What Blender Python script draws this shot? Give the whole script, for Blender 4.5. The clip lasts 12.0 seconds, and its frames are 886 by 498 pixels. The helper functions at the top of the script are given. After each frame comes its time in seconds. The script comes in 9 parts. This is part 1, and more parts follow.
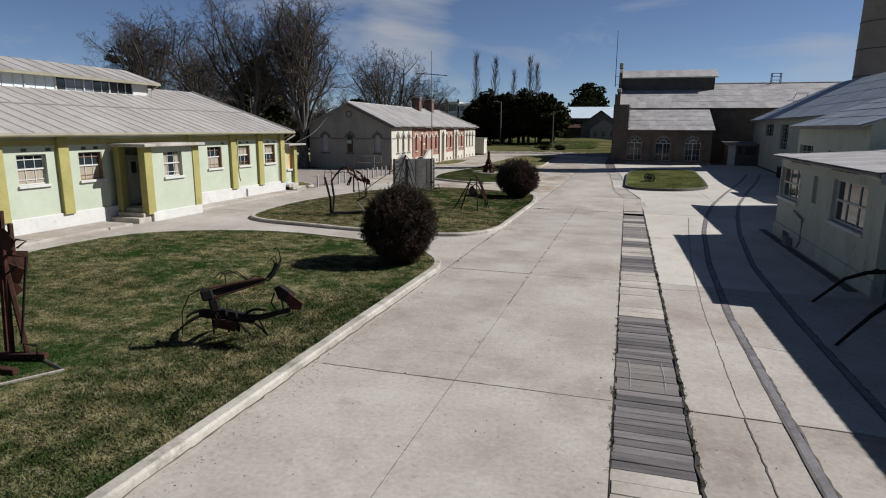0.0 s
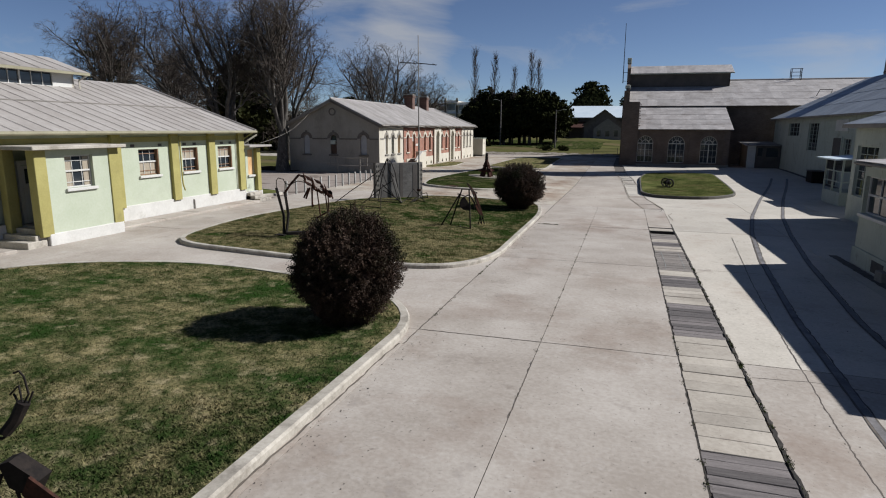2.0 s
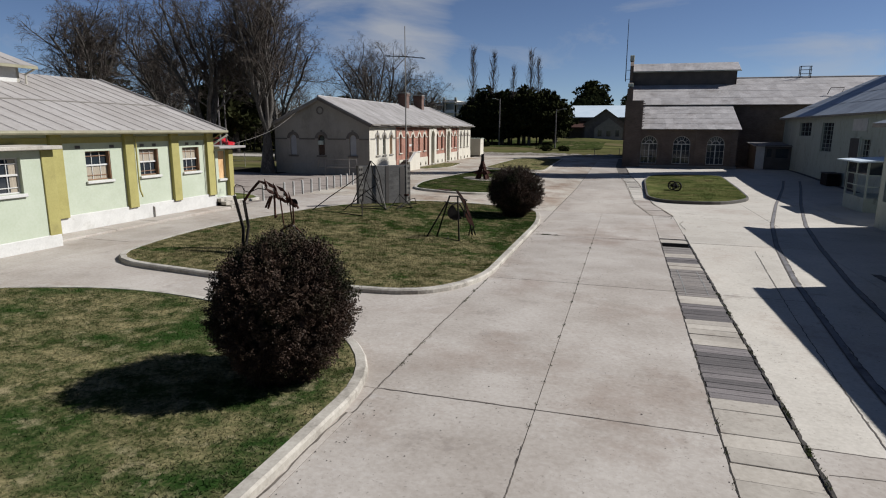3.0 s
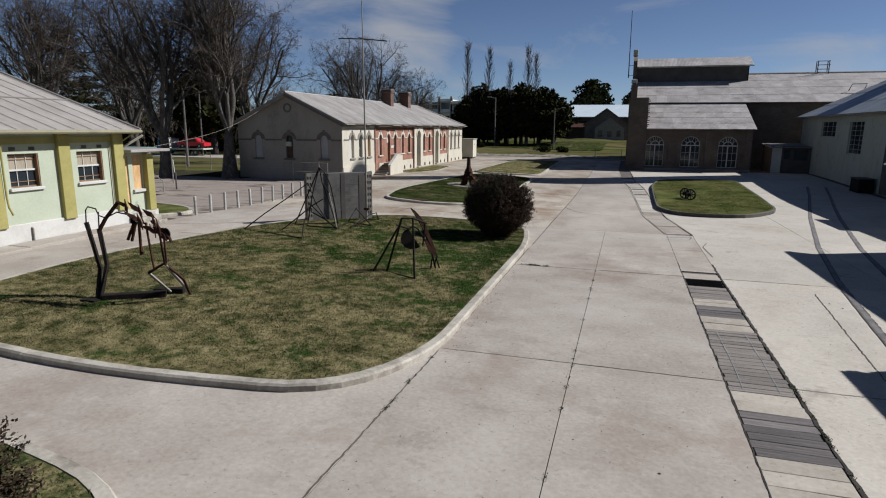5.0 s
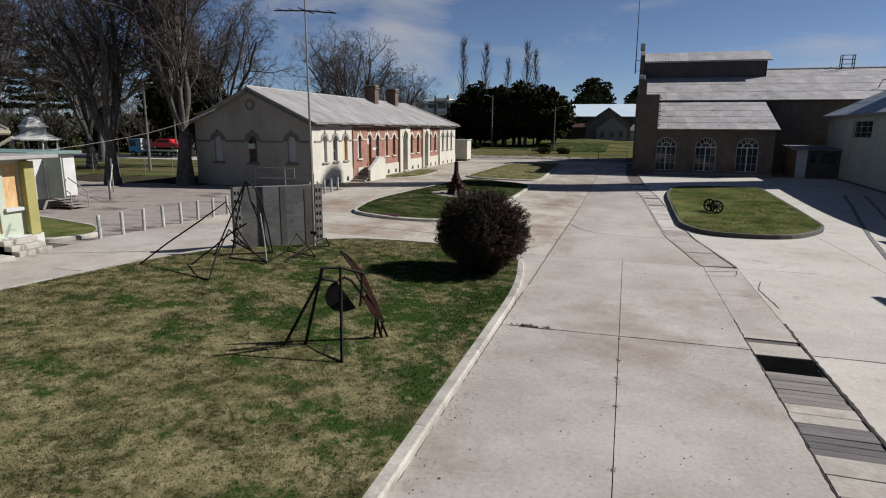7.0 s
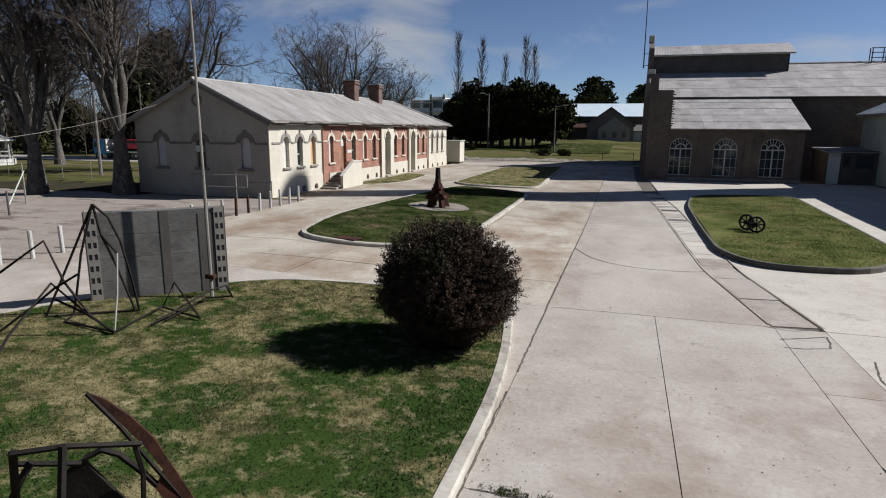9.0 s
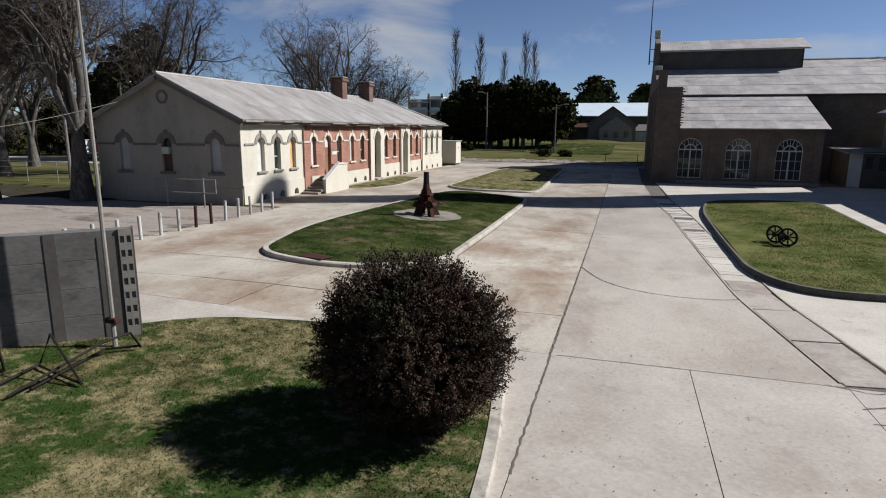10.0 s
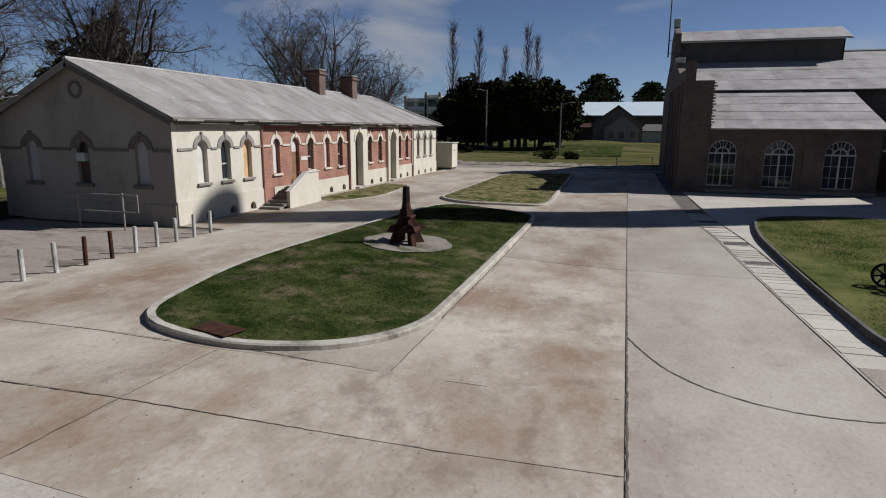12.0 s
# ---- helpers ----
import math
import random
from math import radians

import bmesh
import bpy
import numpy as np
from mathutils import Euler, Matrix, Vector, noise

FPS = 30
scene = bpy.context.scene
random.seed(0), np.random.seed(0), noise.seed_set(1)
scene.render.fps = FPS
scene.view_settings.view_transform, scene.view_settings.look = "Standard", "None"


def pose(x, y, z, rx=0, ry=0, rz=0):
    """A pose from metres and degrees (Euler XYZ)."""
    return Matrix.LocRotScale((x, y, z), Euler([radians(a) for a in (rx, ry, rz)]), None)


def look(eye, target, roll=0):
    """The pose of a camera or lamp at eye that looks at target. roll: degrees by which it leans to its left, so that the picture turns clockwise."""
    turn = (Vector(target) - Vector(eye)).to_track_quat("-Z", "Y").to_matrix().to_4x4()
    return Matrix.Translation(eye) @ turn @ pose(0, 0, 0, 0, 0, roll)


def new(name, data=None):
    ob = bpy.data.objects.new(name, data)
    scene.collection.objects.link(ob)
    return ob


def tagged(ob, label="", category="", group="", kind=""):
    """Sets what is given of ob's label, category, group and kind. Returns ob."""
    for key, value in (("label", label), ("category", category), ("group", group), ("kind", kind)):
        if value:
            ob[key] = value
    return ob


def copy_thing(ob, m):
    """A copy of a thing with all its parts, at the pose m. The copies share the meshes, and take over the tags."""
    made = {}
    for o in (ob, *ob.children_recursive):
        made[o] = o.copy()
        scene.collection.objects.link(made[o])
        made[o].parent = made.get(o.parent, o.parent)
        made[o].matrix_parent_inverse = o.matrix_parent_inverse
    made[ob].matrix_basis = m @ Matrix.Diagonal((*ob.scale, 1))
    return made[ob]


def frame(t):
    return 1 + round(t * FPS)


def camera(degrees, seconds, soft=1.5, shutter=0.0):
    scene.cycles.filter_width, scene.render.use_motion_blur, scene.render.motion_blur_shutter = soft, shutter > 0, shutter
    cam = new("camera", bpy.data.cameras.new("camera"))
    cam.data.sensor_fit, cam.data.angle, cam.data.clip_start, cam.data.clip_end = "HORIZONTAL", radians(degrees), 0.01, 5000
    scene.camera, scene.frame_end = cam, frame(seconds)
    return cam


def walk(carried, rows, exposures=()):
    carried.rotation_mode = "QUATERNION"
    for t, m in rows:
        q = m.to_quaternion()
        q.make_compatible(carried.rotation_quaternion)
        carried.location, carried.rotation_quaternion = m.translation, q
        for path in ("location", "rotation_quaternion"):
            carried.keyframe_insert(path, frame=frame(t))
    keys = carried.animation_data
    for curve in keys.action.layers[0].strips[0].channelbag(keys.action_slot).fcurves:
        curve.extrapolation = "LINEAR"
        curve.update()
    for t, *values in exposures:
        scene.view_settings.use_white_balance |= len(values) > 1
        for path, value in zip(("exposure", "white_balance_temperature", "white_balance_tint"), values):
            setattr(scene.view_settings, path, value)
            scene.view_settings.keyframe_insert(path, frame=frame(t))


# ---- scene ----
cam = camera(73.1, 12.0, soft=1.1)
METRES, EYE, TILT, LEAN, TURN = 38.1, 4.0, 0.0, 0.0, 16.8
ROWS = [
    (0.0, 0.0, 0.0, 0.0, 0.08, -11.44, -0.38),
    (0.5, 0.0033, 0.0394, -0.0009, 0.1, -11.44, -0.38),
    (1.0, 0.0078, 0.0794, -0.0016, 0.11, -11.44, -0.37),
    (1.5, 0.0125, 0.1194, -0.0022, 0.12, -11.43, -0.37),
    (2.0, 0.0174, 0.159, -0.002, 0.12, -11.44, -0.38),
    (2.5, 0.024, 0.1983, -0.0019, 0.13, -11.45, -0.38),
    (3.0, 0.0322, 0.2375, -0.0025, 0.14, -11.45, -0.39),
    (5.0, 0.069, 0.3929, -0.0034, 0.16, -11.44, -0.39),
    (5.5, 0.0768, 0.4324, -0.0033, 0.16, -11.44, -0.4),
    (6.0, 0.0836, 0.4726, -0.0032, 0.14, -11.43, -0.41),
    (6.5, 0.0896, 0.5133, -0.0031, 0.14, -11.44, -0.41),
    (8.5, 0.1151, 0.6769, -0.0043, 0.13, -11.42, -0.42),
    (9.0, 0.1235, 0.7209, -0.0046, 0.12, -11.4, -0.44),
    (9.5, 0.1311, 0.765, -0.0049, 0.12, -11.4, -0.42),
    (10.0, 0.1367, 0.8086, -0.0051, 0.11, -11.4, -0.4),
    (10.5, 0.1405, 0.8529, -0.0048, 0.11, -11.4, -0.36),
    (11.0, 0.1444, 0.8977, -0.0044, 0.11, -11.39, -0.4),
    (11.5, 0.1475, 0.9427, -0.004, 0.1, -11.39, -0.43),
    (12.0, 0.1502, 0.9872, -0.0042, 0.09, -11.4, -0.38),
]
walk(cam, [(t, pose(0, 0, EYE, TILT, LEAN, TURN) @ pose(METRES * x, METRES * y, METRES * z, 90 + pitch, roll, yaw)) for t, x, y, z, yaw, pitch, roll in ROWS],
     [(0.0, 0.42), (3.0, 0.41), (5.0, 0.32), (6.5, 0.4), (8.5, 0.52), (9.5, 0.57), (10.5, 0.62), (11.0, 0.54), (11.5, 0.38), (12.0, 0.22)])

# ---- world, sun, exposure ----
SUN_AZ, SUN_EL = 64.5, 38.4      # degrees clockwise from +y, and above the horizon
world = bpy.data.worlds.new("world")
scene.world = world
world.use_nodes = True
wn, wl = world.node_tree.nodes, world.node_tree.links
bg = wn["Background"]
sky = wn.new("ShaderNodeTexSky")
sky.sky_type = 'NISHITA'
sky.sun_disc = False
sky.sun_elevation, sky.sun_rotation = radians(SUN_EL), radians(SUN_AZ)
sky.altitude, sky.air_density, sky.dust_density, sky.ozone_density = 600, 0.62, 0.1, 3.0
# thin high cloud drawn by noise over the whole sky
wtc = wn.new("ShaderNodeTexCoord")
wmap = wn.new("ShaderNodeMapping")
wmap.inputs["Scale"].default_value = (2.2, 2.2, 6.5)
wmap.inputs["Location"].default_value = (0.35, 0.1, 0.0)
wno = wn.new("ShaderNodeTexNoise")
wno.inputs["Scale"].default_value, wno.inputs["Detail"].default_value, wno.inputs["Roughness"].default_value = 1.7, 7, 0.6
wno.inputs["Distortion"].default_value = 0.6
wra = wn.new("ShaderNodeValToRGB")
wra.color_ramp.elements[0].position, wra.color_ramp.elements[1].position = 0.585, 0.88
wra.color_ramp.elements[0].color, wra.color_ramp.elements[1].color = (0, 0, 0, 1), (0.66, 0.66, 0.66, 1)
wmx = wn.new("ShaderNodeMix")
wmx.data_type = 'RGBA'
wmx.inputs["B"].default_value = (6.1, 6.2, 6.4, 1)
wl.new(wtc.outputs["Generated"], wmap.inputs["Vector"])
wl.new(wmap.outputs["Vector"], wno.inputs["Vector"])
fac = wno.outputs["Fac"]
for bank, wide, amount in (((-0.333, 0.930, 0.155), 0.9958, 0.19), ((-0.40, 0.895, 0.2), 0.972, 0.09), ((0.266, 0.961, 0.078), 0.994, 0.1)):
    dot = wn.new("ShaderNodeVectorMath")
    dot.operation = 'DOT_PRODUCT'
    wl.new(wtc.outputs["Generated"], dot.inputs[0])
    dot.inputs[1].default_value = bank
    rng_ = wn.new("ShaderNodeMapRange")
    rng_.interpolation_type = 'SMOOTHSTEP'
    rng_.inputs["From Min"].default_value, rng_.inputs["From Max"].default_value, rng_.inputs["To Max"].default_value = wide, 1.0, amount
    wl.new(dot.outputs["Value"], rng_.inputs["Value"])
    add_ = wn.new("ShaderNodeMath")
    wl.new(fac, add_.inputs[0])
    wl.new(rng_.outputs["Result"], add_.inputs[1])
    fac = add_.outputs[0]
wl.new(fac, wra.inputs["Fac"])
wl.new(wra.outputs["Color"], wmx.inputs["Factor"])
whs = wn.new("ShaderNodeHueSaturation")
whs.inputs["Saturation"].default_value = 1.0
whs.inputs["Hue"].default_value = 0.505
wl.new(sky.outputs["Color"], whs.inputs["Color"])
wl.new(whs.outputs["Color"], wmx.inputs["A"])
wl.new(wmx.outputs["Result"], bg.inputs["Color"])
bg.inputs["Strength"].default_value = 0.054
sun = new("sun", bpy.data.lights.new("sun", 'SUN'))
sun.data.energy, sun.data.angle, sun.data.color = 5.0, radians(0.53), (0.982, 0.984, 1.0)
a, e = radians(SUN_AZ), radians(SUN_EL)
SUN_DIR = Vector((math.sin(a) * math.cos(e), math.cos(a) * math.cos(e), math.sin(e)))
sun.matrix_world = look(SUN_DIR * 60, (0, 0, 0))


# ---- materials ----
def mat(name, a, b, scale=1.0, fine=20.0, rough=0.8, metal=0.0, bump=0.2, stain=None, stain_scale=0.3,
        stain_at=(0.55, 0.7), vary=0.0, spec=0.4, stretch=(1, 1, 1), wave=None, span=(0.55, 0.95), pits=None, patch=None):
    """Two colours mixed by coarse and fine noise in world metres, an optional stain colour, fine bump."""
    m = bpy.data.materials.new(name)
    m.use_nodes = True
    n, l = m.node_tree.nodes, m.node_tree.links
    p = n["Principled BSDF"]
    geo = n.new("ShaderNodeNewGeometry")
    mp = n.new("ShaderNodeMapping")
    mp.inputs["Scale"].default_value = stretch
    l.new(geo.outputs["Position"], mp.inputs["Vector"])
    no = n.new("ShaderNodeTexNoise")
    no.inputs["Scale"].default_value, no.inputs["Detail"].default_value = scale, 5
    no.inputs["Roughness"].default_value = 0.62
    fi = n.new("ShaderNodeTexNoise")
    fi.inputs["Scale"].default_value, fi.inputs["Detail"].default_value = fine, 4
    l.new(mp.outputs["Vector"], no.inputs["Vector"])
    l.new(mp.outputs["Vector"], fi.inputs["Vector"])
    add = n.new("ShaderNodeMath")
    add.operation = 'MULTIPLY_ADD'
    l.new(fi.outputs["Fac"], add.inputs[0])
    add.inputs[1].default_value = 0.5
    l.new(no.outputs["Fac"], add.inputs[2])
    ra = n.new("ShaderNodeValToRGB")
    ra.color_ramp.elements[0].position, ra.color_ramp.elements[1].position = span
    ra.color_ramp.elements[0].color, ra.color_ramp.elements[1].color = (*a, 1), (*b, 1)
    l.new(add.outputs[0], ra.inputs["Fac"])
    col = ra.outputs["Color"]
    if stain:
        sn = n.new("ShaderNodeTexNoise")
        sn.inputs["Scale"].default_value, sn.inputs["Detail"].default_value, sn.inputs["Roughness"].default_value = stain_scale, 10, 0.74
        l.new(mp.outputs["Vector"], sn.inputs["Vector"])
        sr = n.new("ShaderNodeValToRGB")
        sr.color_ramp.elements[0].position, sr.color_ramp.elements[1].position = stain_at
        fac = sn.outputs["Fac"]
        if patch:
            # the stain gathers round one spot of the plan
            vd = n.new("ShaderNodeVectorMath")
            vd.operation = 'DISTANCE'
            l.new(geo.outputs["Position"], vd.inputs[0])
            vd.inputs[1].default_value = (patch[0], patch[1], 0)
            pm = n.new("ShaderNodeMapRange")
            pm.inputs["From Min"].default_value, pm.inputs["From Max"].default_value = patch[2] * 0.3, patch[2]
            pm.inputs["To Min"].default_value, pm.inputs["To Max"].default_value = patch[3], 0.0
            l.new(vd.outputs["Value"], pm.inputs["Value"])
            ad = n.new("ShaderNodeMath")
            l.new(fac, ad.inputs[0])
            l.new(pm.outputs["Result"], ad.inputs[1])
            fac = ad.outputs[0]
        l.new(fac, sr.inputs["Fac"])
        mx = n.new("ShaderNodeMix")
        mx.data_type = 'RGBA'
        l.new(sr.outputs["Color"], mx.inputs["Factor"])
        l.new(col, mx.inputs["A"])
        mx.inputs["B"].default_value = (*stain, 1)
        col = mx.outputs["Result"]
    for colour, size, lo, hi, amount in pits or ():
        pn = n.new("ShaderNodeTexNoise")
        pn.inputs["Scale"].default_value, pn.inputs["Detail"].default_value, pn.inputs["Roughness"].default_value = size, 5, 0.7
        l.new(mp.outputs["Vector"], pn.inputs["Vector"])
        pr = n.new("ShaderNodeMapRange")
        pr.inputs["From Min"].default_value, pr.inputs["From Max"].default_value, pr.inputs["To Max"].default_value = lo, hi, amount
        l.new(pn.outputs["Fac"], pr.inputs["Value"])
        px = n.new("ShaderNodeMix")
        px.data_type = 'RGBA'
        l.new(pr.outputs["Result"], px.inputs["Factor"])
        l.new(col, px.inputs["A"])
        px.inputs["B"].default_value = (*colour, 1)
        col = px.outputs["Result"]
    if vary:
        oi = n.new("ShaderNodeObjectInfo")
        mr = n.new("ShaderNodeMapRange")
        mr.inputs["To Min"].default_value, mr.inputs["To Max"].default_value = 1 - vary, 1 + vary
        l.new(oi.outputs["Random"], mr.inputs["Value"])
        hs = n.new("ShaderNodeHueSaturation")
        l.new(mr.outputs["Result"], hs.inputs["Value"])
        l.new(col, hs.inputs["Color"])
        col = hs.outputs["Color"]
    l.new(col, p.inputs["Base Color"])
    p.inputs["Roughness"].default_value, p.inputs["Metallic"].default_value = rough, metal
    p.inputs["Specular IOR Level"].default_value = spec
    if bump:
        bu = n.new("ShaderNodeBump")
        bu.inputs["Strength"].default_value, bu.inputs["Distance"].default_value = bump, 0.02
        l.new(add.outputs[0], bu.inputs["Height"])
        if wave:
            wv = n.new("ShaderNodeTexWave")
            wv.bands_direction = wave[0]
            wv.inputs["Scale"].default_value = wave[1]
            l.new(geo.outputs["Position"], wv.inputs["Vector"])
            b2 = n.new("ShaderNodeBump")
            b2.inputs["Strength"].default_value, b2.inputs["Distance"].default_value = 0.6, 0.018
            l.new(wv.outputs["Fac"], b2.inputs["Height"])
            l.new(bu.outputs["Normal"], b2.inputs["Normal"])
            l.new(b2.outputs["Normal"], p.inputs["Normal"])
        else:
            l.new(bu.outputs["Normal"], p.inputs["Normal"])
    if spec == 0:
        # leaves and turf: plain diffuse surface
        df = n.new("ShaderNodeBsdfDiffuse")
        l.new(col, df.inputs["Color"])
        l.new(df.outputs["BSDF"], n["Material Output"].inputs["Surface"])
    return m


def glass_mat(name, tint=(0.02, 0.025, 0.03)):
    m = bpy.data.materials.new(name)
    m.use_nodes = True
    p = m.node_tree.nodes["Principled BSDF"]
    p.inputs["Base Color"].default_value = (*tint, 1)
    p.inputs["Roughness"].default_value = 0.06
    p.inputs["Specular IOR Level"].default_value = 0.7
    return m


def brick_mat(name, c1, c2, mortar, rot):
    """Brick courses 86 mm high on an upright wall; rot turns the pattern onto the wall's plane."""
    m = bpy.data.materials.new(name)
    m.use_nodes = True
    n, l = m.node_tree.nodes, m.node_tree.links
    p = n["Principled BSDF"]
    geo = n.new("ShaderNodeNewGeometry")
    mp = n.new("ShaderNodeMapping")
    mp.vector_type = 'TEXTURE'
    mp.inputs["Rotation"].default_value = [radians(v) for v in rot]
    l.new(geo.outputs["Position"], mp.inputs["Vector"])
    br = n.new("ShaderNodeTexBrick")
    br.inputs["Scale"].default_value = 1.0
    br.inputs["Brick Width"].default_value, br.inputs["Row Height"].default_value = 0.24, 0.086
    br.inputs["Mortar Size"].default_value = 0.008
    br.inputs["Color1"].default_value, br.inputs["Color2"].default_value = (*c1, 1), (*c2, 1)
    br.inputs["Mortar"].default_value = (*mortar, 1)
    l.new(mp.outputs["Vector"], br.inputs["Vector"])
    no = n.new("ShaderNodeTexNoise")
    no.inputs["Scale"].default_value, no.inputs["Detail"].default_value = 0.9, 7
    l.new(geo.outputs["Position"], no.inputs["Vector"])
    mr = n.new("ShaderNodeMapRange")
    mr.inputs["From Min"].default_value, mr.inputs["From Max"].default_value = 0.3, 0.7
    mr.inputs["To Min"].default_value, mr.inputs["To Max"].default_value = 0.72, 1.2
    l.new(no.outputs["Fac"], mr.inputs["Value"])
    hs = n.new("ShaderNodeHueSaturation")
    l.new(mr.outputs["Result"], hs.inputs["Value"])
    l.new(br.outputs["Color"], hs.inputs["Color"])
    l.new(hs.outputs["Color"], p.inputs["Base Color"])
    p.inputs["Roughness"].default_value = 0.85
    bu = n.new("ShaderNodeBump")
    bu.inputs["Strength"].default_value, bu.inputs["Distance"].default_value = 0.6, 0.01
    bu.invert = True
    l.new(br.outputs["Fac"], bu.inputs["Height"])
    l.new(bu.outputs["Normal"], p.inputs["Normal"])
    return m


M_CONC = mat("concrete", (0.268, 0.231, 0.192), (0.386, 0.347, 0.301), 0.45, 14, 0.85, bump=0.3, stain=(0.175, 0.118, 0.083), stain_scale=0.2, stain_at=(0.5, 0.76), vary=0.07, pits=(((0.06, 0.046, 0.037), 24.0, 0.645, 0.69, 0.8), ((0.105, 0.082, 0.066), 9.0, 0.6, 0.74, 0.55), ((0.46, 0.43, 0.395), 2.2, 0.6, 0.74, 0.5), ((0.12, 0.09, 0.07), 1.1, 0.6, 0.72, 0.45)))
M_CONC2 = mat("old_concrete", (0.285, 0.245, 0.192), (0.40, 0.362, 0.300), 0.5, 14, 0.85, bump=0.3, stain=(0.20, 0.138, 0.092), stain_scale=0.24, stain_at=(0.45, 0.64), vary=0.09, stretch=(1, 0.7, 1), pits=(((0.06, 0.046, 0.037), 24.0, 0.645, 0.69, 0.8), ((0.15, 0.108, 0.08), 0.8, 0.57, 0.66, 0.5), ((0.105, 0.082, 0.066), 9.0, 0.6, 0.74, 0.55), ((0.46, 0.43, 0.395), 2.2, 0.6, 0.74, 0.5), ((0.12, 0.09, 0.07), 1.1, 0.6, 0.72, 0.45)))
M_CONCP = mat("pale_concrete", (0.342, 0.308, 0.258), (0.478, 0.438, 0.372), 0.5, 14, 0.85, bump=0.3, stain=(0.225, 0.172, 0.13), stain_scale=0.25, stain_at=(0.52, 0.76), vary=0.06, pits=(((0.06, 0.046, 0.037), 24.0, 0.645, 0.69, 0.8), ((0.105, 0.082, 0.066), 9.0, 0.6, 0.74, 0.55), ((0.46, 0.43, 0.395), 2.2, 0.6, 0.74, 0.5), ((0.12, 0.09, 0.07), 1.1, 0.6, 0.72, 0.45)))
M_CONCB = mat("brown_concrete", (0.235, 0.198, 0.162), (0.345, 0.305, 0.26), 0.45, 14, 0.85, bump=0.3, stain=(0.14, 0.10, 0.074), stain_scale=0.35, stain_at=(0.48, 0.7), vary=0.07, pits=(((0.06, 0.046, 0.037), 24.0, 0.645, 0.69, 0.8), ((0.105, 0.082, 0.066), 9.0, 0.6, 0.74, 0.55), ((0.46, 0.43, 0.395), 2.2, 0.6, 0.74, 0.5), ((0.12, 0.09, 0.07), 1.1, 0.6, 0.72, 0.45)))
M_CONCM = mat("mauve_grey_concrete", (0.265, 0.226, 0.186), (0.37, 0.33, 0.28), 0.45, 14, 0.85, bump=0.3, stain=(0.185, 0.138, 0.108), stain_scale=0.3, stain_at=(0.52, 0.74), vary=0.06, stretch=(1, 0.6, 1), pits=(((0.06, 0.046, 0.037), 24.0, 0.645, 0.69, 0.8), ((0.105, 0.082, 0.066), 9.0, 0.6, 0.74, 0.5)))
M_KERB = mat("kerb_concrete", (0.275, 0.248, 0.205), (0.43, 0.393, 0.332), 1.2, 18, 0.85, bump=0.3, stain=(0.13, 0.112, 0.088), stain_scale=1.1, stain_at=(0.5, 0.7), vary=0.03)
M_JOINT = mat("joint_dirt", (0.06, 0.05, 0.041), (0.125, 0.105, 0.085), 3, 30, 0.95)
M_DIRT = mat("bare_earth", (0.185, 0.15, 0.122), (0.315, 0.272, 0.235), 0.35, 9, 0.95, bump=0.5, stain=(0.10, 0.075, 0.058), stain_scale=0.35, stain_at=(0.5, 0.62), stretch=(0.7, 1.6, 1))
M_FIELD = mat("field_grass", (0.032, 0.038, 0.013), (0.112, 0.108, 0.042), 0.2, 2.2, 0.95, bump=0.6, stain=(0.105, 0.086, 0.045), stain_scale=0.07, stain_at=(0.48, 0.6), spec=0, stretch=(0.5, 1.6, 1), pits=(((0.035, 0.036, 0.015), 0.5, 0.55, 0.68, 0.6),))
M_LAWN = mat("lawn_grass", (0.037, 0.040, 0.014), (0.222, 0.184, 0.095), 2.1, 18, 0.95, bump=0.6, stain=(0.03, 0.052, 0.013), stain_scale=0.8, stain_at=(0.53, 0.61), span=(0.6, 0.9), spec=0, patch=(-8.0, 36.5, 9.0, 0.08), pits=(((0.30, 0.25, 0.142), 2.8, 0.55, 0.65, 0.5), ((0.022, 0.038, 0.009), 5.5, 0.56, 0.63, 0.75), ((0.018, 0.020, 0.009), 18.0, 0.54, 0.62, 0.6)))
M_LAWN0 = mat("damp_lawn_grass", (0.036, 0.044, 0.015), (0.225, 0.188, 0.096), 1.9, 16, 0.95, bump=0.6, stain=(0.020, 0.044, 0.010), stain_scale=0.45, stain_at=(0.46, 0.6), span=(0.62, 0.92), spec=0, pits=(((0.30, 0.25, 0.15), 2.6, 0.54, 0.68, 0.6), ((0.016, 0.030, 0.008), 4.8, 0.54, 0.62, 0.7), ((0.018, 0.022, 0.010), 18.0, 0.53, 0.62, 0.6)))
M_LAWNG = mat("green_lawn", (0.034, 0.050, 0.013), (0.118, 0.120, 0.044), 0.7, 9, 0.95, bump=0.5, stain=(0.15, 0.118, 0.058), stain_scale=0.4, stain_at=(0.54, 0.7), span=(0.55, 0.88), spec=0, pits=(((0.026, 0.036, 0.011), 2.0, 0.56, 0.7, 0.5),))
M_LAWND = mat("dark_green_lawn", (0.013, 0.024, 0.006), (0.056, 0.064, 0.022), 0.9, 9, 0.95, bump=0.5, stain=(0.15, 0.115, 0.07), stain_scale=0.5, stain_at=(0.53, 0.68), span=(0.6, 0.9), spec=0, pits=(((0.014, 0.024, 0.007), 2.4, 0.52, 0.64, 0.7), ((0.19, 0.155, 0.09), 3.5, 0.6, 0.74, 0.5)))
M_POP = mat("poplar_bark", (0.04, 0.033, 0.029), (0.078, 0.064, 0.055), 1.2, 6, 0.9, bump=0, spec=0)
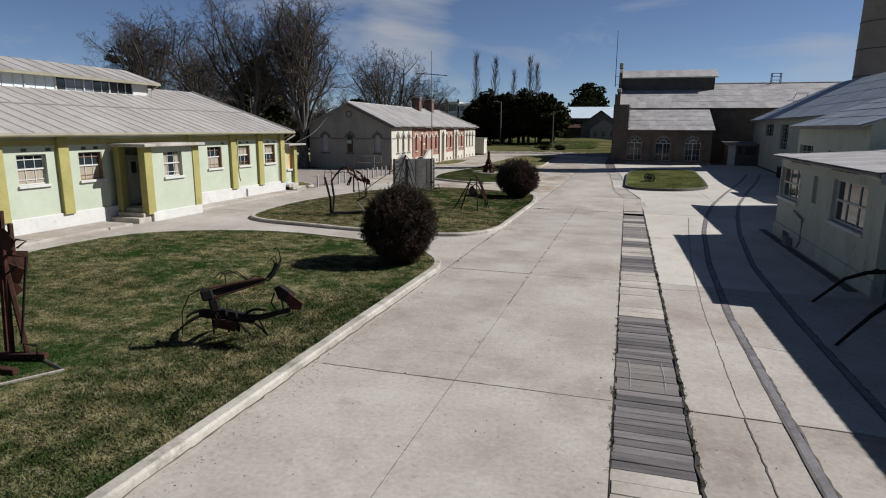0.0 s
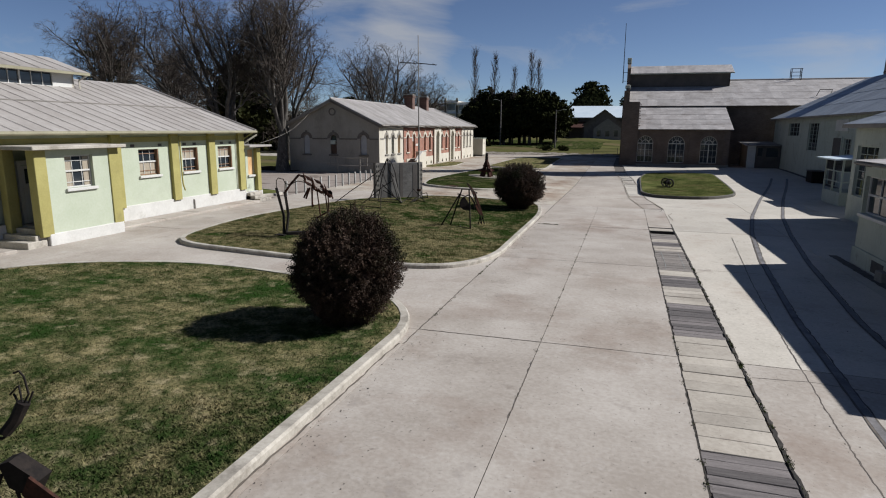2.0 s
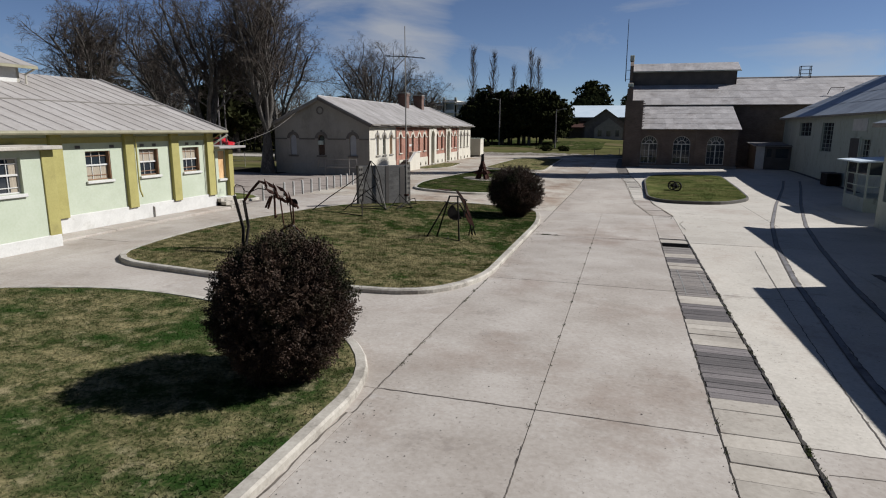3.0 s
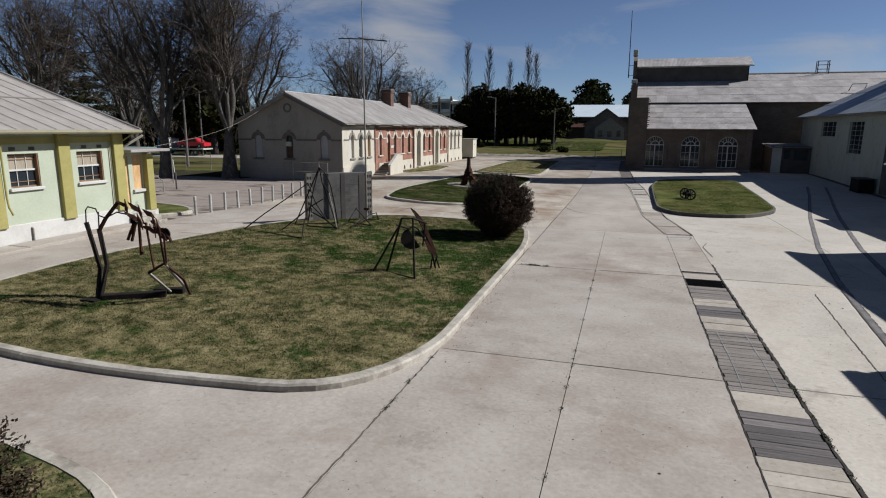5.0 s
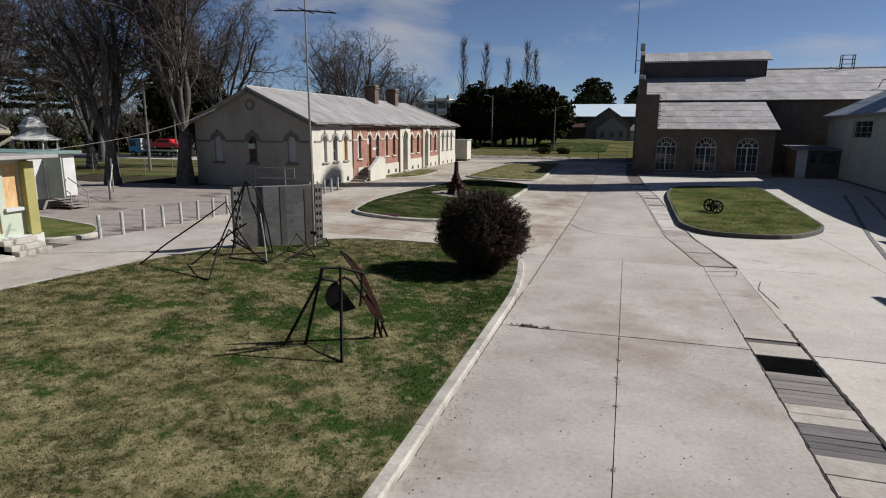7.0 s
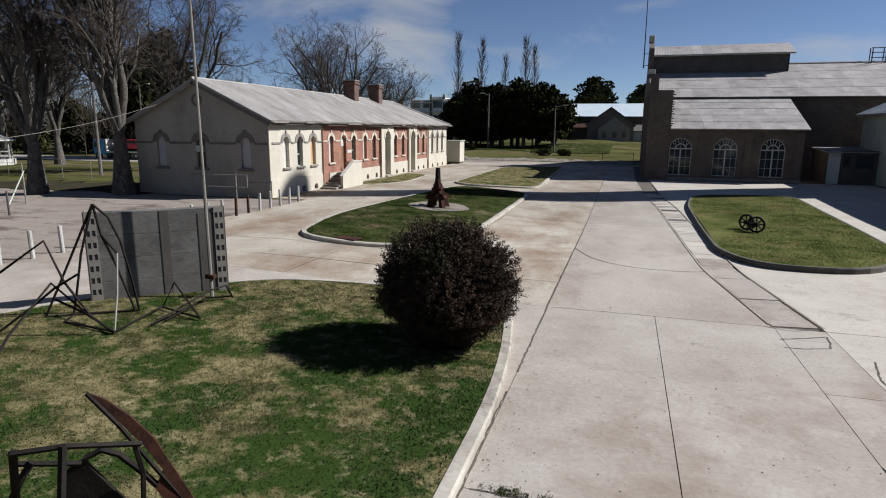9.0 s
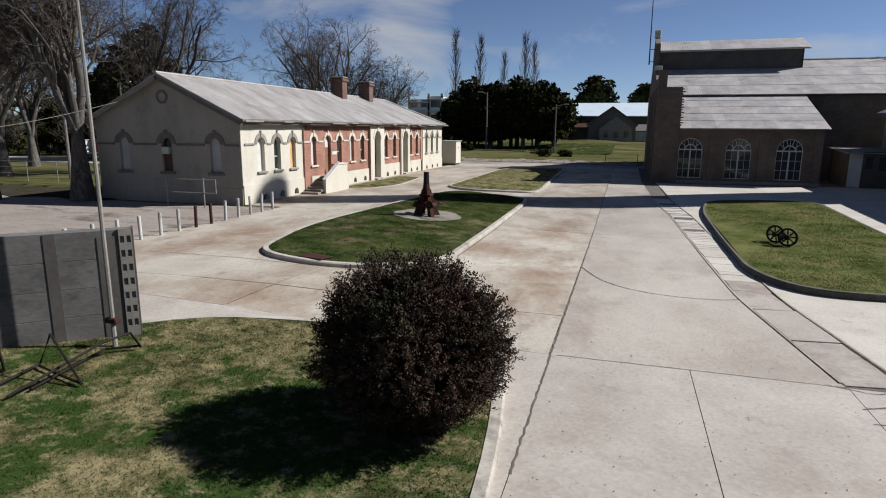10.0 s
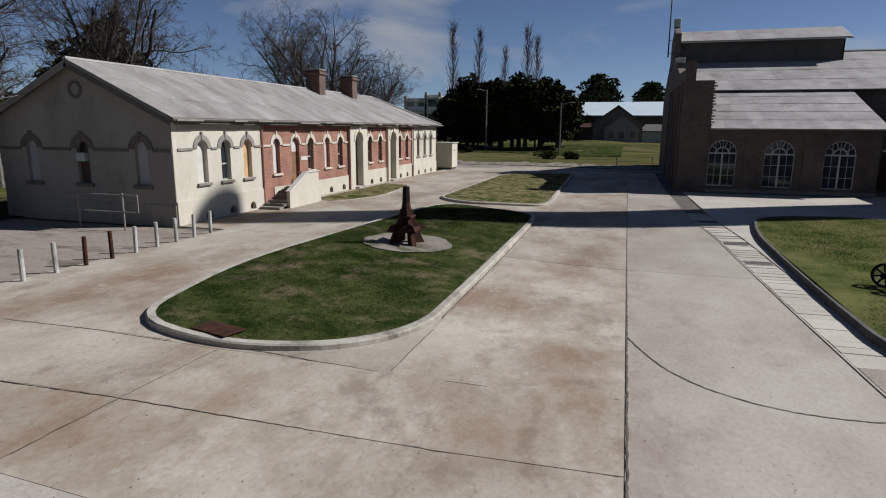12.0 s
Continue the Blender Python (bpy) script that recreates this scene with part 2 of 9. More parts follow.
M_CREAM = mat("cream_render", (0.425, 0.388, 0.312), (0.52, 0.482, 0.398), 0.8, 12, 0.85, bump=0.12, stain=(0.27, 0.235, 0.18), stain_scale=0.6, stain_at=(0.56, 0.78), stretch=(1, 1, 0.5))
# grey-cream copy of the render, darkened for the shade on the gable end
M_CREAMSH = mat("shaded_grey_cream_render", (0.235, 0.21, 0.172), (0.295, 0.268, 0.225), 0.7, 12, 0.9, bump=0.15, stain=(0.16, 0.14, 0.112), stain_scale=0.5, stain_at=(0.52, 0.76), stretch=(1, 1, 0.5))
M_STONE = mat("grey_trim", (0.165, 0.15, 0.128), (0.24, 0.218, 0.19), 1.5, 20, 0.9, bump=0.2)
M_TRIMD = mat("brown_cement_trim", (0.095, 0.08, 0.066), (0.15, 0.13, 0.11), 1.5, 18, 0.9, bump=0.2)
# stained concrete, darkened further to paint the shade on its outer faces
M_KERBD = mat("stained_shaded_kerb", (0.05, 0.045, 0.038), (0.115, 0.104, 0.088), 1.2, 16, 0.88, bump=0.3, stain=(0.04, 0.036, 0.03), stain_scale=1.1, stain_at=(0.5, 0.7))
M_RAIL = mat("worn_rail_infill", (0.10, 0.093, 0.092), (0.175, 0.163, 0.16), 1.5, 16, 0.7, bump=0.3, stain=(0.05, 0.042, 0.038), stain_scale=1.4, stain_at=(0.5, 0.68))
M_TEAL = mat("blue_green_paint", (0.10, 0.16, 0.15), (0.145, 0.205, 0.19), 1.0, 12, 0.75, bump=0.12, stain=(0.07, 0.10, 0.09), stain_scale=0.9, stain_at=(0.52, 0.74))
M_CHIM = brick_mat("chimney_brick", (0.10, 0.052, 0.038), (0.15, 0.075, 0.052), (0.13, 0.10, 0.08), (90, 0, 90))
M_BRICK = brick_mat("red_brick", (0.235, 0.085, 0.052), (0.30, 0.125, 0.08), (0.30, 0.235, 0.18), (90, 0, 90))
M_DBRICK = brick_mat("dark_brick", (0.096, 0.068, 0.05), (0.138, 0.098, 0.074), (0.135, 0.112, 0.09), (90, 0, 0))
M_DBRICKS = brick_mat("dark_brick_side", (0.096, 0.068, 0.05), (0.138, 0.098, 0.074), (0.135, 0.112, 0.09), (90, 0, 90))
M_GREEN = mat("pale_green_render", (0.345, 0.375, 0.275), (0.405, 0.43, 0.33), 0.9, 14, 0.8, bump=0.1, stain=(0.285, 0.30, 0.22), stain_scale=0.7, stain_at=(0.56, 0.8), pits=(((0.47, 0.48, 0.40), 0.7, 0.6, 0.75, 0.4),))
M_YELLOW = mat("mustard_paint", (0.26, 0.228, 0.072), (0.33, 0.292, 0.10), 1.2, 16, 0.75, bump=0.12, stain=(0.19, 0.16, 0.058), stain_scale=1.1, stain_at=(0.56, 0.8))
M_WHITE = mat("white_paint", (0.43, 0.415, 0.38), (0.53, 0.515, 0.475), 1.3, 18, 0.7, bump=0.1, stain=(0.31, 0.285, 0.24), stain_scale=1.2, stain_at=(0.56, 0.78), pits=(((0.2, 0.18, 0.15), 3.0, 0.62, 0.76, 0.5),))
M_WOFF = mat("weathered_white_render", (0.335, 0.365, 0.30), (0.43, 0.455, 0.385), 0.9, 12, 0.85, bump=0.15, stain=(0.19, 0.195, 0.155), stain_scale=0.8, stain_at=(0.52, 0.74), stretch=(1, 1, 0.5), pits=(((0.10, 0.10, 0.08), 2.2, 0.6, 0.74, 0.55),))
M_SHED = mat("dirty_pale_render", (0.32, 0.34, 0.275), (0.39, 0.41, 0.345), 0.9, 12, 0.85, bump=0.15, stain=(0.2, 0.205, 0.16), stain_scale=0.8, stain_at=(0.54, 0.78), stretch=(1, 1, 0.5), pits=(((0.07, 0.07, 0.055), 2.2, 0.58, 0.72, 0.55),))
M_IRON = mat("galvanised_sheet", (0.265, 0.243, 0.228), (0.382, 0.356, 0.338), 0.8, 9, 0.6, metal=0.1, bump=0.12, stain=(0.17, 0.145, 0.13), stain_scale=0.6, stain_at=(0.5, 0.74), vary=0.12, pits=(((0.45, 0.44, 0.43), 1.6, 0.58, 0.72, 0.5), ((0.13, 0.10, 0.085), 3.0, 0.6, 0.74, 0.5)))
M_IRONC = mat("weathered_grey_sheet", (0.205, 0.188, 0.172), (0.30, 0.28, 0.262), 0.8, 9, 0.7, bump=0.12, stain=(0.14, 0.118, 0.10), stain_scale=0.6, stain_at=(0.5, 0.74), vary=0.12, stretch=(0.35, 1, 1), pits=(((0.36, 0.35, 0.335), 1.6, 0.58, 0.72, 0.45), ((0.10, 0.08, 0.07), 3.0, 0.6, 0.74, 0.5)))
M_IRONH = mat("warm_grey_sheet", (0.235, 0.211, 0.188), (0.33, 0.304, 0.278), 0.6, 9, 0.7, bump=0.1, stain=(0.19, 0.168, 0.15), stain_scale=0.5, stain_at=(0.52, 0.76), vary=0.05, stretch=(0.4, 1, 1), pits=(((0.14, 0.12, 0.105), 2.4, 0.62, 0.76, 0.45),))
M_GUTTER = mat("olive_cream_paint", (0.185, 0.168, 0.105), (0.265, 0.242, 0.16), 2.0, 16, 0.7, bump=0.1, stain=(0.17, 0.145, 0.09), stain_scale=1.5, stain_at=(0.5, 0.72))
M_IRONB = mat("blue_grey_sheet", (0.20, 0.222, 0.245), (0.29, 0.315, 0.34), 0.7, 9, 0.5, metal=0.3, bump=0.12, stain=(0.13, 0.13, 0.13), stain_scale=0.6, stain_at=(0.52, 0.74), vary=0.1)
M_PALEROOF = mat("pale_blue_roof", (0.50, 0.58, 0.62), (0.60, 0.66, 0.69), 0.3, 4, 0.45, metal=0.1, bump=0.1)
M_DARKW = mat("dark_cladding", (0.06, 0.052, 0.046), (0.095, 0.083, 0.072), 1.0, 10, 0.85, bump=0.2)
M_RUST = mat("rusted_steel", (0.022, 0.011, 0.008), (0.07, 0.027, 0.017), 4, 30, 0.85, bump=0.35, spec=0.15)
M_BLACK = mat("black_steel", (0.006, 0.005, 0.0045), (0.02, 0.015, 0.012), 5, 30, 0.75, bump=0.25, spec=0.15)
M_TIMG = mat("grey_timber", (0.078, 0.067, 0.063), (0.165, 0.145, 0.136), 2.5, 22, 0.85, bump=0.5, stretch=(0.6, 9, 1), vary=0.4)
M_TIMB = mat("pale_timber", (0.24, 0.205, 0.165), (0.34, 0.30, 0.255), 2.5, 22, 0.85, bump=0.4, stretch=(0.6, 9, 1), vary=0.14)
M_TIMD = mat("brown_timber", (0.13, 0.112, 0.098), (0.215, 0.19, 0.165), 2.5, 22, 0.85, bump=0.5, stretch=(0.6, 9, 1), vary=0.18)
M_WOOD = mat("brown_wood", (0.14, 0.075, 0.04), (0.24, 0.13, 0.07), 3, 25, 0.7, bump=0.2)
M_PLY = mat("boarded_ply", (0.42, 0.24, 0.10), (0.60, 0.40, 0.21), 3.5, 16, 0.8, bump=0.2, stretch=(1, 1, 0.35))
M_BARK = mat("plane_bark", (0.036, 0.031, 0.026), (0.10, 0.088, 0.074), 3.5, 14, 0.9, bump=0.6, stretch=(1, 1, 0.45), pits=(((0.27, 0.25, 0.215), 5.0, 0.58, 0.66, 0.6),))
M_TWIG = mat("bare_twigs", (0.042, 0.034, 0.029), (0.098, 0.081, 0.068), 1.2, 6, 0.9, bump=0, spec=0)
M_LEAFD = mat("evergreen_leaf", (0.011, 0.014, 0.006), (0.042, 0.043, 0.018), 0.5, 6, 0.8, bump=0, spec=0)
M_BUSH = mat("bush_leaf", (0.015, 0.0105, 0.007), (0.075, 0.046, 0.032), 1.6, 14, 0.6, bump=0, spec=0.1, stain=(0.026, 0.030, 0.013), stain_scale=1.1, stain_at=(0.5, 0.62))
M_GAP = mat("dark_gap_fill", (0.012, 0.010, 0.008), (0.05, 0.042, 0.033), 4, 30, 0.95)
M_WEED = mat("weed_leaf", (0.014, 0.022, 0.007), (0.06, 0.07, 0.022), 3, 30, 0.8, bump=0, spec=0)
M_STRAP = mat("faded_strap", (0.17, 0.185, 0.18), (0.30, 0.325, 0.32), 3, 20, 0.7)
M_COVER = mat("cast_cover_concrete", (0.279, 0.245, 0.200), (0.396, 0.355, 0.296), 0.8, 14, 0.85, bump=0.3, stain=(0.17, 0.13, 0.10), stain_scale=0.7, stain_at=(0.54, 0.76), vary=0.1, pits=(((0.06, 0.046, 0.037), 24.0, 0.645, 0.69, 0.8), ((0.105, 0.082, 0.066), 9.0, 0.6, 0.74, 0.55)))
M_MONO = mat("monolith_concrete", (0.085, 0.079, 0.072), (0.148, 0.139, 0.127), 1.0, 10, 0.85, bump=0.25, stain=(0.055, 0.05, 0.045), stain_scale=1.6, stain_at=(0.52, 0.7), stretch=(1, 1, 2.2))
M_CONCST = mat("stack_concrete", (0.21, 0.172, 0.13), (0.285, 0.24, 0.19), 0.4, 5, 0.9, bump=0.15)
M_GLASS = glass_mat("window_glass")
M_PANE = glass_mat("dusty_window_glass", (0.13, 0.145, 0.16))
# pale blue-grey colour paints the sky's reflection on the monitor panes
M_SKYPANE = mat("glass_painted_reflection", (0.52, 0.56, 0.57), (0.62, 0.66, 0.66), 1.2, 10, 0.35, bump=0.05)
M_CURT = mat("curtain_cloth", (0.25, 0.21, 0.155), (0.34, 0.29, 0.22), 4, 30, 0.95, bump=0.2, stretch=(6, 6, 0.6))
M_RED = mat("red_enamel", (0.42, 0.02, 0.03), (0.5, 0.03, 0.04), 1, 8, 0.3, bump=0)
M_BLUE = mat("blue_board", (0.05, 0.22, 0.42), (0.07, 0.28, 0.5), 1, 8, 0.5, bump=0)
M_RUBBER = mat("rubber", (0.015, 0.015, 0.015), (0.03, 0.03, 0.03), 3, 20, 0.8)
M_VOID = mat("painted_void_shade", (0.003, 0.003, 0.003), (0.006, 0.006, 0.006), 2, 10, 1.0, bump=0, spec=0)
M_GRAVEL = mat("trodden_gravel", (0.13, 0.11, 0.085), (0.25, 0.217, 0.175), 1.6, 26, 0.95, bump=0.5, stain=(0.06, 0.055, 0.03), stain_scale=1.2, stain_at=(0.5, 0.6))
M_BOARDG = mat("faded_white_boarding", (0.30, 0.30, 0.30), (0.385, 0.38, 0.37), 1.4, 16, 0.8, bump=0.15, stain=(0.21, 0.205, 0.195), stain_scale=1.1, stain_at=(0.54, 0.76), stretch=(1, 1, 0.5))
M_BRNB = mat("dark_brown_boarding", (0.05, 0.026, 0.016), (0.085, 0.045, 0.028), 3, 25, 0.75, bump=0.2)
# near-black earth colour that stands for tree shade on the ground
M_EARTHSH = mat("shade_dark_earth", (0.022, 0.019, 0.014), (0.06, 0.05, 0.036), 1.2, 12, 0.95, bump=0.5, spec=0, stain=(0.03, 0.038, 0.014), stain_scale=0.5, stain_at=(0.5, 0.64))
M_POST = mat("dirty_white_timber", (0.33, 0.325, 0.30), (0.44, 0.43, 0.40), 2.5, 20, 0.85, bump=0.3, stain=(0.13, 0.12, 0.10), stain_scale=2.0, stain_at=(0.48, 0.68), stretch=(1, 1, 0.6))
# cream lightened so the far building's shaded front looks sunlit
M_LITCREAM = mat("sunlit_cream_paint", (0.66, 0.62, 0.53), (0.76, 0.72, 0.63), 0.4, 5, 0.8, bump=0.05, stain=(0.5, 0.46, 0.38), stain_scale=0.3, stain_at=(0.55, 0.75))
M_HILL = mat("hill_forest", (0.028, 0.034, 0.028), (0.055, 0.06, 0.045), 0.02, 0.25, 0.95, bump=0.4)


# ---- mesh helpers ----
def mesh_ob(name, verts, faces, material, parent=None, smooth=False, label=""):
    me = bpy.data.meshes.new(name)
    me.from_pydata(verts, [], faces)
    me.materials.append(material)
    if smooth:
        me.shade_smooth()
    ob = new(name, me)
    ob.parent = parent
    if label:
        ob["label"] = label
    return ob


def part(name, bm, material, parent=None, label="", smooth=False):
    bmesh.ops.recalc_face_normals(bm, faces=bm.faces[:])
    me = bpy.data.meshes.new(name)
    bm.to_mesh(me)
    bm.free()
    me.materials.append(material)
    if smooth:
        me.shade_smooth()
    ob = new(name, me)
    ob.parent = parent
    if label:
        ob["label"] = label
    return ob


def thing(name, label, category, group="", kind="", at=None):
    ob = new(name)
    ob.empty_display_size = 0.3
    if at is not None:
        ob.matrix_world = at
    return tagged(ob, label, category, group, kind)


def box(bm, x0, x1, y0, y1, z0, z1, bevel=0.0):
    vs = [bm.verts.new((x, y, z)) for x in (x0, x1) for y in (y0, y1) for z in (z0, z1)]
    fs = [bm.faces.new([vs[i] for i in f]) for f in ((0, 1, 3, 2), (4, 6, 7, 5), (0, 4, 5, 1), (2, 3, 7, 6), (0, 2, 6, 4), (1, 5, 7, 3))]
    if bevel:
        es = list({e for f in fs for e in f.edges})
        bmesh.ops.bevel(bm, geom=es, offset=bevel, segments=1, affect='EDGES')
    return vs


def cube(x0, x1, y0, y1, z0, z1, bevel=0.0):
    bm = bmesh.new()
    box(bm, x0, x1, y0, y1, z0, z1, bevel)
    return bm


def tube(bm, pts, r, sides=6, r1=None):
    """A round bar along pts; r tapers to r1."""
    pts = [Vector(p) for p in pts]
    r1 = r if r1 is None else r1
    rings = []
    for i, p in enumerate(pts):
        d = (pts[min(i + 1, len(pts) - 1)] - pts[max(i - 1, 0)]).normalized()
        u = d.cross(Vector((0.13, 0.29, 0.95)))
        if u.length < 1e-3:
            u = d.cross(Vector((1, 0, 0)))
        u.normalize()
        w = d.cross(u)
        rr = r + (r1 - r) * i / max(1, len(pts) - 1)
        rings.append([bm.verts.new(p + (u * math.cos(t) + w * math.sin(t)) * rr) for t in [2 * math.pi * k / sides for k in range(sides)]])
    for a, b in zip(rings, rings[1:]):
        for k in range(sides):
            bm.faces.new((a[k], a[(k + 1) % sides], b[(k + 1) % sides], b[k]))
    bm.faces.new(rings[0][::-1])
    bm.faces.new(rings[-1])


def bar(name, pts, r, material, parent=None, sides=6, r1=None, label=""):
    bm = bmesh.new()
    tube(bm, pts, r, sides, r1)
    return part(name, bm, material, parent, label)


def plate(outline, holes, thick, m):
    """A wall with openings through it. Outline and holes lie in (u, v); u runs along local x, v up, the face looks to local -y."""
    from mathutils.geometry import tessellate_polygon
    loops = [[Vector((u, v, 0)) for u, v in lp] for lp in [outline, *holes]]
    tris = tessellate_polygon(loops)
    flat = [p for lp in loops for p in lp]
    bm = bmesh.new()
    f = [bm.verts.new(m @ Vector((p.x, 0, p.y))) for p in flat]
    b = [bm.verts.new(m @ Vector((p.x, thick, p.y))) for p in flat]
    for t in tris:
        try:
            bm.faces.new([f[i] for i in t])
            bm.faces.new([b[i] for i in t][::-1])
        except ValueError:
            pass
    k = 0
    for lp in loops:
        for i in range(len(lp)):
            i0, i1 = k + i, k + (i + 1) % len(lp)
            bm.faces.new((f[i0], f[i1], b[i1], b[i0]))
        k += len(lp)
    return bm


def rect(u0, u1, v0, v1):
    return [(u0, v0), (u1, v0), (u1, v1), (u0, v1)]


def arch(u0, u1, v0, v1, n=10):
    """A round-headed opening whose crown is at v1."""
    r = (u1 - u0) / 2
    c, s = (u0 + u1) / 2, v1 - r
    return [(u0, v0), (u1, v0)] + [(c + r * math.cos(math.pi * i / n), s + r * math.sin(math.pi * i / n)) for i in range(n + 1)]


def ring_arch(c, s, r0, r1, m, thick, n=12):
    """A raised arch band between two radii about (c, s)."""
    pts = [(c + r1 * math.cos(math.pi * i / n), s + r1 * math.sin(math.pi * i / n)) for i in range(n + 1)]
    pts += [(c + r0 * math.cos(math.pi * i / n), s + r0 * math.sin(math.pi * i / n)) for i in range(n, -1, -1)]
    return plate(pts, [], thick, m)


PX = lambda x: pose(x, 0, 0, 0, 0, 90)      # face looks to +x, u is y
NY = lambda y: pose(0, y, 0)                # face looks to -y, u is x
NX = lambda x: pose(x, 0, 0, 0, 0, -90)     # face looks to -x, u is -y


def smooth(a, b, x):
    u = min(1.0, max(0.0, (x - a) / (b - a)))
    return u * u * (3 - 2 * u)


def gz(x, y):
    """Height of the yard: the road falls gently to the drain, then rises to the far buildings."""
    yy = min(max(y, 0.0), 56.0)
    r = -0.05 - 0.0128 * yy + 0.40 * smooth(58, 84, y)
    l = -0.05 - 0.0035 * yy
    return l + (r - l) * smooth(-16, -5, x)


def sheet(name, x0, x1, y0, y1, step, dz, material, **kw):
    """A sheet that follows the ground, dz above it."""
    nx, ny = max(1, round((x1 - x0) / step)), max(1, round((y1 - y0) / step))
    vs = [(x0 + (x1 - x0) * i / nx, y0 + (y1 - y0) * j / ny) for j in range(ny + 1) for i in range(nx + 1)]
    vs = [(x, y, gz(x, y) + dz) for x, y in vs]
    fs = [(j * (nx + 1) + i, j * (nx + 1) + i + 1, (j + 1) * (nx + 1) + i + 1, (j + 1) * (nx + 1) + i) for j in range(ny) for i in range(nx)]
    return mesh_ob(name, vs, fs, material, **kw)


def rounded(pts, r=1.0, n=5):
    """Round a polygon's corners; pts may carry their own radius as third value."""
    out = []
    k = len(pts)
    for i in range(k):
        p0, p, p1 = (Vector(pts[j][:2]) for j in ((i - 1) % k, i, (i + 1) % k))
        rr = pts[i][2] if len(pts[i]) > 2 else r
        d0, d1 = (p0 - p), (p1 - p)
        c = min(rr, d0.length * 0.49, d1.length * 0.49)
        a, b = p + d0.normalized() * c, p + d1.normalized() * c
        out += [tuple(a.lerp(p, t).lerp(p.lerp(b, t), t)) for t in [j / n for j in range(n + 1)]]
    return out


def inset(pts, d):
    """Offset a closed counter-clockwise outline inwards by d."""
    out = []
    k = len(pts)
    for i in range(k):
        a, p, b = (Vector(pts[j]) for j in ((i - 1) % k, i, (i + 1) % k))
        n = Vector((-(b - a).y, (b - a).x)).normalized()
        out.append(tuple(p + n * d))
    return out


# ---- ground, yard, road ----
def field_z(x, y):
    """Height of the rough field beyond the yard."""
    rise = 0.35 * smooth(105.5, 112, y) + 1.0 * smooth(112, 150, y)
    return gz(x, y) + rise * (1 + 0.35 * math.sin(x * 0.21 + 0.9) * math.sin(y * 0.17)) + 0.12 * smooth(106, 112, y) * noise.noise(Vector((x * 0.25, y * 0.25, 0)))


def ground_sheet():
    """One sheet to the horizon: fine under the yard, coarse beyond, with low far hills of its own."""
    def axis(lo, hi, fine, far):
        a = list(np.arange(lo, hi + 0.01, fine))
        s, x = fine, a[-1]
        while x < far:
            s *= 1.35
            x += s
            a.append(x)
        s, x = fine, a[0]
        while x > -far:
            s *= 1.35
            x -= s
            a.insert(0, x)
        return a
    xs, ys = axis(-60, 40, 2.5, 2500), axis(-20, 200, 2.5, 2500)
    vs = []
    for y in ys:
        for x in xs:
            z = field_z(x, y) - 0.045
            vs.append((x, y, z))
    n = len(xs)
    fs = [(j * n + i, j * n + i + 1, (j + 1) * n + i + 1, (j + 1) * n + i) for j in range(len(ys) - 1) for i in range(n - 1)]
    return tagged(mesh_ob("ground", vs, fs, M_FIELD, smooth=True), "rough winter grass on open ground round the yard", "ground", kind="structure")


ground_sheet()
tagged(sheet("forecourt", -46, -20.2, 37.0, 57.6, 2.0, -0.012, M_DIRT), "bare trodden earth forecourt before the brick building", "ground", kind="structure")
bed = tagged(sheet("yard", -22.6, 40.0, -22.0, 100.0, 2.0, -0.03, M_JOINT), "dirt-filled bed under the concrete paving", "pavement", kind="structure")

ROWS_Y = (-16.0, -7.6, 0.75, 9.08, 17.45, 25.75, 34.05, 42.4)
FAR_Y = (42.4, 58.1, 68.0, 76.0, 83.0, 91.0, 104.0)
DRAIN_Y, DRAIN_X = (36.0, 42.4, 48.4, 58.0, 65.0, 71.0, 83.0), (0.05, 0.05, -0.75, -1.1, -1.45, -2.1, -2.6)


def drain_x(y):
    """Left edge of the drain strip, which bends away from the road's end."""
    return float(np.interp(y, DRAIN_Y, DRAIN_X))


def slab(x0, x1, y0, y1, gap=0.007, surface=None):
    """One concrete bay; x0 and x1 may be numbers or functions of y, y0 and y1 numbers or functions of x."""
    f0 = x0 if callable(x0) else (lambda y: x0)
    f1 = x1 if callable(x1) else (lambda y: x1)
    g0 = y0 if callable(y0) else (lambda x: y0)
    g1 = y1 if callable(y1) else (lambda x: y1)
    mid = f0(50.0)
    ya, yb = g0(mid), g1(mid)
    wide = f1(ya) - f0(ya)
    nx, ny = max(1, round(wide / 2.6)), max(1, round((yb - ya) / 2.8))
    h = random.uniform(-0.004, 0.004)
    vs = []
    for j in range(ny + 1):
        v = j / ny
        y = ya + (yb - ya) * v
        a, b = f0(y) + gap, f1(y) - gap
        for i in range(nx + 1):
            x = a + (b - a) * i / nx
            y = g0(x) + gap + (g1(x) - g0(x) - 2 * gap) * v
            vs.append((x, y, gz(x, y) + h))
    fs = [(j * (nx + 1) + i, j * (nx + 1) + i + 1, (j + 1) * (nx + 1) + i + 1, (j + 1) * (nx + 1) + i) for j in range(ny) for i in range(nx)]
    top = len(vs)
    edge = [i for i in range(nx + 1)] + [(j + 1) * (nx + 1) - 1 for j in range(1, ny + 1)]
    edge += [ny * (nx + 1) + i for i in range(nx - 1, -1, -1)] + [j * (nx + 1) for j in range(ny - 1, 0, -1)]
    vs += [(vs[i][0], vs[i][1], vs[i][2] - 0.06) for i in edge]
    k = len(edge)
    fs += [(edge[(i + 1) % k], edge[i], top + i, top + (i + 1) % k) for i in range(k)]
    return mesh_ob("slab", vs, fs, surface or (M_CONC2 if ya > 42 else M_CONC), bed)


def joint_a(x):
    return 44.27 + 0.09 * (x + 14.9)


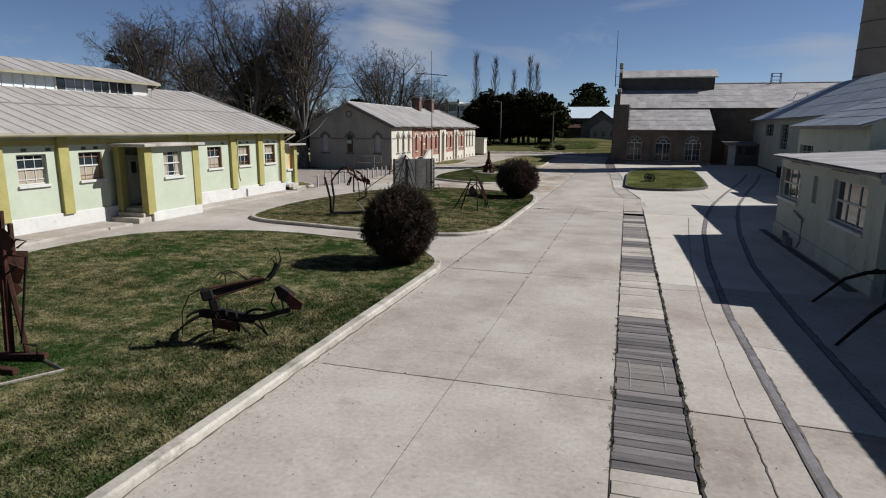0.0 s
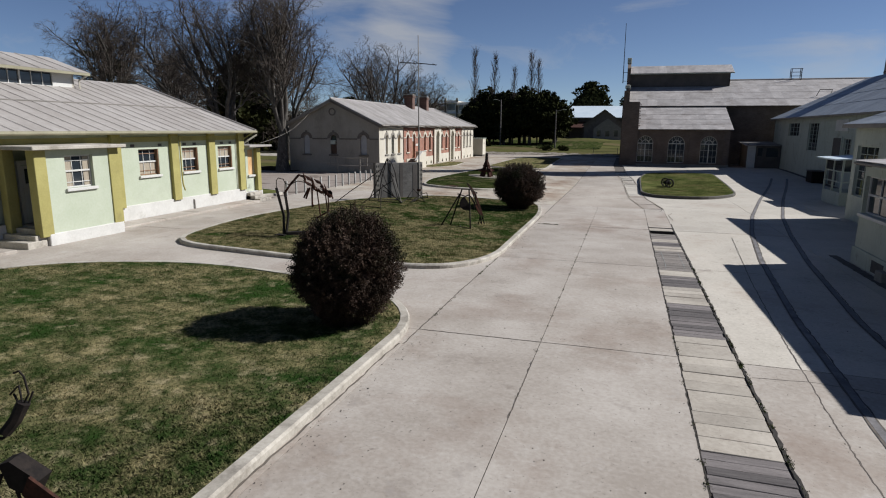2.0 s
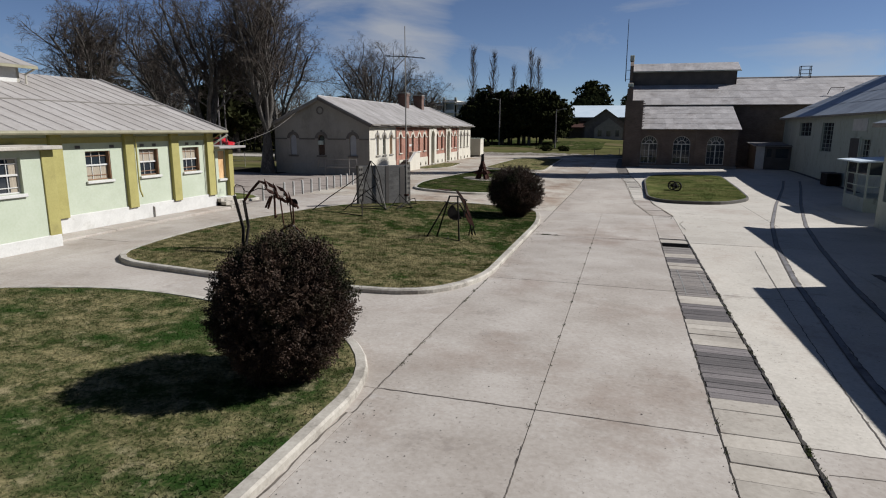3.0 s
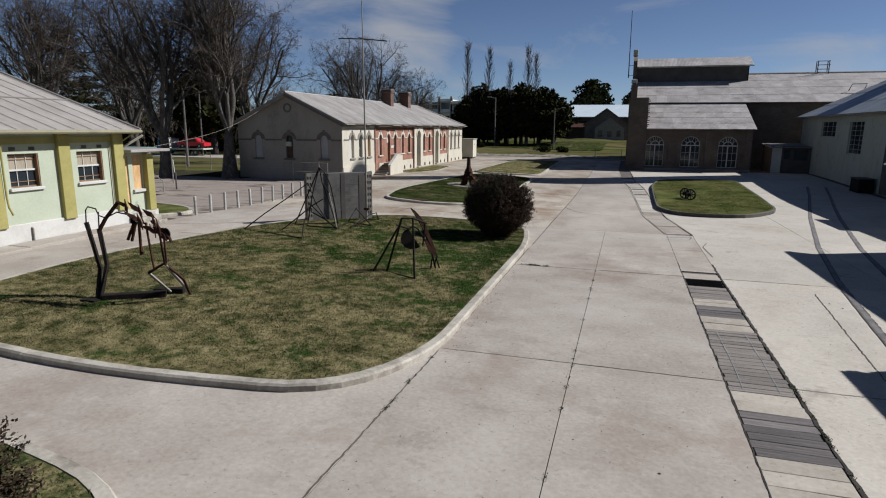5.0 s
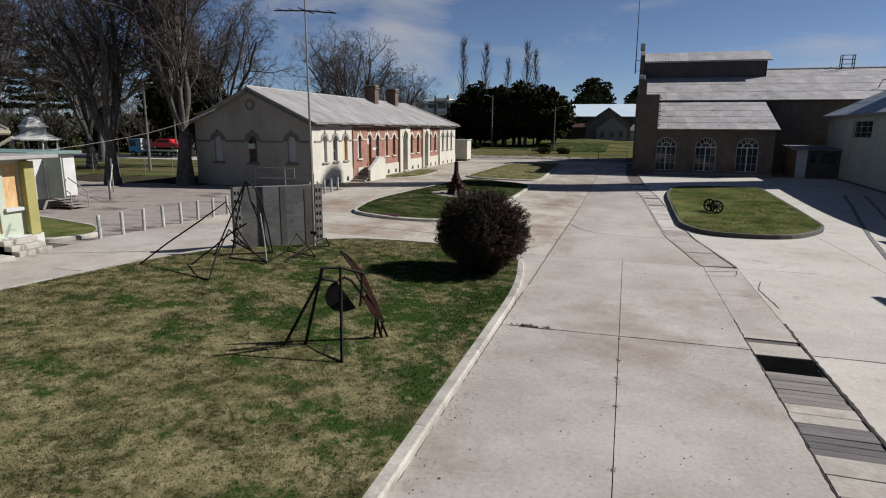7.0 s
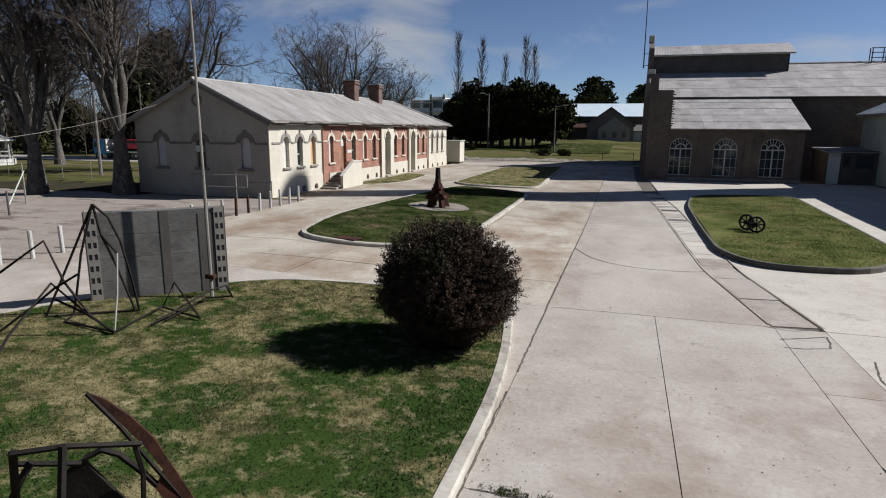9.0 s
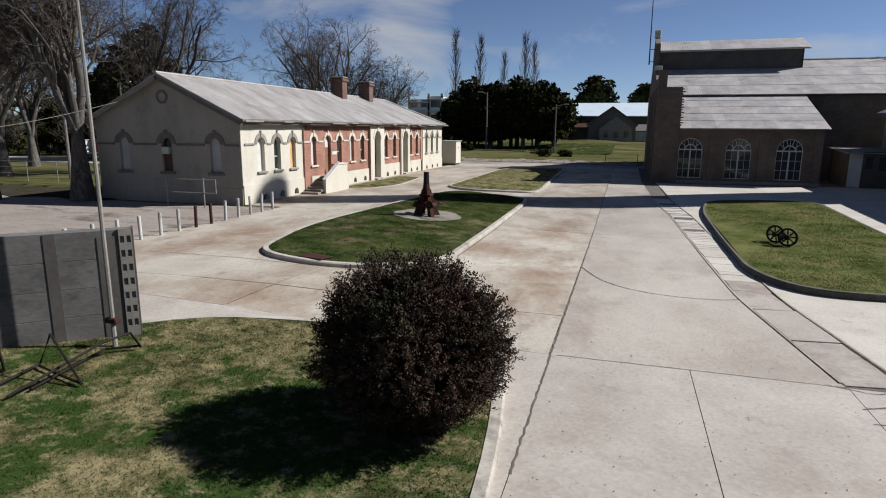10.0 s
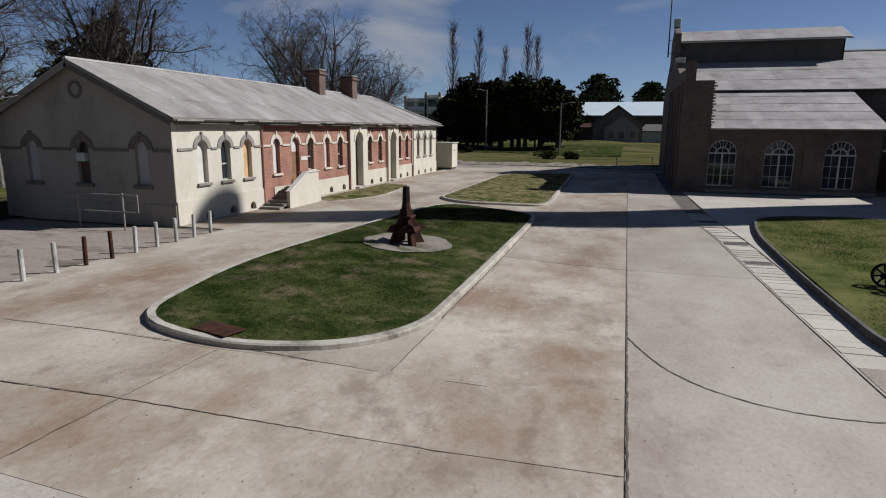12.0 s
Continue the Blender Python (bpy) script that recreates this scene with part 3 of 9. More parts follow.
def joint_b(x):
    return 46.64 + 0.022 * (min(x, -12.7) + 17.9) + 0.125 * max(0.0, x + 12.7)


def paving():
    # road bays and the yard right of the drain
    for cols in ((-22.5, -18.2, -12.7, -9.0, -5.1, -2.53, 0.05), (1.1, 5.6, 9.5, 14.0, 19.0, 26.0)):
        for x0, x1 in zip(cols, cols[1:]):
            for y0, y1 in zip(ROWS_Y, ROWS_Y[1:]):
                slab(x0 if not (x0 < -20 and y0 > 34) else -20.9, x1, y0, y1, surface=(M_CONCB if y0 < 9 else M_CONC if y0 < 17 else M_CONCP) if x0 > 1 else None)
    # beyond the last cross joint the bays change
    for y0, y1 in zip(FAR_Y, FAR_Y[1:]):
        slab(-5.15, drain_x, y0, y1, surface=M_CONCM)
        if y0 < 83:
            right = lambda y: drain_x(y) + 1.07
            slab(right, 5.6, y0, y1, surface=M_CONCP)
            for x0, x1 in ((5.6, 9.5), (9.5, 16.5)):
                slab(x0, x1, y0, y1, surface=M_CONCP)
    for y0, y1 in ((42.4, joint_a), (joint_a, joint_b), (joint_b, 58.1), (58.1, 68.0), (68.0, 76.0), (76.0, 91.0), (91.0, 104.0)):
        far = y0 is joint_b or not callable(y1)
        for x0, x1 in ((-23.1, -18.2), (-18.2, -12.7), (-12.7, -9.25), (-9.25, -5.15)) if far else ((-23.1, -18.2), (-18.2, -12.7), (-12.7, -5.15)):
            slab(x0 if not (x0 < -20 and (callable(y0) or y0 < 57)) else -20.9, x1, y0, y1)
    for y0, y1 in zip((34.85, 38.6, 41.6), (38.6, 41.6, 42.4)):
        slab(0.05, 1.1, y0, y1)


def strip_cover(y0, y1, w, material, x0=0.07, x1=1.075, dz=0.0, turn=0.0):
    """Boards laid side by side over the drain."""
    n = max(1, round((y1 - y0) / w))
    w = (y1 - y0) / n
    me = None
    for i in range(n):
        y = y0 + w * (i + 0.5)
        if me is None:
            bm = cube(-(x1 - x0) / 2, (x1 - x0) / 2, -w / 2 + 0.005, w / 2 - 0.005, -0.05, 0, 0.006)
            bmesh.ops.recalc_face_normals(bm, faces=bm.faces[:])
            me = bpy.data.meshes.new("board")
            bm.to_mesh(me)
            bm.free()
            me.materials.append(material)
        ob = new("board", me)
        ob.parent = drain
        xc = (x0 + x1) / 2 + random.uniform(-0.011, 0.011) * (1.8 if w < 0.35 else 1)
        ob.matrix_world = pose(xc, y, gz(xc, y) + dz + random.uniform(-0.009, 0.003), -0.73, random.uniform(-0.3, 0.3), turn + random.uniform(-0.4, 0.4))


drain = tagged(new("drain_cover"), "weathered timber boards and concrete slabs covering a long drain", "drain cover", kind="structure")
BOARDS = ((-2, 1.0, 0.2, 0), (1.0, 3.2, 0.3, 1), (3.2, 5.4, 0.21, 0), (5.4, 7.1, 0.28, 1), (7.1, 9.6, 0.21, 0), (9.6, 10.9, 0.26, 2), (10.9, 13.9, 0.2, 0), (13.9, 18.8, 0.42, 1),
          (18.8, 21.4, 0.22, 0), (21.4, 23.2, 0.4, 1), (23.2, 24.6, 0.22, 0), (24.6, 25.4, 0.4, 1), (25.4, 28.8, 0.19, 2), (28.8, 29.8, 0.48, 1), (29.8, 30.8, 0.2, 0),
          (30.8, 31.5, 0.36, 1), (31.5, 32.9, 0.2, 2), (33.8, 34.6, 0.4, 1))


# ---- lawns with kerbs ----
def lawn(outline, material, label, kerb_w=0.2, rise=0.13, kerb_label="pale concrete kerb", kerb_mat=None):
    """A grass island: kerb ring of separate lengths, turf slightly domed inside."""
    outer = outline
    inner = inset(outer, kerb_w)
    # turf: rings shrinking towards the middle
    cx = sum(p[0] for p in inner) / len(inner)
    cy = sum(p[1] for p in inner) / len(inner)
    vs, fs = [], []
    k, rings = len(inner), 7
    for j in range(rings + 1):
        t = 1 - j / rings
        for x, y in inner:
            X, Y = cx + (x - cx) * t, cy + (y - cy) * t
            vs.append((X, Y, gz(X, Y) + rise - 0.012 + 0.012 * noise.noise(Vector((X * 0.6, Y * 0.6, 0)))))
    for j in range(rings):
        for i in range(k):
            fs.append((j * k + i, j * k + (i + 1) % k, (j + 1) * k + (i + 1) % k, (j + 1) * k + i))
    turf = tagged(mesh_ob("lawn", vs, fs, material, smooth=True), label, "lawn", kind="structure")
    # kerb lengths about two metres each
    kerb = tagged(new("kerb"), kerb_label + " round a lawn", "kerb", kind="structure")
    seg = []
    for i in range(k):
        a, b = Vector(outer[i]), Vector(outer[(i + 1) % k])
        n = max(1, math.ceil((b - a).length / 2.2))
        ia, ib = Vector(inner[i]), Vector(inner[(i + 1) % k])
        for s in range(n):
            p, q = a.lerp(b, s / n), a.lerp(b, (s + 1) / n)
            ip, iq = ia.lerp(ib, s / n), ia.lerp(ib, (s + 1) / n)
            seg.append((p, q, ip, iq))
    group, length = [], 0
    def flush(group):
        bm = bmesh.new()
        h = random.uniform(-0.006, 0.006)
        prev = None
        for p, q, ip, iq in group:
            sec = []
            for o, i_ in ((p, ip), (q, iq)):
                g0 = gz(o.x, o.y)
                g1 = gz(i_.x, i_.y)
                c = o.lerp(i_, 0.16)
                sec.append([(o.x, o.y, g0 - 0.05), (o.x, o.y, g0 + rise - 0.035 + h), (c.x, c.y, g0 + rise + h), (i_.x, i_.y, g1 + rise + h), (i_.x, i_.y, g1 - 0.05)])
            if prev is None:
                prev = [bm.verts.new(v) for v in sec[0]]
                bm.faces.new(prev)
            cur = [bm.verts.new(v) for v in sec[1]]
            for t in range(4):
                bm.faces.new((prev[t], prev[t + 1], cur[t + 1], cur[t]))
            prev = cur
        bm.faces.new(prev[::-1])
        part("kerb_stone", bm, kerb_mat or M_KERB, kerb)
    for sgm in seg:
        group.append(sgm)
        length += (sgm[1] - sgm[0]).length
        if length > 2.4:
            flush(group)
            group, length = [], 0
    if group:
        flush(group)
    return turf


ISL0 = rounded([(-5.15, -14, 1), (-5.25, 17.9, 2.4), (-6.9, 19.95, 1.5), (-9.3, 20.4, 3.0), (-13.0, 20.75, 4.0), (-18.3, 18.6, 3.0), (-18.6, -14, 1)])
ISL1 = rounded([(-5.05, 25.3, 2.5), (-5.15, 37.5, 2.5), (-5.9, 42.0, 2.2), (-9.0, 42.5, 2), (-12.5, 41.5, 1.2), (-16.2, 36.9, 2.6), (-17.6, 28.5, 3.2), (-16.5, 22.75, 2.0), (-10.5, 22.35, 3.0), (-6.05, 23.05, 2.5)])
ISL2 = rounded([(-9.35, 49.6, 2.0), (-9.4, 66.0, 0.6), (-9.6, 67.8, 0.8), (-15.0, 69.3, 2.5), (-16.0, 60.0, 4), (-16.5, 52.5, 3), (-15.3, 47.25, 2.2), (-12.4, 46.7, 2), (-10.3, 47.8, 2)])
ISL3 = rounded([(-9.4, 73.0, 1.5), (-9.9, 95.0, 1.5), (-16.0, 92.0, 3), (-16.0, 71.5, 2), (-14.2, 69.8, 1.2), (-9.6, 71.2, 1)])
ISLR = rounded([(0.02, 51.6, 2.2), (1.0, 49.2, 1.6), (4.3, 49.2, 2.0), (6.6, 52.6, 1.8), (7.15, 60.0, 4.0), (7.3, 71.6, 1.2), (4.0, 71.8, 2.0), (0.9, 70.6, 1.6), (0.15, 66.0, 3)])
ISLV = rounded([(-22.0, 36.9, 0.5), (-21.2, 38.5, 0.8), (-22.6, 40.0, 1.0), (-28.5, 41.6, 1), (-28.5, 36.9, 0.3)])
ISLC = rounded([(-20.9, 68.2, 1.0), (-19.6, 71.5, 1.2), (-20.3, 79.0, 1.2), (-22.7, 79.5, 0.4), (-22.7, 68.6, 0.4)])
LAWNS = [lawn(ISL0, M_LAWN0, "large patchy winter lawn with straw-coloured and green turf"),
         lawn(ISL1, M_LAWN, "kerbed lawn island with patchy worn turf and sculptures"),
         lawn(ISL2, M_LAWND, "long kerbed lawn island of short green turf"),
         lawn(ISL3, M_LAWN, "far kerbed lawn island in the factory's shadow"),
         lawn(ISLR, M_LAWNG, "kerbed green lawn island before the factory", kerb_w=0.13, rise=0.19, kerb_label="stained grey concrete kerb darkened for shade", kerb_mat=M_KERBD),
         lawn(ISLV, M_LAWNG, "small kerbed grass verge at the rendered hall's corner"),
         lawn(ISLC, M_LAWN, "small worn grass bed along the brick building", kerb_w=0.08, rise=0.03)]


# ---- roofs made of sheets ----
def sheet_roof(parent, o, u, v, nu, nv, material, ribs=6, amp=0.006, lap=0.06, step=0.02):
    """Corrugated sheets laid over the parallelogram o, o+u, o+v; u along the eave, v up the slope. Each sheet is a piece."""
    o, u, v = Vector(o), Vector(u), Vector(v)
    n = u.cross(v).normalized()
    if n.z < 0:
        n = -n
    du, dv = u / nu, v / nv
    pts = []
    k = ribs * 2
    for j in (0, 1):
        for i in range(k + 1):
            q = du * (i / k) + dv * (j * (1 + lap) - (lap * 0.5)) + n * (amp * (1 if i % 2 else -1) + (step if j == 0 else 0.0))
            pts.append(q)
    me = bpy.data.meshes.new("sheet")
    fs = [(i, i + 1, k + 2 + i, k + 1 + i) for i in range(k)]
    me.from_pydata([tuple(p) for p in pts], [], fs)
    me.materials.append(material)
    for a in range(nu):
        for b in range(nv):
            ob = new("sheet", me)
            ob.parent = parent
            ob.matrix_world = Matrix.Translation(o + du * a + dv * b + n * (0.03 + random.uniform(-0.004, 0.004))) @ pose(0, 0, 0, 0, 0, random.uniform(-0.06, 0.06))


def slope(o, u, v, thick=0.06):
    """The boarded slab under the sheets."""
    o, u, v = Vector(o), Vector(u), Vector(v)
    n = u.cross(v).normalized()
    if n.z < 0:
        n = -n
    bm = bmesh.new()
    t = [bm.verts.new(p) for p in (o, o + u, o + u + v, o + v)]
    b = [bm.verts.new(p - n * thick) for p in (o, o + u, o + u + v, o + v)]
    bm.faces.new(t)
    bm.faces.new(b[::-1])
    for i in range(4):
        bm.faces.new((t[i], b[i], b[(i + 1) % 4], t[(i + 1) % 4]))
    return bm


def poly_slab(pts, thick=0.06):
    """A flat roof plane of any outline with thickness."""
    pts = [Vector(p) for p in pts]
    n = (pts[1] - pts[0]).cross(pts[2] - pts[0]).normalized()
    if n.z < 0:
        n = -n
    bm = bmesh.new()
    t = [bm.verts.new(p) for p in pts]
    b = [bm.verts.new(p - n * thick) for p in pts]
    bm.faces.new(t)
    bm.faces.new(b[::-1])
    k = len(pts)
    for i in range(k):
        bm.faces.new((t[i], b[i], b[(i + 1) % k], t[(i + 1) % k]))
    return bm


def shift(bm, m):
    bmesh.ops.transform(bm, matrix=m, verts=bm.verts[:])
    return bm


def sash_window(parent, m, u0, u1, v0, v1, depth=0.12, frame_mat=None, cols=2, rows=4, curtain=0.0, sill=True, arched=False, back=None, rail=True):
    """A window part: frame with glazing bars, panes behind, optional curtain and sill. m is the wall's face."""
    frame_mat = frame_mat or M_WHITE
    t = 0.055
    shp = arch if arched else rect
    d = m @ pose(0, depth, 0)
    bmf = plate(shp(u0 + 0.004, u1 - 0.004, v0 + 0.004, v1 - 0.004), [shp(u0 + t, u1 - t, v0 + t, v1 - t)], 0.06, d)
    tmp = bmesh.new()
    top = v1 - (u1 - u0) / 2 if arched else v1
    for i in range(1, cols):
        u = u0 + (u1 - u0) * i / cols
        box(tmp, u - 0.013, u + 0.013, depth + 0.012, depth + 0.04, v0 + t, (v1 if not arched else v1 - 0.02) - t)
    for j in range(1, rows):
        v = v0 + (top - v0) * j / rows
        h = 0.03 if (rail and j == rows // 2) else 0.013
        box(tmp, u0 + t, u1 - t, depth + (0.005 if h > 0.02 else 0.014), depth + 0.042, v - h, v + h)
    shift(tmp, m)
    me = bpy.data.meshes.new("tmp")
    tmp.to_mesh(me)
    tmp.free()
    bmf.from_mesh(me)
    bpy.data.meshes.remove(me)
    w = part("window", bmf, frame_mat, parent)
    part("pane", plate(shp(u0 + 0.03, u1 - 0.03, v0 + 0.03, v1 - 0.03), [], 0.008, m @ pose(0, depth + 0.045, 0)), back or M_GLASS, w)
    if curtain > 0:
        bm = bmesh.new()
        n = 14
        vt, vb = v0 + (v1 - v0) * curtain, v0 + 0.05
        ps = [(u0 + 0.06 + (u1 - u0 - 0.12) * i / n, depth + 0.038 + 0.004 * (i % 2)) for i in range(n + 1)]
        lo = [bm.verts.new(m @ Vector((u, y, vb))) for u, y in ps]
        hi = [bm.verts.new(m @ Vector((u, y, vt))) for u, y in ps]
        for i in range(n):
            bm.faces.new((lo[i], lo[i + 1], hi[i + 1], hi[i]))
        part("curtain", bm, M_CURT, w, "faded cream curtain")
    if sill:
        bm = cube(u0 - 0.09, u1 + 0.09, -0.09, depth + 0.02, v0 - 0.11, v0 - 0.004, 0.012)
        part("sill", shift(bm, m), M_WHITE if sill is True else sill, w)
    return w


def fanlight_window(parent, m, u0, u1, v0, v1, depth=0.15):
    """A tall round-headed window with a radial fanlight and two glazed leaves."""
    w = sash_window(parent, m, u0, u1, v0, v1, depth, M_WHITE, cols=4, rows=3, sill=False, arched=True, rail=False)
    c, r = (u0 + u1) / 2, (u1 - u0) / 2
    s = v1 - r
    bm = bmesh.new()
    for k in range(1, 5):
        a = math.pi * k / 5
        b = cube(r * 0.42, r - 0.03, depth + 0.0, depth + 0.05, -0.018, 0.018)
        shift(b, pose(c, 0, s) @ pose(0, 0, 0, 0, -math.degrees(a), 0))
        me = bpy.data.meshes.new("tmp")
        b.to_mesh(me)
        b.free()
        bm.from_mesh(me)
        bpy.data.meshes.remove(me)
    shift(bm, m)
    part("fan_bar", bm, M_WHITE, w)
    part("fan_ring", ring_arch(c, s, r * 0.4, r * 0.48, m @ pose(0, depth, 0), 0.05), M_WHITE, w)
    bm = cube(c - 0.05, c + 0.05, depth - 0.02, depth + 0.05, v0, s)
    box(bm, u0, u1, depth - 0.02, depth + 0.05, s - 0.05, s + 0.05)
    part("mullion", shift(bm, m), M_WHITE, w)
    return w


# ---- pale green rendered hall ----
def hall_window(parent, m, a, b, v0, v1, lined, blind):
    """Two sliding sashes with thin bars and a thick meeting rail; some with bare timber linings and a blind."""
    d = 0.13
    w = part("window", plate(rect(a + 0.004, b - 0.004, v0 + 0.004, v1 - 0.004), [rect(a + 0.05, b - 0.05, v0 + 0.05, v1 - 0.05)], 0.06, m @ pose(0, d, 0)), M_WOOD if lined else M_WHITE, parent)
    h = v1 - v0
    mid = v0 + h * 0.52
    part("meeting_rail", shift(cube(a + 0.03, b - 0.05, d - 0.01, d + 0.045, mid - 0.03, mid + 0.03), m), M_WHITE, w)
    for f in (0.17, 0.83):
        part("glazing_bar", shift(cube(a + 0.05, b - 0.05, d + 0.012, d + 0.04, v0 + h * f - 0.014, v0 + h * f + 0.014), m), M_WOOD if lined else M_WHITE, w)
    for f in (0.34, 0.67):
        u = a + (b - a) * f
        part("glazing_bar", shift(cube(u - 0.011, u + 0.011, d + 0.014, d + 0.04, v0 + 0.05, v1 - 0.05), m), M_WHITE, w)
    part("pane", plate(rect(a + 0.03, b - 0.03, v0 + 0.03, v1 - 0.03), [], 0.008, m @ pose(0, d + 0.045, 0)), M_GLASS, w)
    spans = {"lower": [(a + 0.06, b - 0.06, v0 + 0.05, mid)], "upper": [(a + 0.06, b - 0.06, mid + 0.03, v1 - 0.06)], "drapes": [(a + 0.06, a + 0.42, v0 + 0.05, v1 - 0.06), (b - 0.3, b - 0.06, v0 + 0.05, v1 - 0.06)]}
    for u0, u1, z0, z1 in spans[blind]:
        bm = bmesh.new()
        n = 10
        ps = [(u0 + (u1 - u0) * i / n, d + 0.037 + 0.004 * (i % 2)) for i in range(n + 1)]
        lo = [bm.verts.new(m @ Vector((u, y, z0))) for u, y in ps]
        hi = [bm.verts.new(m @ Vector((u, y, z1))) for u, y in ps]
        for i in range(n):
            bm.faces.new((lo[i], lo[i + 1], hi[i + 1], hi[i]))
        part("curtain", bm, M_CURT, w, "faded beige cloth curtain")
    part("sill", shift(cube(a - 0.07, b + 0.07, -0.09, d + 0.02, v0 - 0.11, v0 - 0.004, 0.012), m), M_WHITE, w)
    if lined:
        part("lining", shift(cube(b - 0.045, b - 0.006, 0.02, d, v0 + 0.01, v1 - 0.01), m), M_WOOD, w, "bare brown timber lining")
        part("lining", shift(cube(a + 0.006, b - 0.05, 0.05, d, v1 - 0.04, v1 - 0.006), m), M_WOOD, w)

def rendered_hall():
    H = thing("rendered_hall", "pale green rendered hall with mustard piers and iron roof", "building")
    X, Y0, Y1 = -21.45, -6.0, 34.75
    ZT, ZP, ZB = 3.62, 0.56, -0.3
    m = PX(X)
    wins = [(16.68, 17.88), (19.33, 20.48), (27.31, 28.49), (30.02, 31.12), (32.66, 33.81)]
    wins += [(0.9, 1.9), (3.6, 4.6), (6.3, 7.3), (8.9, 9.9), (11.5, 12.5), (14.1, 15.1)]
    holes = [rect(a, b, 1.78, 2.92) for a, b in wins]
    holes.append(rect(20.75, 22.95, 0.5, 2.95))
    part("wall", plate(rect(Y0, Y1, ZP, ZT), holes, 0.3, m), M_GREEN, H)
    part("wall", plate(rect(-Y1 + 0.0, -Y0, ZB, ZT), [], 0.3, NX(-36.0)), M_GREEN, H)
    gab = [(-36.0, ZB), (X - 0.3, ZB), (X - 0.3, ZT), (-36.0, ZT)]
    part("wall", plate(gab, [], 0.3, pose(0, Y0 + 0.0, 0)), M_GREEN, H)
    part("wall", plate(gab, [], 0.3, pose(0, Y1 - 0.3, 0)), M_GREEN, H)
    for y0, y1 in ((Y0, 21.05), (24.6, Y1)):
        bm = cube(-21.8, X + 0.07, y0, y1 + (0.07 if y1 == Y1 else 0), ZB, ZP, 0.015)
        part("plinth", bm, M_WHITE, H, "white painted plinth with scuffed paint")
    part("frieze", cube(X - 0.1, X + 0.035, Y0, Y1 + 0.035, 3.24, 3.46), M_YELLOW, H)
    for c in (-0.5, 2.7, 5.4, 8.0, 10.6, 13.2, 15.85, 18.55, 26.0, 29.4, 32.05, 34.5):
        part("pier", cube(X - 0.05, X + 0.16, c - 0.24, c + 0.24, 0.5, 3.6, 0.012), M_YELLOW, H, "mustard painted pier")
    for c in (17.0, 18.0, 19.6, 20.2, 27.0, 28.6, 30.2, 30.9, 33.0, 33.7, 14.3, 12.0):
        part("vent", cube(X - 0.02, X + 0.012, c - 0.11, c + 0.11, 3.0 + 0.03, 3.15), M_DARKW, H)
    for i, (a, b) in enumerate(wins):
        hall_window(H, m, a, b, 1.78, 2.92, i in (1, 2, 3, 4), ("lower", "lower", "lower", "upper", "upper")[i % 5])
    # porch with projecting room
    XP = -19.8
    mp = PX(XP)
    part("porch_wall", plate(rect(21.5, 24.1, 0.22, 3.1), [rect(22.22, 23.38, 1.76, 2.9)], 0.22, mp), M_GREEN, H)
    part("porch_wall", plate(rect(XP - 1.65, XP - 0.02, 0.22, 3.1), [], 0.2, pose(0, 24.15, 0)), M_GREEN, H)
    part("porch_wall", plate(rect(XP - 1.65, XP - 0.22, 0.22, 3.1), [], 0.2, pose(0, 22.9, 0)), M_GREEN, H)
    part("porch_plinth", cube(X, XP + 0.06, 21.3, 24.5, -0.25, 0.28, 0.02), M_WHITE, H)
    hall_window(H, mp, 22.22, 23.38, 1.76, 2.9, False, "drapes")
    for c, y in ((XP, 21.27), (XP, 24.3)):
        part("pier", cube(c - 0.3, c + 0.05, y - 0.22, y + 0.22, 0.2, 3.12, 0.012), M_YELLOW, H)
    part("pier", cube(X, X + 0.3, 21.06, 21.46, 0.2, 3.12, 0.012), M_YELLOW, H)
    part("porch_roof", cube(X - 0.0, -19.45, 20.8, 24.65, 3.12, 3.25, 0.02), M_KERB, H, "thin weathered concrete canopy")
    part("porch_floor", cube(X + 0.0, XP - 0.24, 21.5, 22.9, -0.2, 0.5), M_STONE, H)
    for i in range(3):
        part("step", cube(X + 0.02, XP - 0.06 - 0.05 * i, 20.55 + 0.33 * i, 21.9, -0.25, 0.1 + 0.17 * i, 0.015), M_KERB, H)
    # front door in the recess
    d = part("door", cube(X + 0.02, X + 0.075, 21.85, 22.75, 0.5, 2.52), M_WHITE, H, "white panelled door with two dark lights")
    for a in (21.95, 22.36):
        part("door_light", cube(X + 0.076, X + 0.082, a, a + 0.29, 1.9, 2.42), M_GLASS, d)
        part("door_panel", cube(X + 0.07, X + 0.09, a, a + 0.29, 0.65, 1.6, 0.008), M_WHITE, d)
    part("door_surround", plate(rect(21.7, 22.9, 0.5, 2.7), [rect(21.83, 22.77, 0.5, 2.56)], 0.1, PX(X + 0.09)), M_WHITE, H)
    part("recess_back", cube(X - 0.34, X - 0.2, 20.6, 23.1, 0.45, 3.1), M_GREEN, H)
    # rainwater pipes and a waste pipe on the plinth
    bar("downpipe", [(X + 0.2, 29.67, 3.5), (X + 0.2, 29.67, 1.55), (X + 0.2, 29.7, 1.2), (X + 0.19, 29.82, 0.92)], 0.035, M_YELLOW, H, 8, label="bent mustard downpipe, broken off above the ground")
    bar("downpipe", [(X + 0.06, 34.15, 3.3), (X + 0.06, 34.15, 0.62)], 0.022, M_GUTTER, H, 8)
    bar("waste_pipe", [(X + 0.12, 30.5, -0.05), (X + 0.12, 30.5, 0.38), (X + 0.02, 30.5, 0.42)], 0.03, M_STONE, H, 8)
    # eaves, gutter, roof
    EX, EZ = -20.85, 3.72
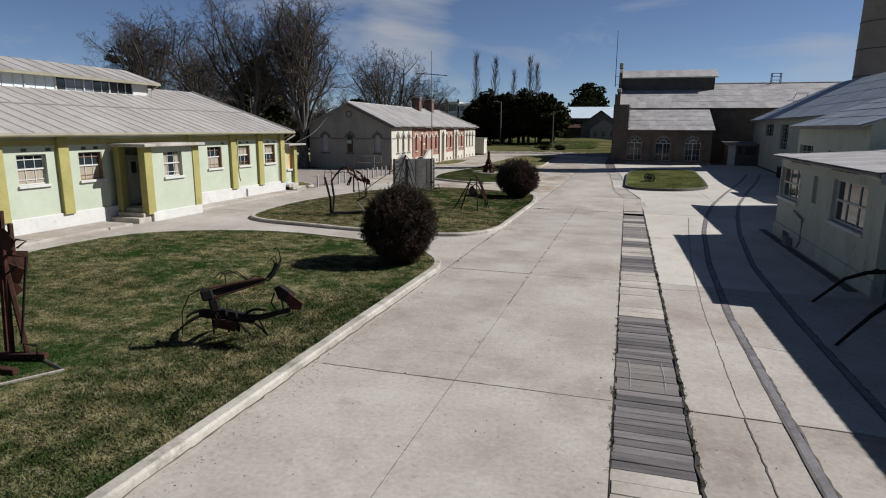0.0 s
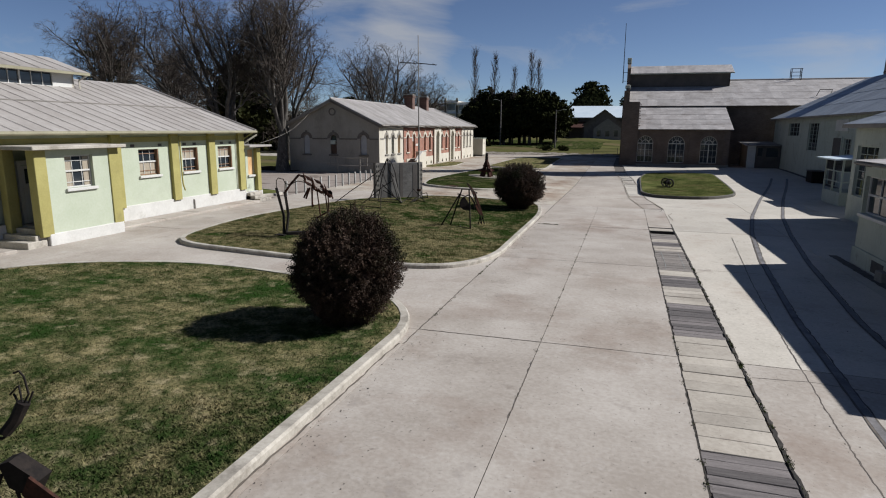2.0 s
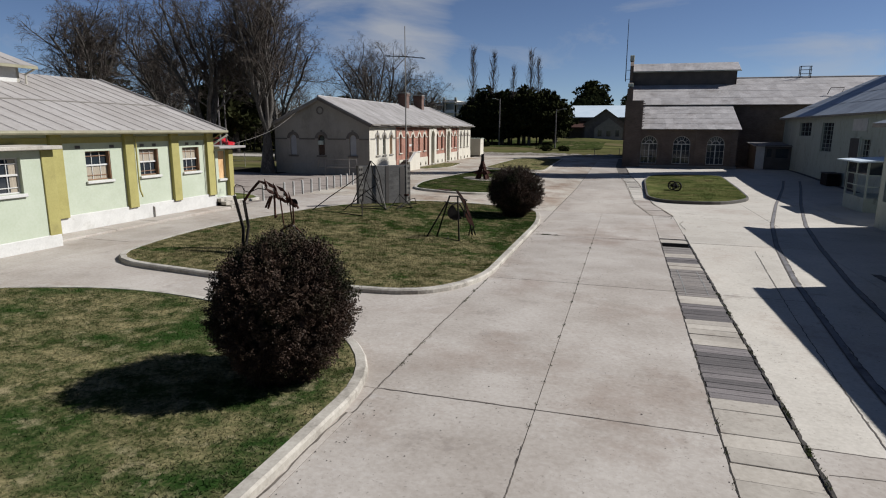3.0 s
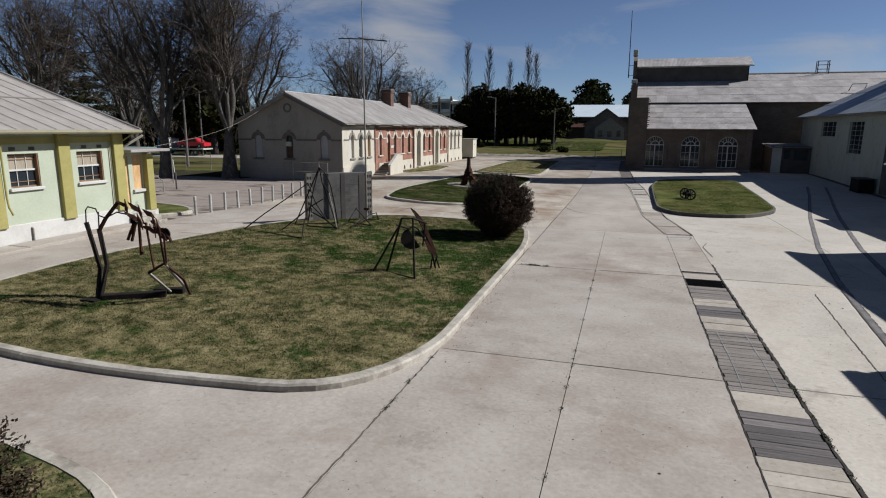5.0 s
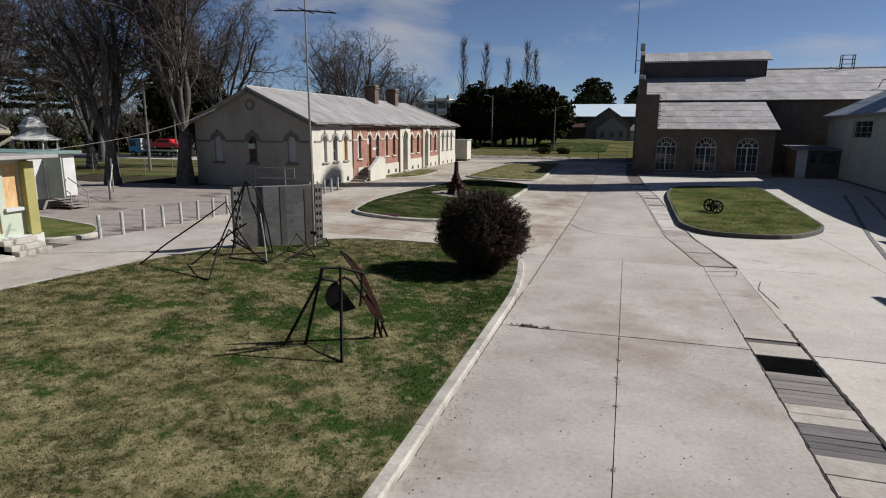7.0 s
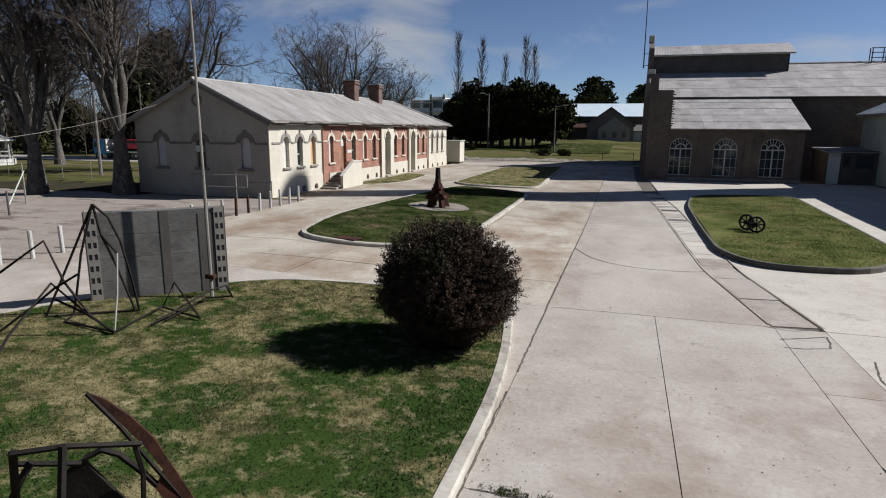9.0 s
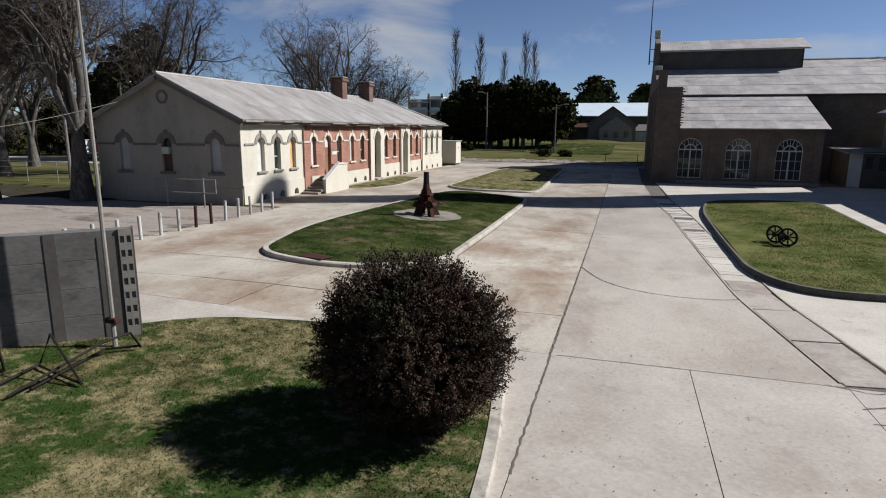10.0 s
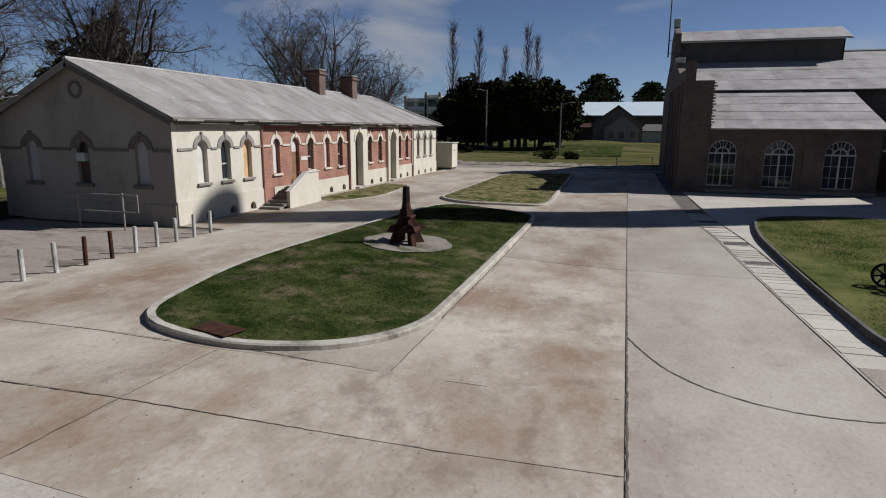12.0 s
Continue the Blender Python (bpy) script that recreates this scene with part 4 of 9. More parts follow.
    RX, RZ = -28.6, 6.28
    part("soffit", cube(X - 0.2, EX + 0.02, Y0 - 0.5, Y1 + 0.45, 3.58, 3.62), M_YELLOW, H)
    bm = bmesh.new()
    tube(bm, [(EX + 0.03, Y0 - 0.5, EZ - 0.07), (EX + 0.03, Y1 + 0.5, EZ - 0.07)], 0.075, 8)
    part("gutter", bm, M_GUTTER, H, "olive-cream half-round gutter")
    roof = part("roof", poly_slab([(EX, Y0 - 0.5, EZ), (EX, Y1 + 0.5, EZ), (RX, Y1 + 0.5, RZ), (RX, Y0 - 0.5, RZ)], 0.07), M_IRONH, H)
    part("roof_slope", poly_slab([(-36.4, Y0 - 0.5, EZ), (RX, Y0 - 0.5, RZ), (RX, Y1 + 0.5, RZ), (-36.4, Y1 + 0.5, EZ)], 0.07), M_IRONH, roof)
    part("gable", plate([(-36.0, 3.62), (X - 0.3, 3.62), (RX, RZ - 0.1)], [], 0.2, pose(0, Y1 - 0.28, 0)), M_GREEN, H)
    # standing ribs up the slope, every 0.72 m
    y = Y0
    while y < Y1 + 0.4:
        bm = bmesh.new()
        tube(bm, [(EX + 0.02, y, EZ + 0.02), (RX, y, RZ + 0.02)], 0.011, 4)
        part("rib", bm, M_IRONH, roof)
        y += 0.72
    f = 0.46
    yl = Y1 + 0.45
    bm = bmesh.new()
    box(bm, -0.05, 0.05, Y0, yl, 0.0, 0.02)
    part("lap", shift(bm, pose(EX + (RX - EX) * f, 0, EZ + (RZ - EZ) * f + 0.012, 0, 18.3, 0)), M_STONE, roof)
    bm = bmesh.new()
    tube(bm, [(EX, Y1 + 0.5, EZ + 0.03), (RX, Y1 + 0.5, RZ + 0.04)], 0.05, 6)
    part("verge_cap", bm, M_IRONH, roof)
    # monitor with clerestory windows
    MX, MZ0, MZ1 = -26.9, 5.62, 6.42
    my = 29.4
    part("monitor_wall", plate(rect(Y0, my, MZ0 - 0.1, MZ1), [rect(Y0 + 0.3 + 1.62 * i, Y0 + 0.3 + 1.62 * i + 1.55, MZ0 + 0.12, MZ1 - 0.1) for i in range(21)], 0.12, PX(MX)), M_WHITE, roof)
    for i in range(63):
        a = Y0 + 0.3 + 0.54 * i
        k = i % 21
        look_ = M_GLASS if k in (3, 12, 19, 20) or i in (58, 59, 60) else (M_PANE if k in (13, 14, 15, 4) else M_SKYPANE)
        part("monitor_pane", plate(rect(a + 0.012, a + 0.528, MZ0 + 0.12, MZ1 - 0.1), [], 0.01, PX(MX - 0.06)), look_, roof)
        part("monitor_bar", cube(MX - 0.06, MX - 0.03, a - 0.014, a + 0.014, MZ0 + 0.1, MZ1 - 0.08), M_WHITE, roof)
    part("monitor_wall", plate([(-31.0, MZ0 - 0.8), (MX - 0.0, MZ0 - 0.8), (MX, MZ1), (-28.9, 7.1), (-31.0, MZ1)], [], 0.12, pose(0, my - 0.12, 0) @ Matrix.Identity(4)), M_CREAM, roof)
    part("monitor_roof", poly_slab([(MX + 0.45, Y0, MZ1 + 0.02), (MX + 0.45, my + 0.55, MZ1 + 0.02), (-28.95, my + 0.55, 7.25), (-28.95, Y0, 7.25)], 0.06), M_IRONH, roof)
    part("monitor_roof", poly_slab([(-31.5, Y0, MZ1 + 0.02), (-28.95, Y0, 7.25), (-28.95, my + 0.55, 7.25), (-31.5, my + 0.55, MZ1 + 0.02)], 0.06), M_IRONH, roof)
    y = Y0
    while y < my + 0.4:
        bm = bmesh.new()
        tube(bm, [(MX + 0.45, y, MZ1 + 0.04), (-28.95, y, 7.27)], 0.012, 4)
        part("rib", bm, M_IRONH, roof)
        y += 0.9
    part("fascia", cube(MX + 0.4, MX + 0.47, Y0, my + 0.55, MZ1 - 0.12, MZ1), M_GUTTER, roof)
    bar("downpipe", [(MX + 0.4, my + 0.45, MZ1 - 0.1), (MX + 0.12, my + 0.2, MZ1 - 0.35), (MX + 0.12, my + 0.2, MZ0 - 0.1)], 0.045, M_CREAM, roof)
    bar("roof_pipe", [(-24.6, 18.2, 4.9), (-24.6, 18.2, 5.45), (-24.6, 18.05, 5.55), (-24.6, 17.95, 5.45)], 0.03, M_STONE, roof)
    # porch annexe beyond the end wall
    ma = PX(-21.6)
    part("annexe_wall", plate(rect(34.8, 36.3, 0.3, 2.8), [rect(34.85, 35.2, 0.45, 2.66), rect(35.42, 35.95, 1.25, 2.66)], 0.15, ma), M_GREEN, H)
    part("annexe_wall", cube(-25.0, -21.62, 36.15, 36.3, 0.3, 2.8), M_GREEN, H)
    part("boarding", cube(-21.72, -21.66, 34.8, 35.25, 0.4, 2.7), M_PLY, H, "weathered plywood boarding")
    part("boarding", cube(-21.72, -21.66, 35.4, 36.0, 1.2, 2.7), M_PLY, H, "orange plywood boarding")
    part("sill", cube(-21.68, -21.5, 35.35, 36.02, 1.13, 1.24), M_WHITE, H)
    part("pier", cube(-21.68, -21.38, 36.0, 36.36, 0.3, 2.72, 0.012), M_YELLOW, H)
    part("annexe_base", cube(-25.0, -21.4, 34.8, 36.45, -0.25, 0.32), M_WHITE, H)
    part("annexe_roof", cube(-25.4, -21.0, 34.8, 37.0, 2.8, 2.92, 0.02), M_IRONH, H)
    for i in range(3):
        part("step", cube(-21.4, -20.85 + 0.3 * (1 - i), 34.85, 36.0, -0.25, -0.02 + 0.15 * i, 0.015), M_KERB, H)
    bar("downpipe", [(-20.85, 34.9, 3.6), (-21.35, 34.62, 3.2), (-21.35, 34.62, 0.5)], 0.045, M_YELLOW, H)
    bar("bracket", [(-21.5, 34.9, 3.0), (-20.9, 35.4, 3.5)], 0.05, M_CREAM, H)
    return H


rendered_hall()
def apron(y0, y1, x1, z):
    """A raised concrete strip along the hall's foot, cracked and sloping a little."""
    A = tagged(new("apron"), "raised worn concrete apron along the rendered hall", "pavement", kind="structure")
    y = y0
    while y < y1 - 0.5:
        e = min(y1, y + random.uniform(2.2, 3.4))
        bm = cube(-21.38, x1 + random.uniform(-0.04, 0.04), y + 0.006, e - 0.006, -0.4, z, 0.02)
        part("slab", shift(bm, pose(0, 0, random.uniform(-0.01, 0.01))), M_CONC, A)
        y = e


apron(8.0, 20.1, -19.75, -0.02)
apron(24.7, 34.6, -20.35, -0.06)


# ---- brick and cream building with arched windows ----
def brick_building():
    B = thing("brick_building", "single-storey red brick and cream building with arched windows", "building")
    X, Y0, Y1 = -23.2, 58.1, 93.8
    XW = -32.55
    ZB, ZT = -0.45, 4.15
    m = PX(X)
    W0, W1, R = 1.42, 3.26, 0.34
    cream = [(Y0 + 0.02, 64.45), (87.0, Y1 - 0.02)]
    brick = [(64.45, 74.55), (77.35, 81.15), (83.5, 87.0)]
    portal = [(74.55, 77.35), (81.15, 83.5)]
    wy = {"cream": [59.9, 61.52, 63.2, 88.55, 90.35, 92.1], "brick": [65.85, 69.5, 71.55, 73.35, 78.1, 80.0, 84.1, 85.8]}
    vents = [60.1, 61.8, 63.4, 71.9, 73.7, 78.3, 80.0, 84.2, 85.8, 88.6, 90.4, 92.1]
    def opening(y):
        return arch(y - R, y + R, W0, W1)
    def vent(y):
        return arch(y - 0.24, y + 0.24, -0.18, 0.2)
    for a, b in cream:
        hs = [opening(y) for y in wy["cream"] if a < y < b] + [vent(y) for y in vents if a < y < b]
        part("wall", plate(rect(a, b, ZB, ZT), hs, 0.35, PX(X + 0.06)), M_CREAM, B, "cream rendered wall bay")
        part("cornice", cube(X, X + 0.14, a + 0.3, b - 0.05, 3.86, 3.92), M_CREAM, B)
        part("cornice", cube(X, X + 0.12, a + 0.3, b - 0.05, 3.72, 3.77), M_CREAM, B)
        part("base_course", plate(rect(a, b, ZB, 0.75), [vent(y) for y in vents if a < y < b], 0.05, PX(X + 0.105)), M_CREAM, B)
    for a, b in brick:
        hs = [opening(y) for y in wy["brick"] if a < y < b]
        if a < 67.8 < b:
            hs.append(arch(67.8 - 0.42, 67.8 + 0.42, 0.72, W1))
        part("wall", plate(rect(a, b, 0.85, ZT), hs[:] if a > 70 else [h for h in hs], 0.3, m), M_BRICK, B, "red brick wall bay") if a > 70 else None
        if a < 70:
            part("wall", plate(rect(a, b, 0.72, ZT), [h if min(p[1] for p in h) > 0.8 else arch(67.38, 68.22, 0.73, W1) for h in hs], 0.3, m), M_BRICK, B, "red brick wall bay")
        part("base_course", plate(rect(a + (1.0 if a < 70 else 0), b, ZB, 0.85 if a > 70 else 0.72), [vent(y) for y in vents if a < y < b], 0.34, PX(X + 0.05)), M_CREAM, B, "cream rendered base with arched vents")
        if a < 70:
            part("wall", plate(rect(a, a + 1.0, ZB, 0.72), [], 0.3, m), M_BRICK, B)
        part("cornice", cube(X, X + 0.07, a + 0.4, b - 0.05, 3.72, 3.78), M_BRICK, B)
        part("cornice", cube(X, X + 0.09, a + 0.4, b - 0.05, 3.86, 3.94), M_BRICK, B)
    for i, (a, b) in enumerate(portal):
        c = (a + b) / 2
        part("wall", plate(rect(a, b, ZB, ZT), [arch(c - 0.62, c + 0.62, -0.3, 3.6)], 0.45, PX(X + 0.16)), M_CREAM, B, "cream rendered entrance bay with tall arch")
        part("portal_back", cube(X - 0.6, X - 0.5, a, b, -0.4, 3.8), M_CREAM, B)
        part("portal_step", cube(X - 0.5, X + 0.45, c - 0.7, c + 0.7, -0.45, -0.12, 0.02), M_KERB, B)
        d = part("door", cube(X - 0.46, X - 0.4, c - 0.5, c + 0.5, -0.12, 2.2), M_CREAM if i == 0 else M_GREEN, B, "pale panelled door under an arch")
        part("door_light", cube(X - 0.398, X - 0.39, c - 0.35, c + 0.35, 1.1, 2.0), M_GLASS, d)
        part("fanlight", plate(arch(c - 0.5, c + 0.5, 2.3, 3.4), [], 0.02, PX(X - 0.42)), M_WHITE, B)
        part("hood", ring_arch(c, 3.6 - 0.62, 0.62, 0.82, PX(X + 0.2), 0.08), M_CREAM, B)
        part("keystone", cube(X + 0.1, X + 0.26, c - 0.09, c + 0.09, 3.55, 3.95), M_CREAM, B)
    # string course, hood moulds, windows and sills
    allw = sorted([(y, "cream") for y in wy["cream"]] + [(y, "brick") for y in wy["brick"]] + [(67.8, "door")])
    spring = W1 - R
    for y, zone in allw:
        off = 0.06 if zone == "cream" else 0.0
        f = PX(X + off + 0.045)
        part("hood", ring_arch(y, spring, R + (0.08 if zone == "door" else 0.0) + 0.01, R + 0.24, f, 0.05), M_CREAM if zone != "cream" else M_STONE, B, "raised arch moulding")
        part("keystone", cube(X + off, X + off + 0.075, y - 0.055, y + 0.055, W1 + 0.02, W1 + 0.38), M_CREAM if zone != "cream" else M_STONE, B)
        if zone == "door":
            d = part("door", plate(arch(67.4, 68.2, 0.74, W1 - 0.02), [], 0.05, PX(X - 0.2)), M_WOOD, B, "tall weathered timber door")
            part("fanlight", plate(arch(67.44, 68.16, 2.5, W1 - 0.05), [], 0.02, PX(X - 0.185)), M_WHITE, d)
            continue
        boarded = abs(y - 63.2) < 0.1
        white = abs(y - 59.9) < 0.1 or abs(y - 65.85) < 0.1 or abs(y - 71.55) < 0.1
        if boarded or white:
            part("boarding", plate(arch(y - R + 0.005, y + R - 0.005, W0 + 0.005, W1 - 0.005), [], 0.04, PX(X + off - 0.2)), M_PLY if boarded else M_WHITE, B, "weathered plywood boarding" if boarded else "peeling white boarding")
        else:
            sash_window(B, PX(X + off), y - R, y + R, W0, W1, 0.18, M_WOFF, cols=1, rows=2, sill=False, arched=True)
        part("sill", cube(X + off - 0.15, X + off + 0.11, y - R - 0.12, y + R + 0.12, W0 - 0.12, W0 - 0.004, 0.012), M_CREAM if zone == "brick" else M_STONE, B)
    def course(a, b, off, mt):
        if b - a > 0.1:
            part("string_course", cube(X + off - 0.02, X + off + 0.055, a, b, spring - 0.06, spring + 0.04), mt, B)
    for zone, spans in (("cream", cream), ("brick", brick)):
        for a, b in spans:
            ys = [y for y, z in allw if a < y < b]
            cuts = [a + 0.25 if zone == "cream" else a + 0.1] + [v for y in ys for v in (y - R - 0.26, y + R + 0.26)] + [b - 0.1]
            for i in range(0, len(cuts), 2):
                course(cuts[i], cuts[i + 1], 0.06 if zone == "cream" else 0.0, M_STONE if zone == "cream" else M_CREAM)
    for y in vents:
        part("vent_grille", plate(arch(y - 0.24, y + 0.24, -0.18, 0.2), [], 0.02, PX(X - 0.1)), M_DARKW, B)
    # gable wall
    ga = NY(Y0)
    apex = (-27.87, 6.42)
    gw = [(-31.0, -30.35), (-28.15, -27.5), (-25.05, -24.4)]
    out = [(XW, ZB), (X + 0.05, ZB), (X + 0.05, 4.2), apex, (XW, 4.2)]
    part("wall", plate(out, [arch(a, b, 1.42, 3.22) for a, b in gw] , 0.33, ga), M_CREAMSH, B, "grey-cream rendered gable wall darkened for its shade")
    part("roundel", ring_arch(apex[0], 5.36, 0.24, 0.36, pose(0, Y0 - 0.05, 0), 0.06, 16), M_TRIMD, B)
    part("roundel", shift(ring_arch(0, 0, 0.24, 0.36, Matrix.Identity(4), 0.06, 16), pose(apex[0], Y0 - 0.05, 5.36, 0, 180, 0)), M_TRIMD, B)
    cuts = [XW]
    for i, (a, b) in enumerate(gw):
        c = (a + b) / 2
        part("hood", ring_arch(c, 2.9, 0.34, 0.62, pose(0, Y0 - 0.045, 0), 0.06), M_TRIMD, B)
        part("keystone", cube(c - 0.08, c + 0.08, Y0 - 0.07, Y0, 3.42, 3.64), M_TRIMD, B)
        part("sill", cube(a - 0.16, b + 0.16, Y0 - 0.1, Y0 + 0.1, 1.26, 1.415, 0.012), M_TRIMD, B)
        if i == 1:
            w = sash_window(B, ga, a, b, 1.42, 3.22, 0.16, M_BRNB, cols=1, rows=2, sill=False, arched=True)
            part("boarding", cube(a + 0.08, b - 0.08, Y0 + 0.15, Y0 + 0.2, 1.5, 2.4), M_BRNB, w, "dark brown boarding")
            bm = cube(a + 0.06, b - 0.14, Y0 - 0.12, Y0 + 0.16, 2.35, 2.72, 0.01)
            part("cooler", bm, M_WOFF, w, "white window air cooler")
        else:
            part("boarding", plate(arch(a + 0.005, b - 0.005, 1.425, 3.215), [], 0.04, pose(0, Y0 + 0.14, 0)), M_BOARDG, B, "faded white boarding")
        cuts += [c - 0.64, c + 0.64]
    cuts.append(X + 0.05)
    for i in range(0, len(cuts), 2):
        part("string_course", cube(cuts[i], cuts[i + 1], Y0 - 0.055, Y0 + 0.02, 2.8, 2.92), M_TRIMD, B)
    part("base_course", cube(XW, X + 0.05, Y0 - 0.04, Y0 + 0.02, ZB, 0.62, 0.01), M_CREAMSH, B)
    # the other walls
    part("wall", plate(rect(-Y1, -Y0 - 0.35, ZB, 4.2), [], 0.35, NX(XW)), M_CREAM, B)
    part("wall", cube(XW, X, Y1 - 0.35, Y1, ZB, 4.2), M_CREAM, B)
    # roof: gable towards the yard, hip at the far end
    ex, ez, rz, yo = X + 0.42, 4.18, 6.55, Y0 - 0.35
    ew = XW - 0.42
    rx = apex[0]
    hy = Y1 - 4.6
    roof = part("roof", poly_slab([(ex, yo, ez), (ex, Y1 + 0.4, ez), (rx, hy, rz), (rx, yo, rz)], 0.09), M_IRONC, B)
    part("roof_slope", poly_slab([(ew, yo, ez), (rx, yo, rz), (rx, hy, rz), (ew, Y1 + 0.4, ez)], 0.09), M_IRONC, roof)
    part("roof_slope", poly_slab([(ex, Y1 + 0.4, ez), (ew, Y1 + 0.4, ez), (rx, hy, rz)], 0.09), M_IRONC, roof)
    sheet_roof(roof, (ex, yo, ez + 0.02), (0, hy - yo, 0), (rx - ex, 0, rz - ez), 36, 3, M_IRONC, ribs=4, amp=0.007, step=0.006)
    bm = bmesh.new()
    tube(bm, [(rx, yo, rz + 0.05), (rx, hy, rz + 0.05)], 0.09, 6)
    part("ridge_cap", bm, M_IRONC, roof)
    bm = bmesh.new()
    tube(bm, [(rx, hy, rz + 0.05), (ex, Y1 + 0.4, ez + 0.05)], 0.08, 6)
    part("hip_cap", bm, M_IRONC, roof)
    bm = bmesh.new()
    tube(bm, [(ex + 0.05, yo, ez - 0.04), (ex + 0.05, Y1 + 0.4, ez - 0.04)], 0.07, 6)
    part("gutter", bm, M_TRIMD, B, "rusty sagging gutter")
    y = yo + 0.2
    while y < Y1:
        l_ = random.uniform(0.6, 2.6)
        part("flashing", shift(cube(0, 0.03, 0, l_, -0.05, 0.03), pose(ex + 0.11, y, ez - 0.06 + random.uniform(-0.03, 0.03), 0, 0, 0)), M_STONE, B, "peeling weathered eaves board")
        y += l_ + random.uniform(0.3, 3.0)
    part("fascia", cube(ex - 0.06, ex - 0.02, yo, Y1 + 0.4, ez - 0.22, ez - 0.06), M_TRIMD, B)
    for s in (1, -1):
        e_ = ex if s > 0 else ew
        bm = poly_slab([(e_, yo - 0.03, ez - 0.1), (rx, yo - 0.03, rz - 0.1), (rx, yo + 0.03, rz - 0.1), (e_, yo + 0.03, ez - 0.1)], 0.2)
        part("bargeboard", bm, M_TRIMD if s > 0 else M_STONE, B)
    # chimneys
    for y, x in ((78.3, -27.5), (83.8, -27.5)):
        ch = part("chimney", cube(x - 0.55, x + 0.55, y - 0.45, y + 0.45, 5.6, 7.9, 0.02), M_CHIM, roof, "dark red brick chimney")
        part("chimney_cap", cube(x - 0.66, x + 0.66, y - 0.56, y + 0.56, 7.62, 7.8, 0.02), M_CHIM, ch)
        part("chimney_cap", cube(x - 0.62, x + 0.62, y - 0.52, y + 0.52, 7.9, 8.0, 0.02), M_STONE, ch)
    # outside stair along the wall
    st = part("stair", cube(X + 0.06, X + 1.25, 66.55, 68.3, -0.4, 0.72, 0.02), M_CREAM, B, "cream rendered outside stair")
    for i in range(7):
        part("stair_step", cube(X + 0.16, X + 1.3, 63.85 + 0.385 * i, 66.56, -0.4 + 0.14 * i, -0.11 + 0.13 * i, 0.012), M_TRIMD if i % 2 else M_STONE, st)
        bar("rail_post", [(X + 1.24, 64.05 + 0.385 * i, -0.12 + 0.13 * i), (X + 1.24, 64.05 + 0.385 * i, 0.1 + 0.13 * i)], 0.02, M_DARKW, st) if i % 2 == 0 else None
    pr = [(64.62, -0.4), (67.7, -0.4), (67.7, 1.42), (66.36, 1.46), (64.62, 0.6)]
    part("stair_wall", plate(pr, [], 0.18, PX(X + 1.45)), M_CREAM, st, "cream rendered stair parapet")
    part("stair_coping", poly_slab([(X + 1.23, 64.58, 0.64), (X + 1.49, 64.58, 0.64), (X + 1.49, 66.36, 1.52), (X + 1.23, 66.36, 1.52)], 0.06), M_WHITE, st)
    part("stair_coping", cube(X + 1.23, X + 1.49, 66.37, 67.74, 1.47, 1.53), M_WHITE, st)
    part("stair_wall", cube(X + 0.3, X + 1.26, 67.56, 67.7, 0.73, 1.44), M_CREAM, st)
    # small wall plaque with writing that cannot be read
    part("notice", cube(X + 0.01, X + 0.03, 68.35, 69.05, 2.0, 2.22), M_WHITE, B, "small white notice")
    bar("downpipe", [(X + 0.2, 64.4, 4.1), (X + 0.12, 64.42, 3.9), (X + 0.12, 64.42, -0.3)], 0.05, M_BRICK, B)
    for y in (74.5, 81.2, 87.0):
        bar("downpipe", [(X + 0.2, y, 4.1), (X + 0.15, y, 3.9), (X + 0.15, y, -0.3)], 0.05, M_BRICK, B)
    return B


brick_building()


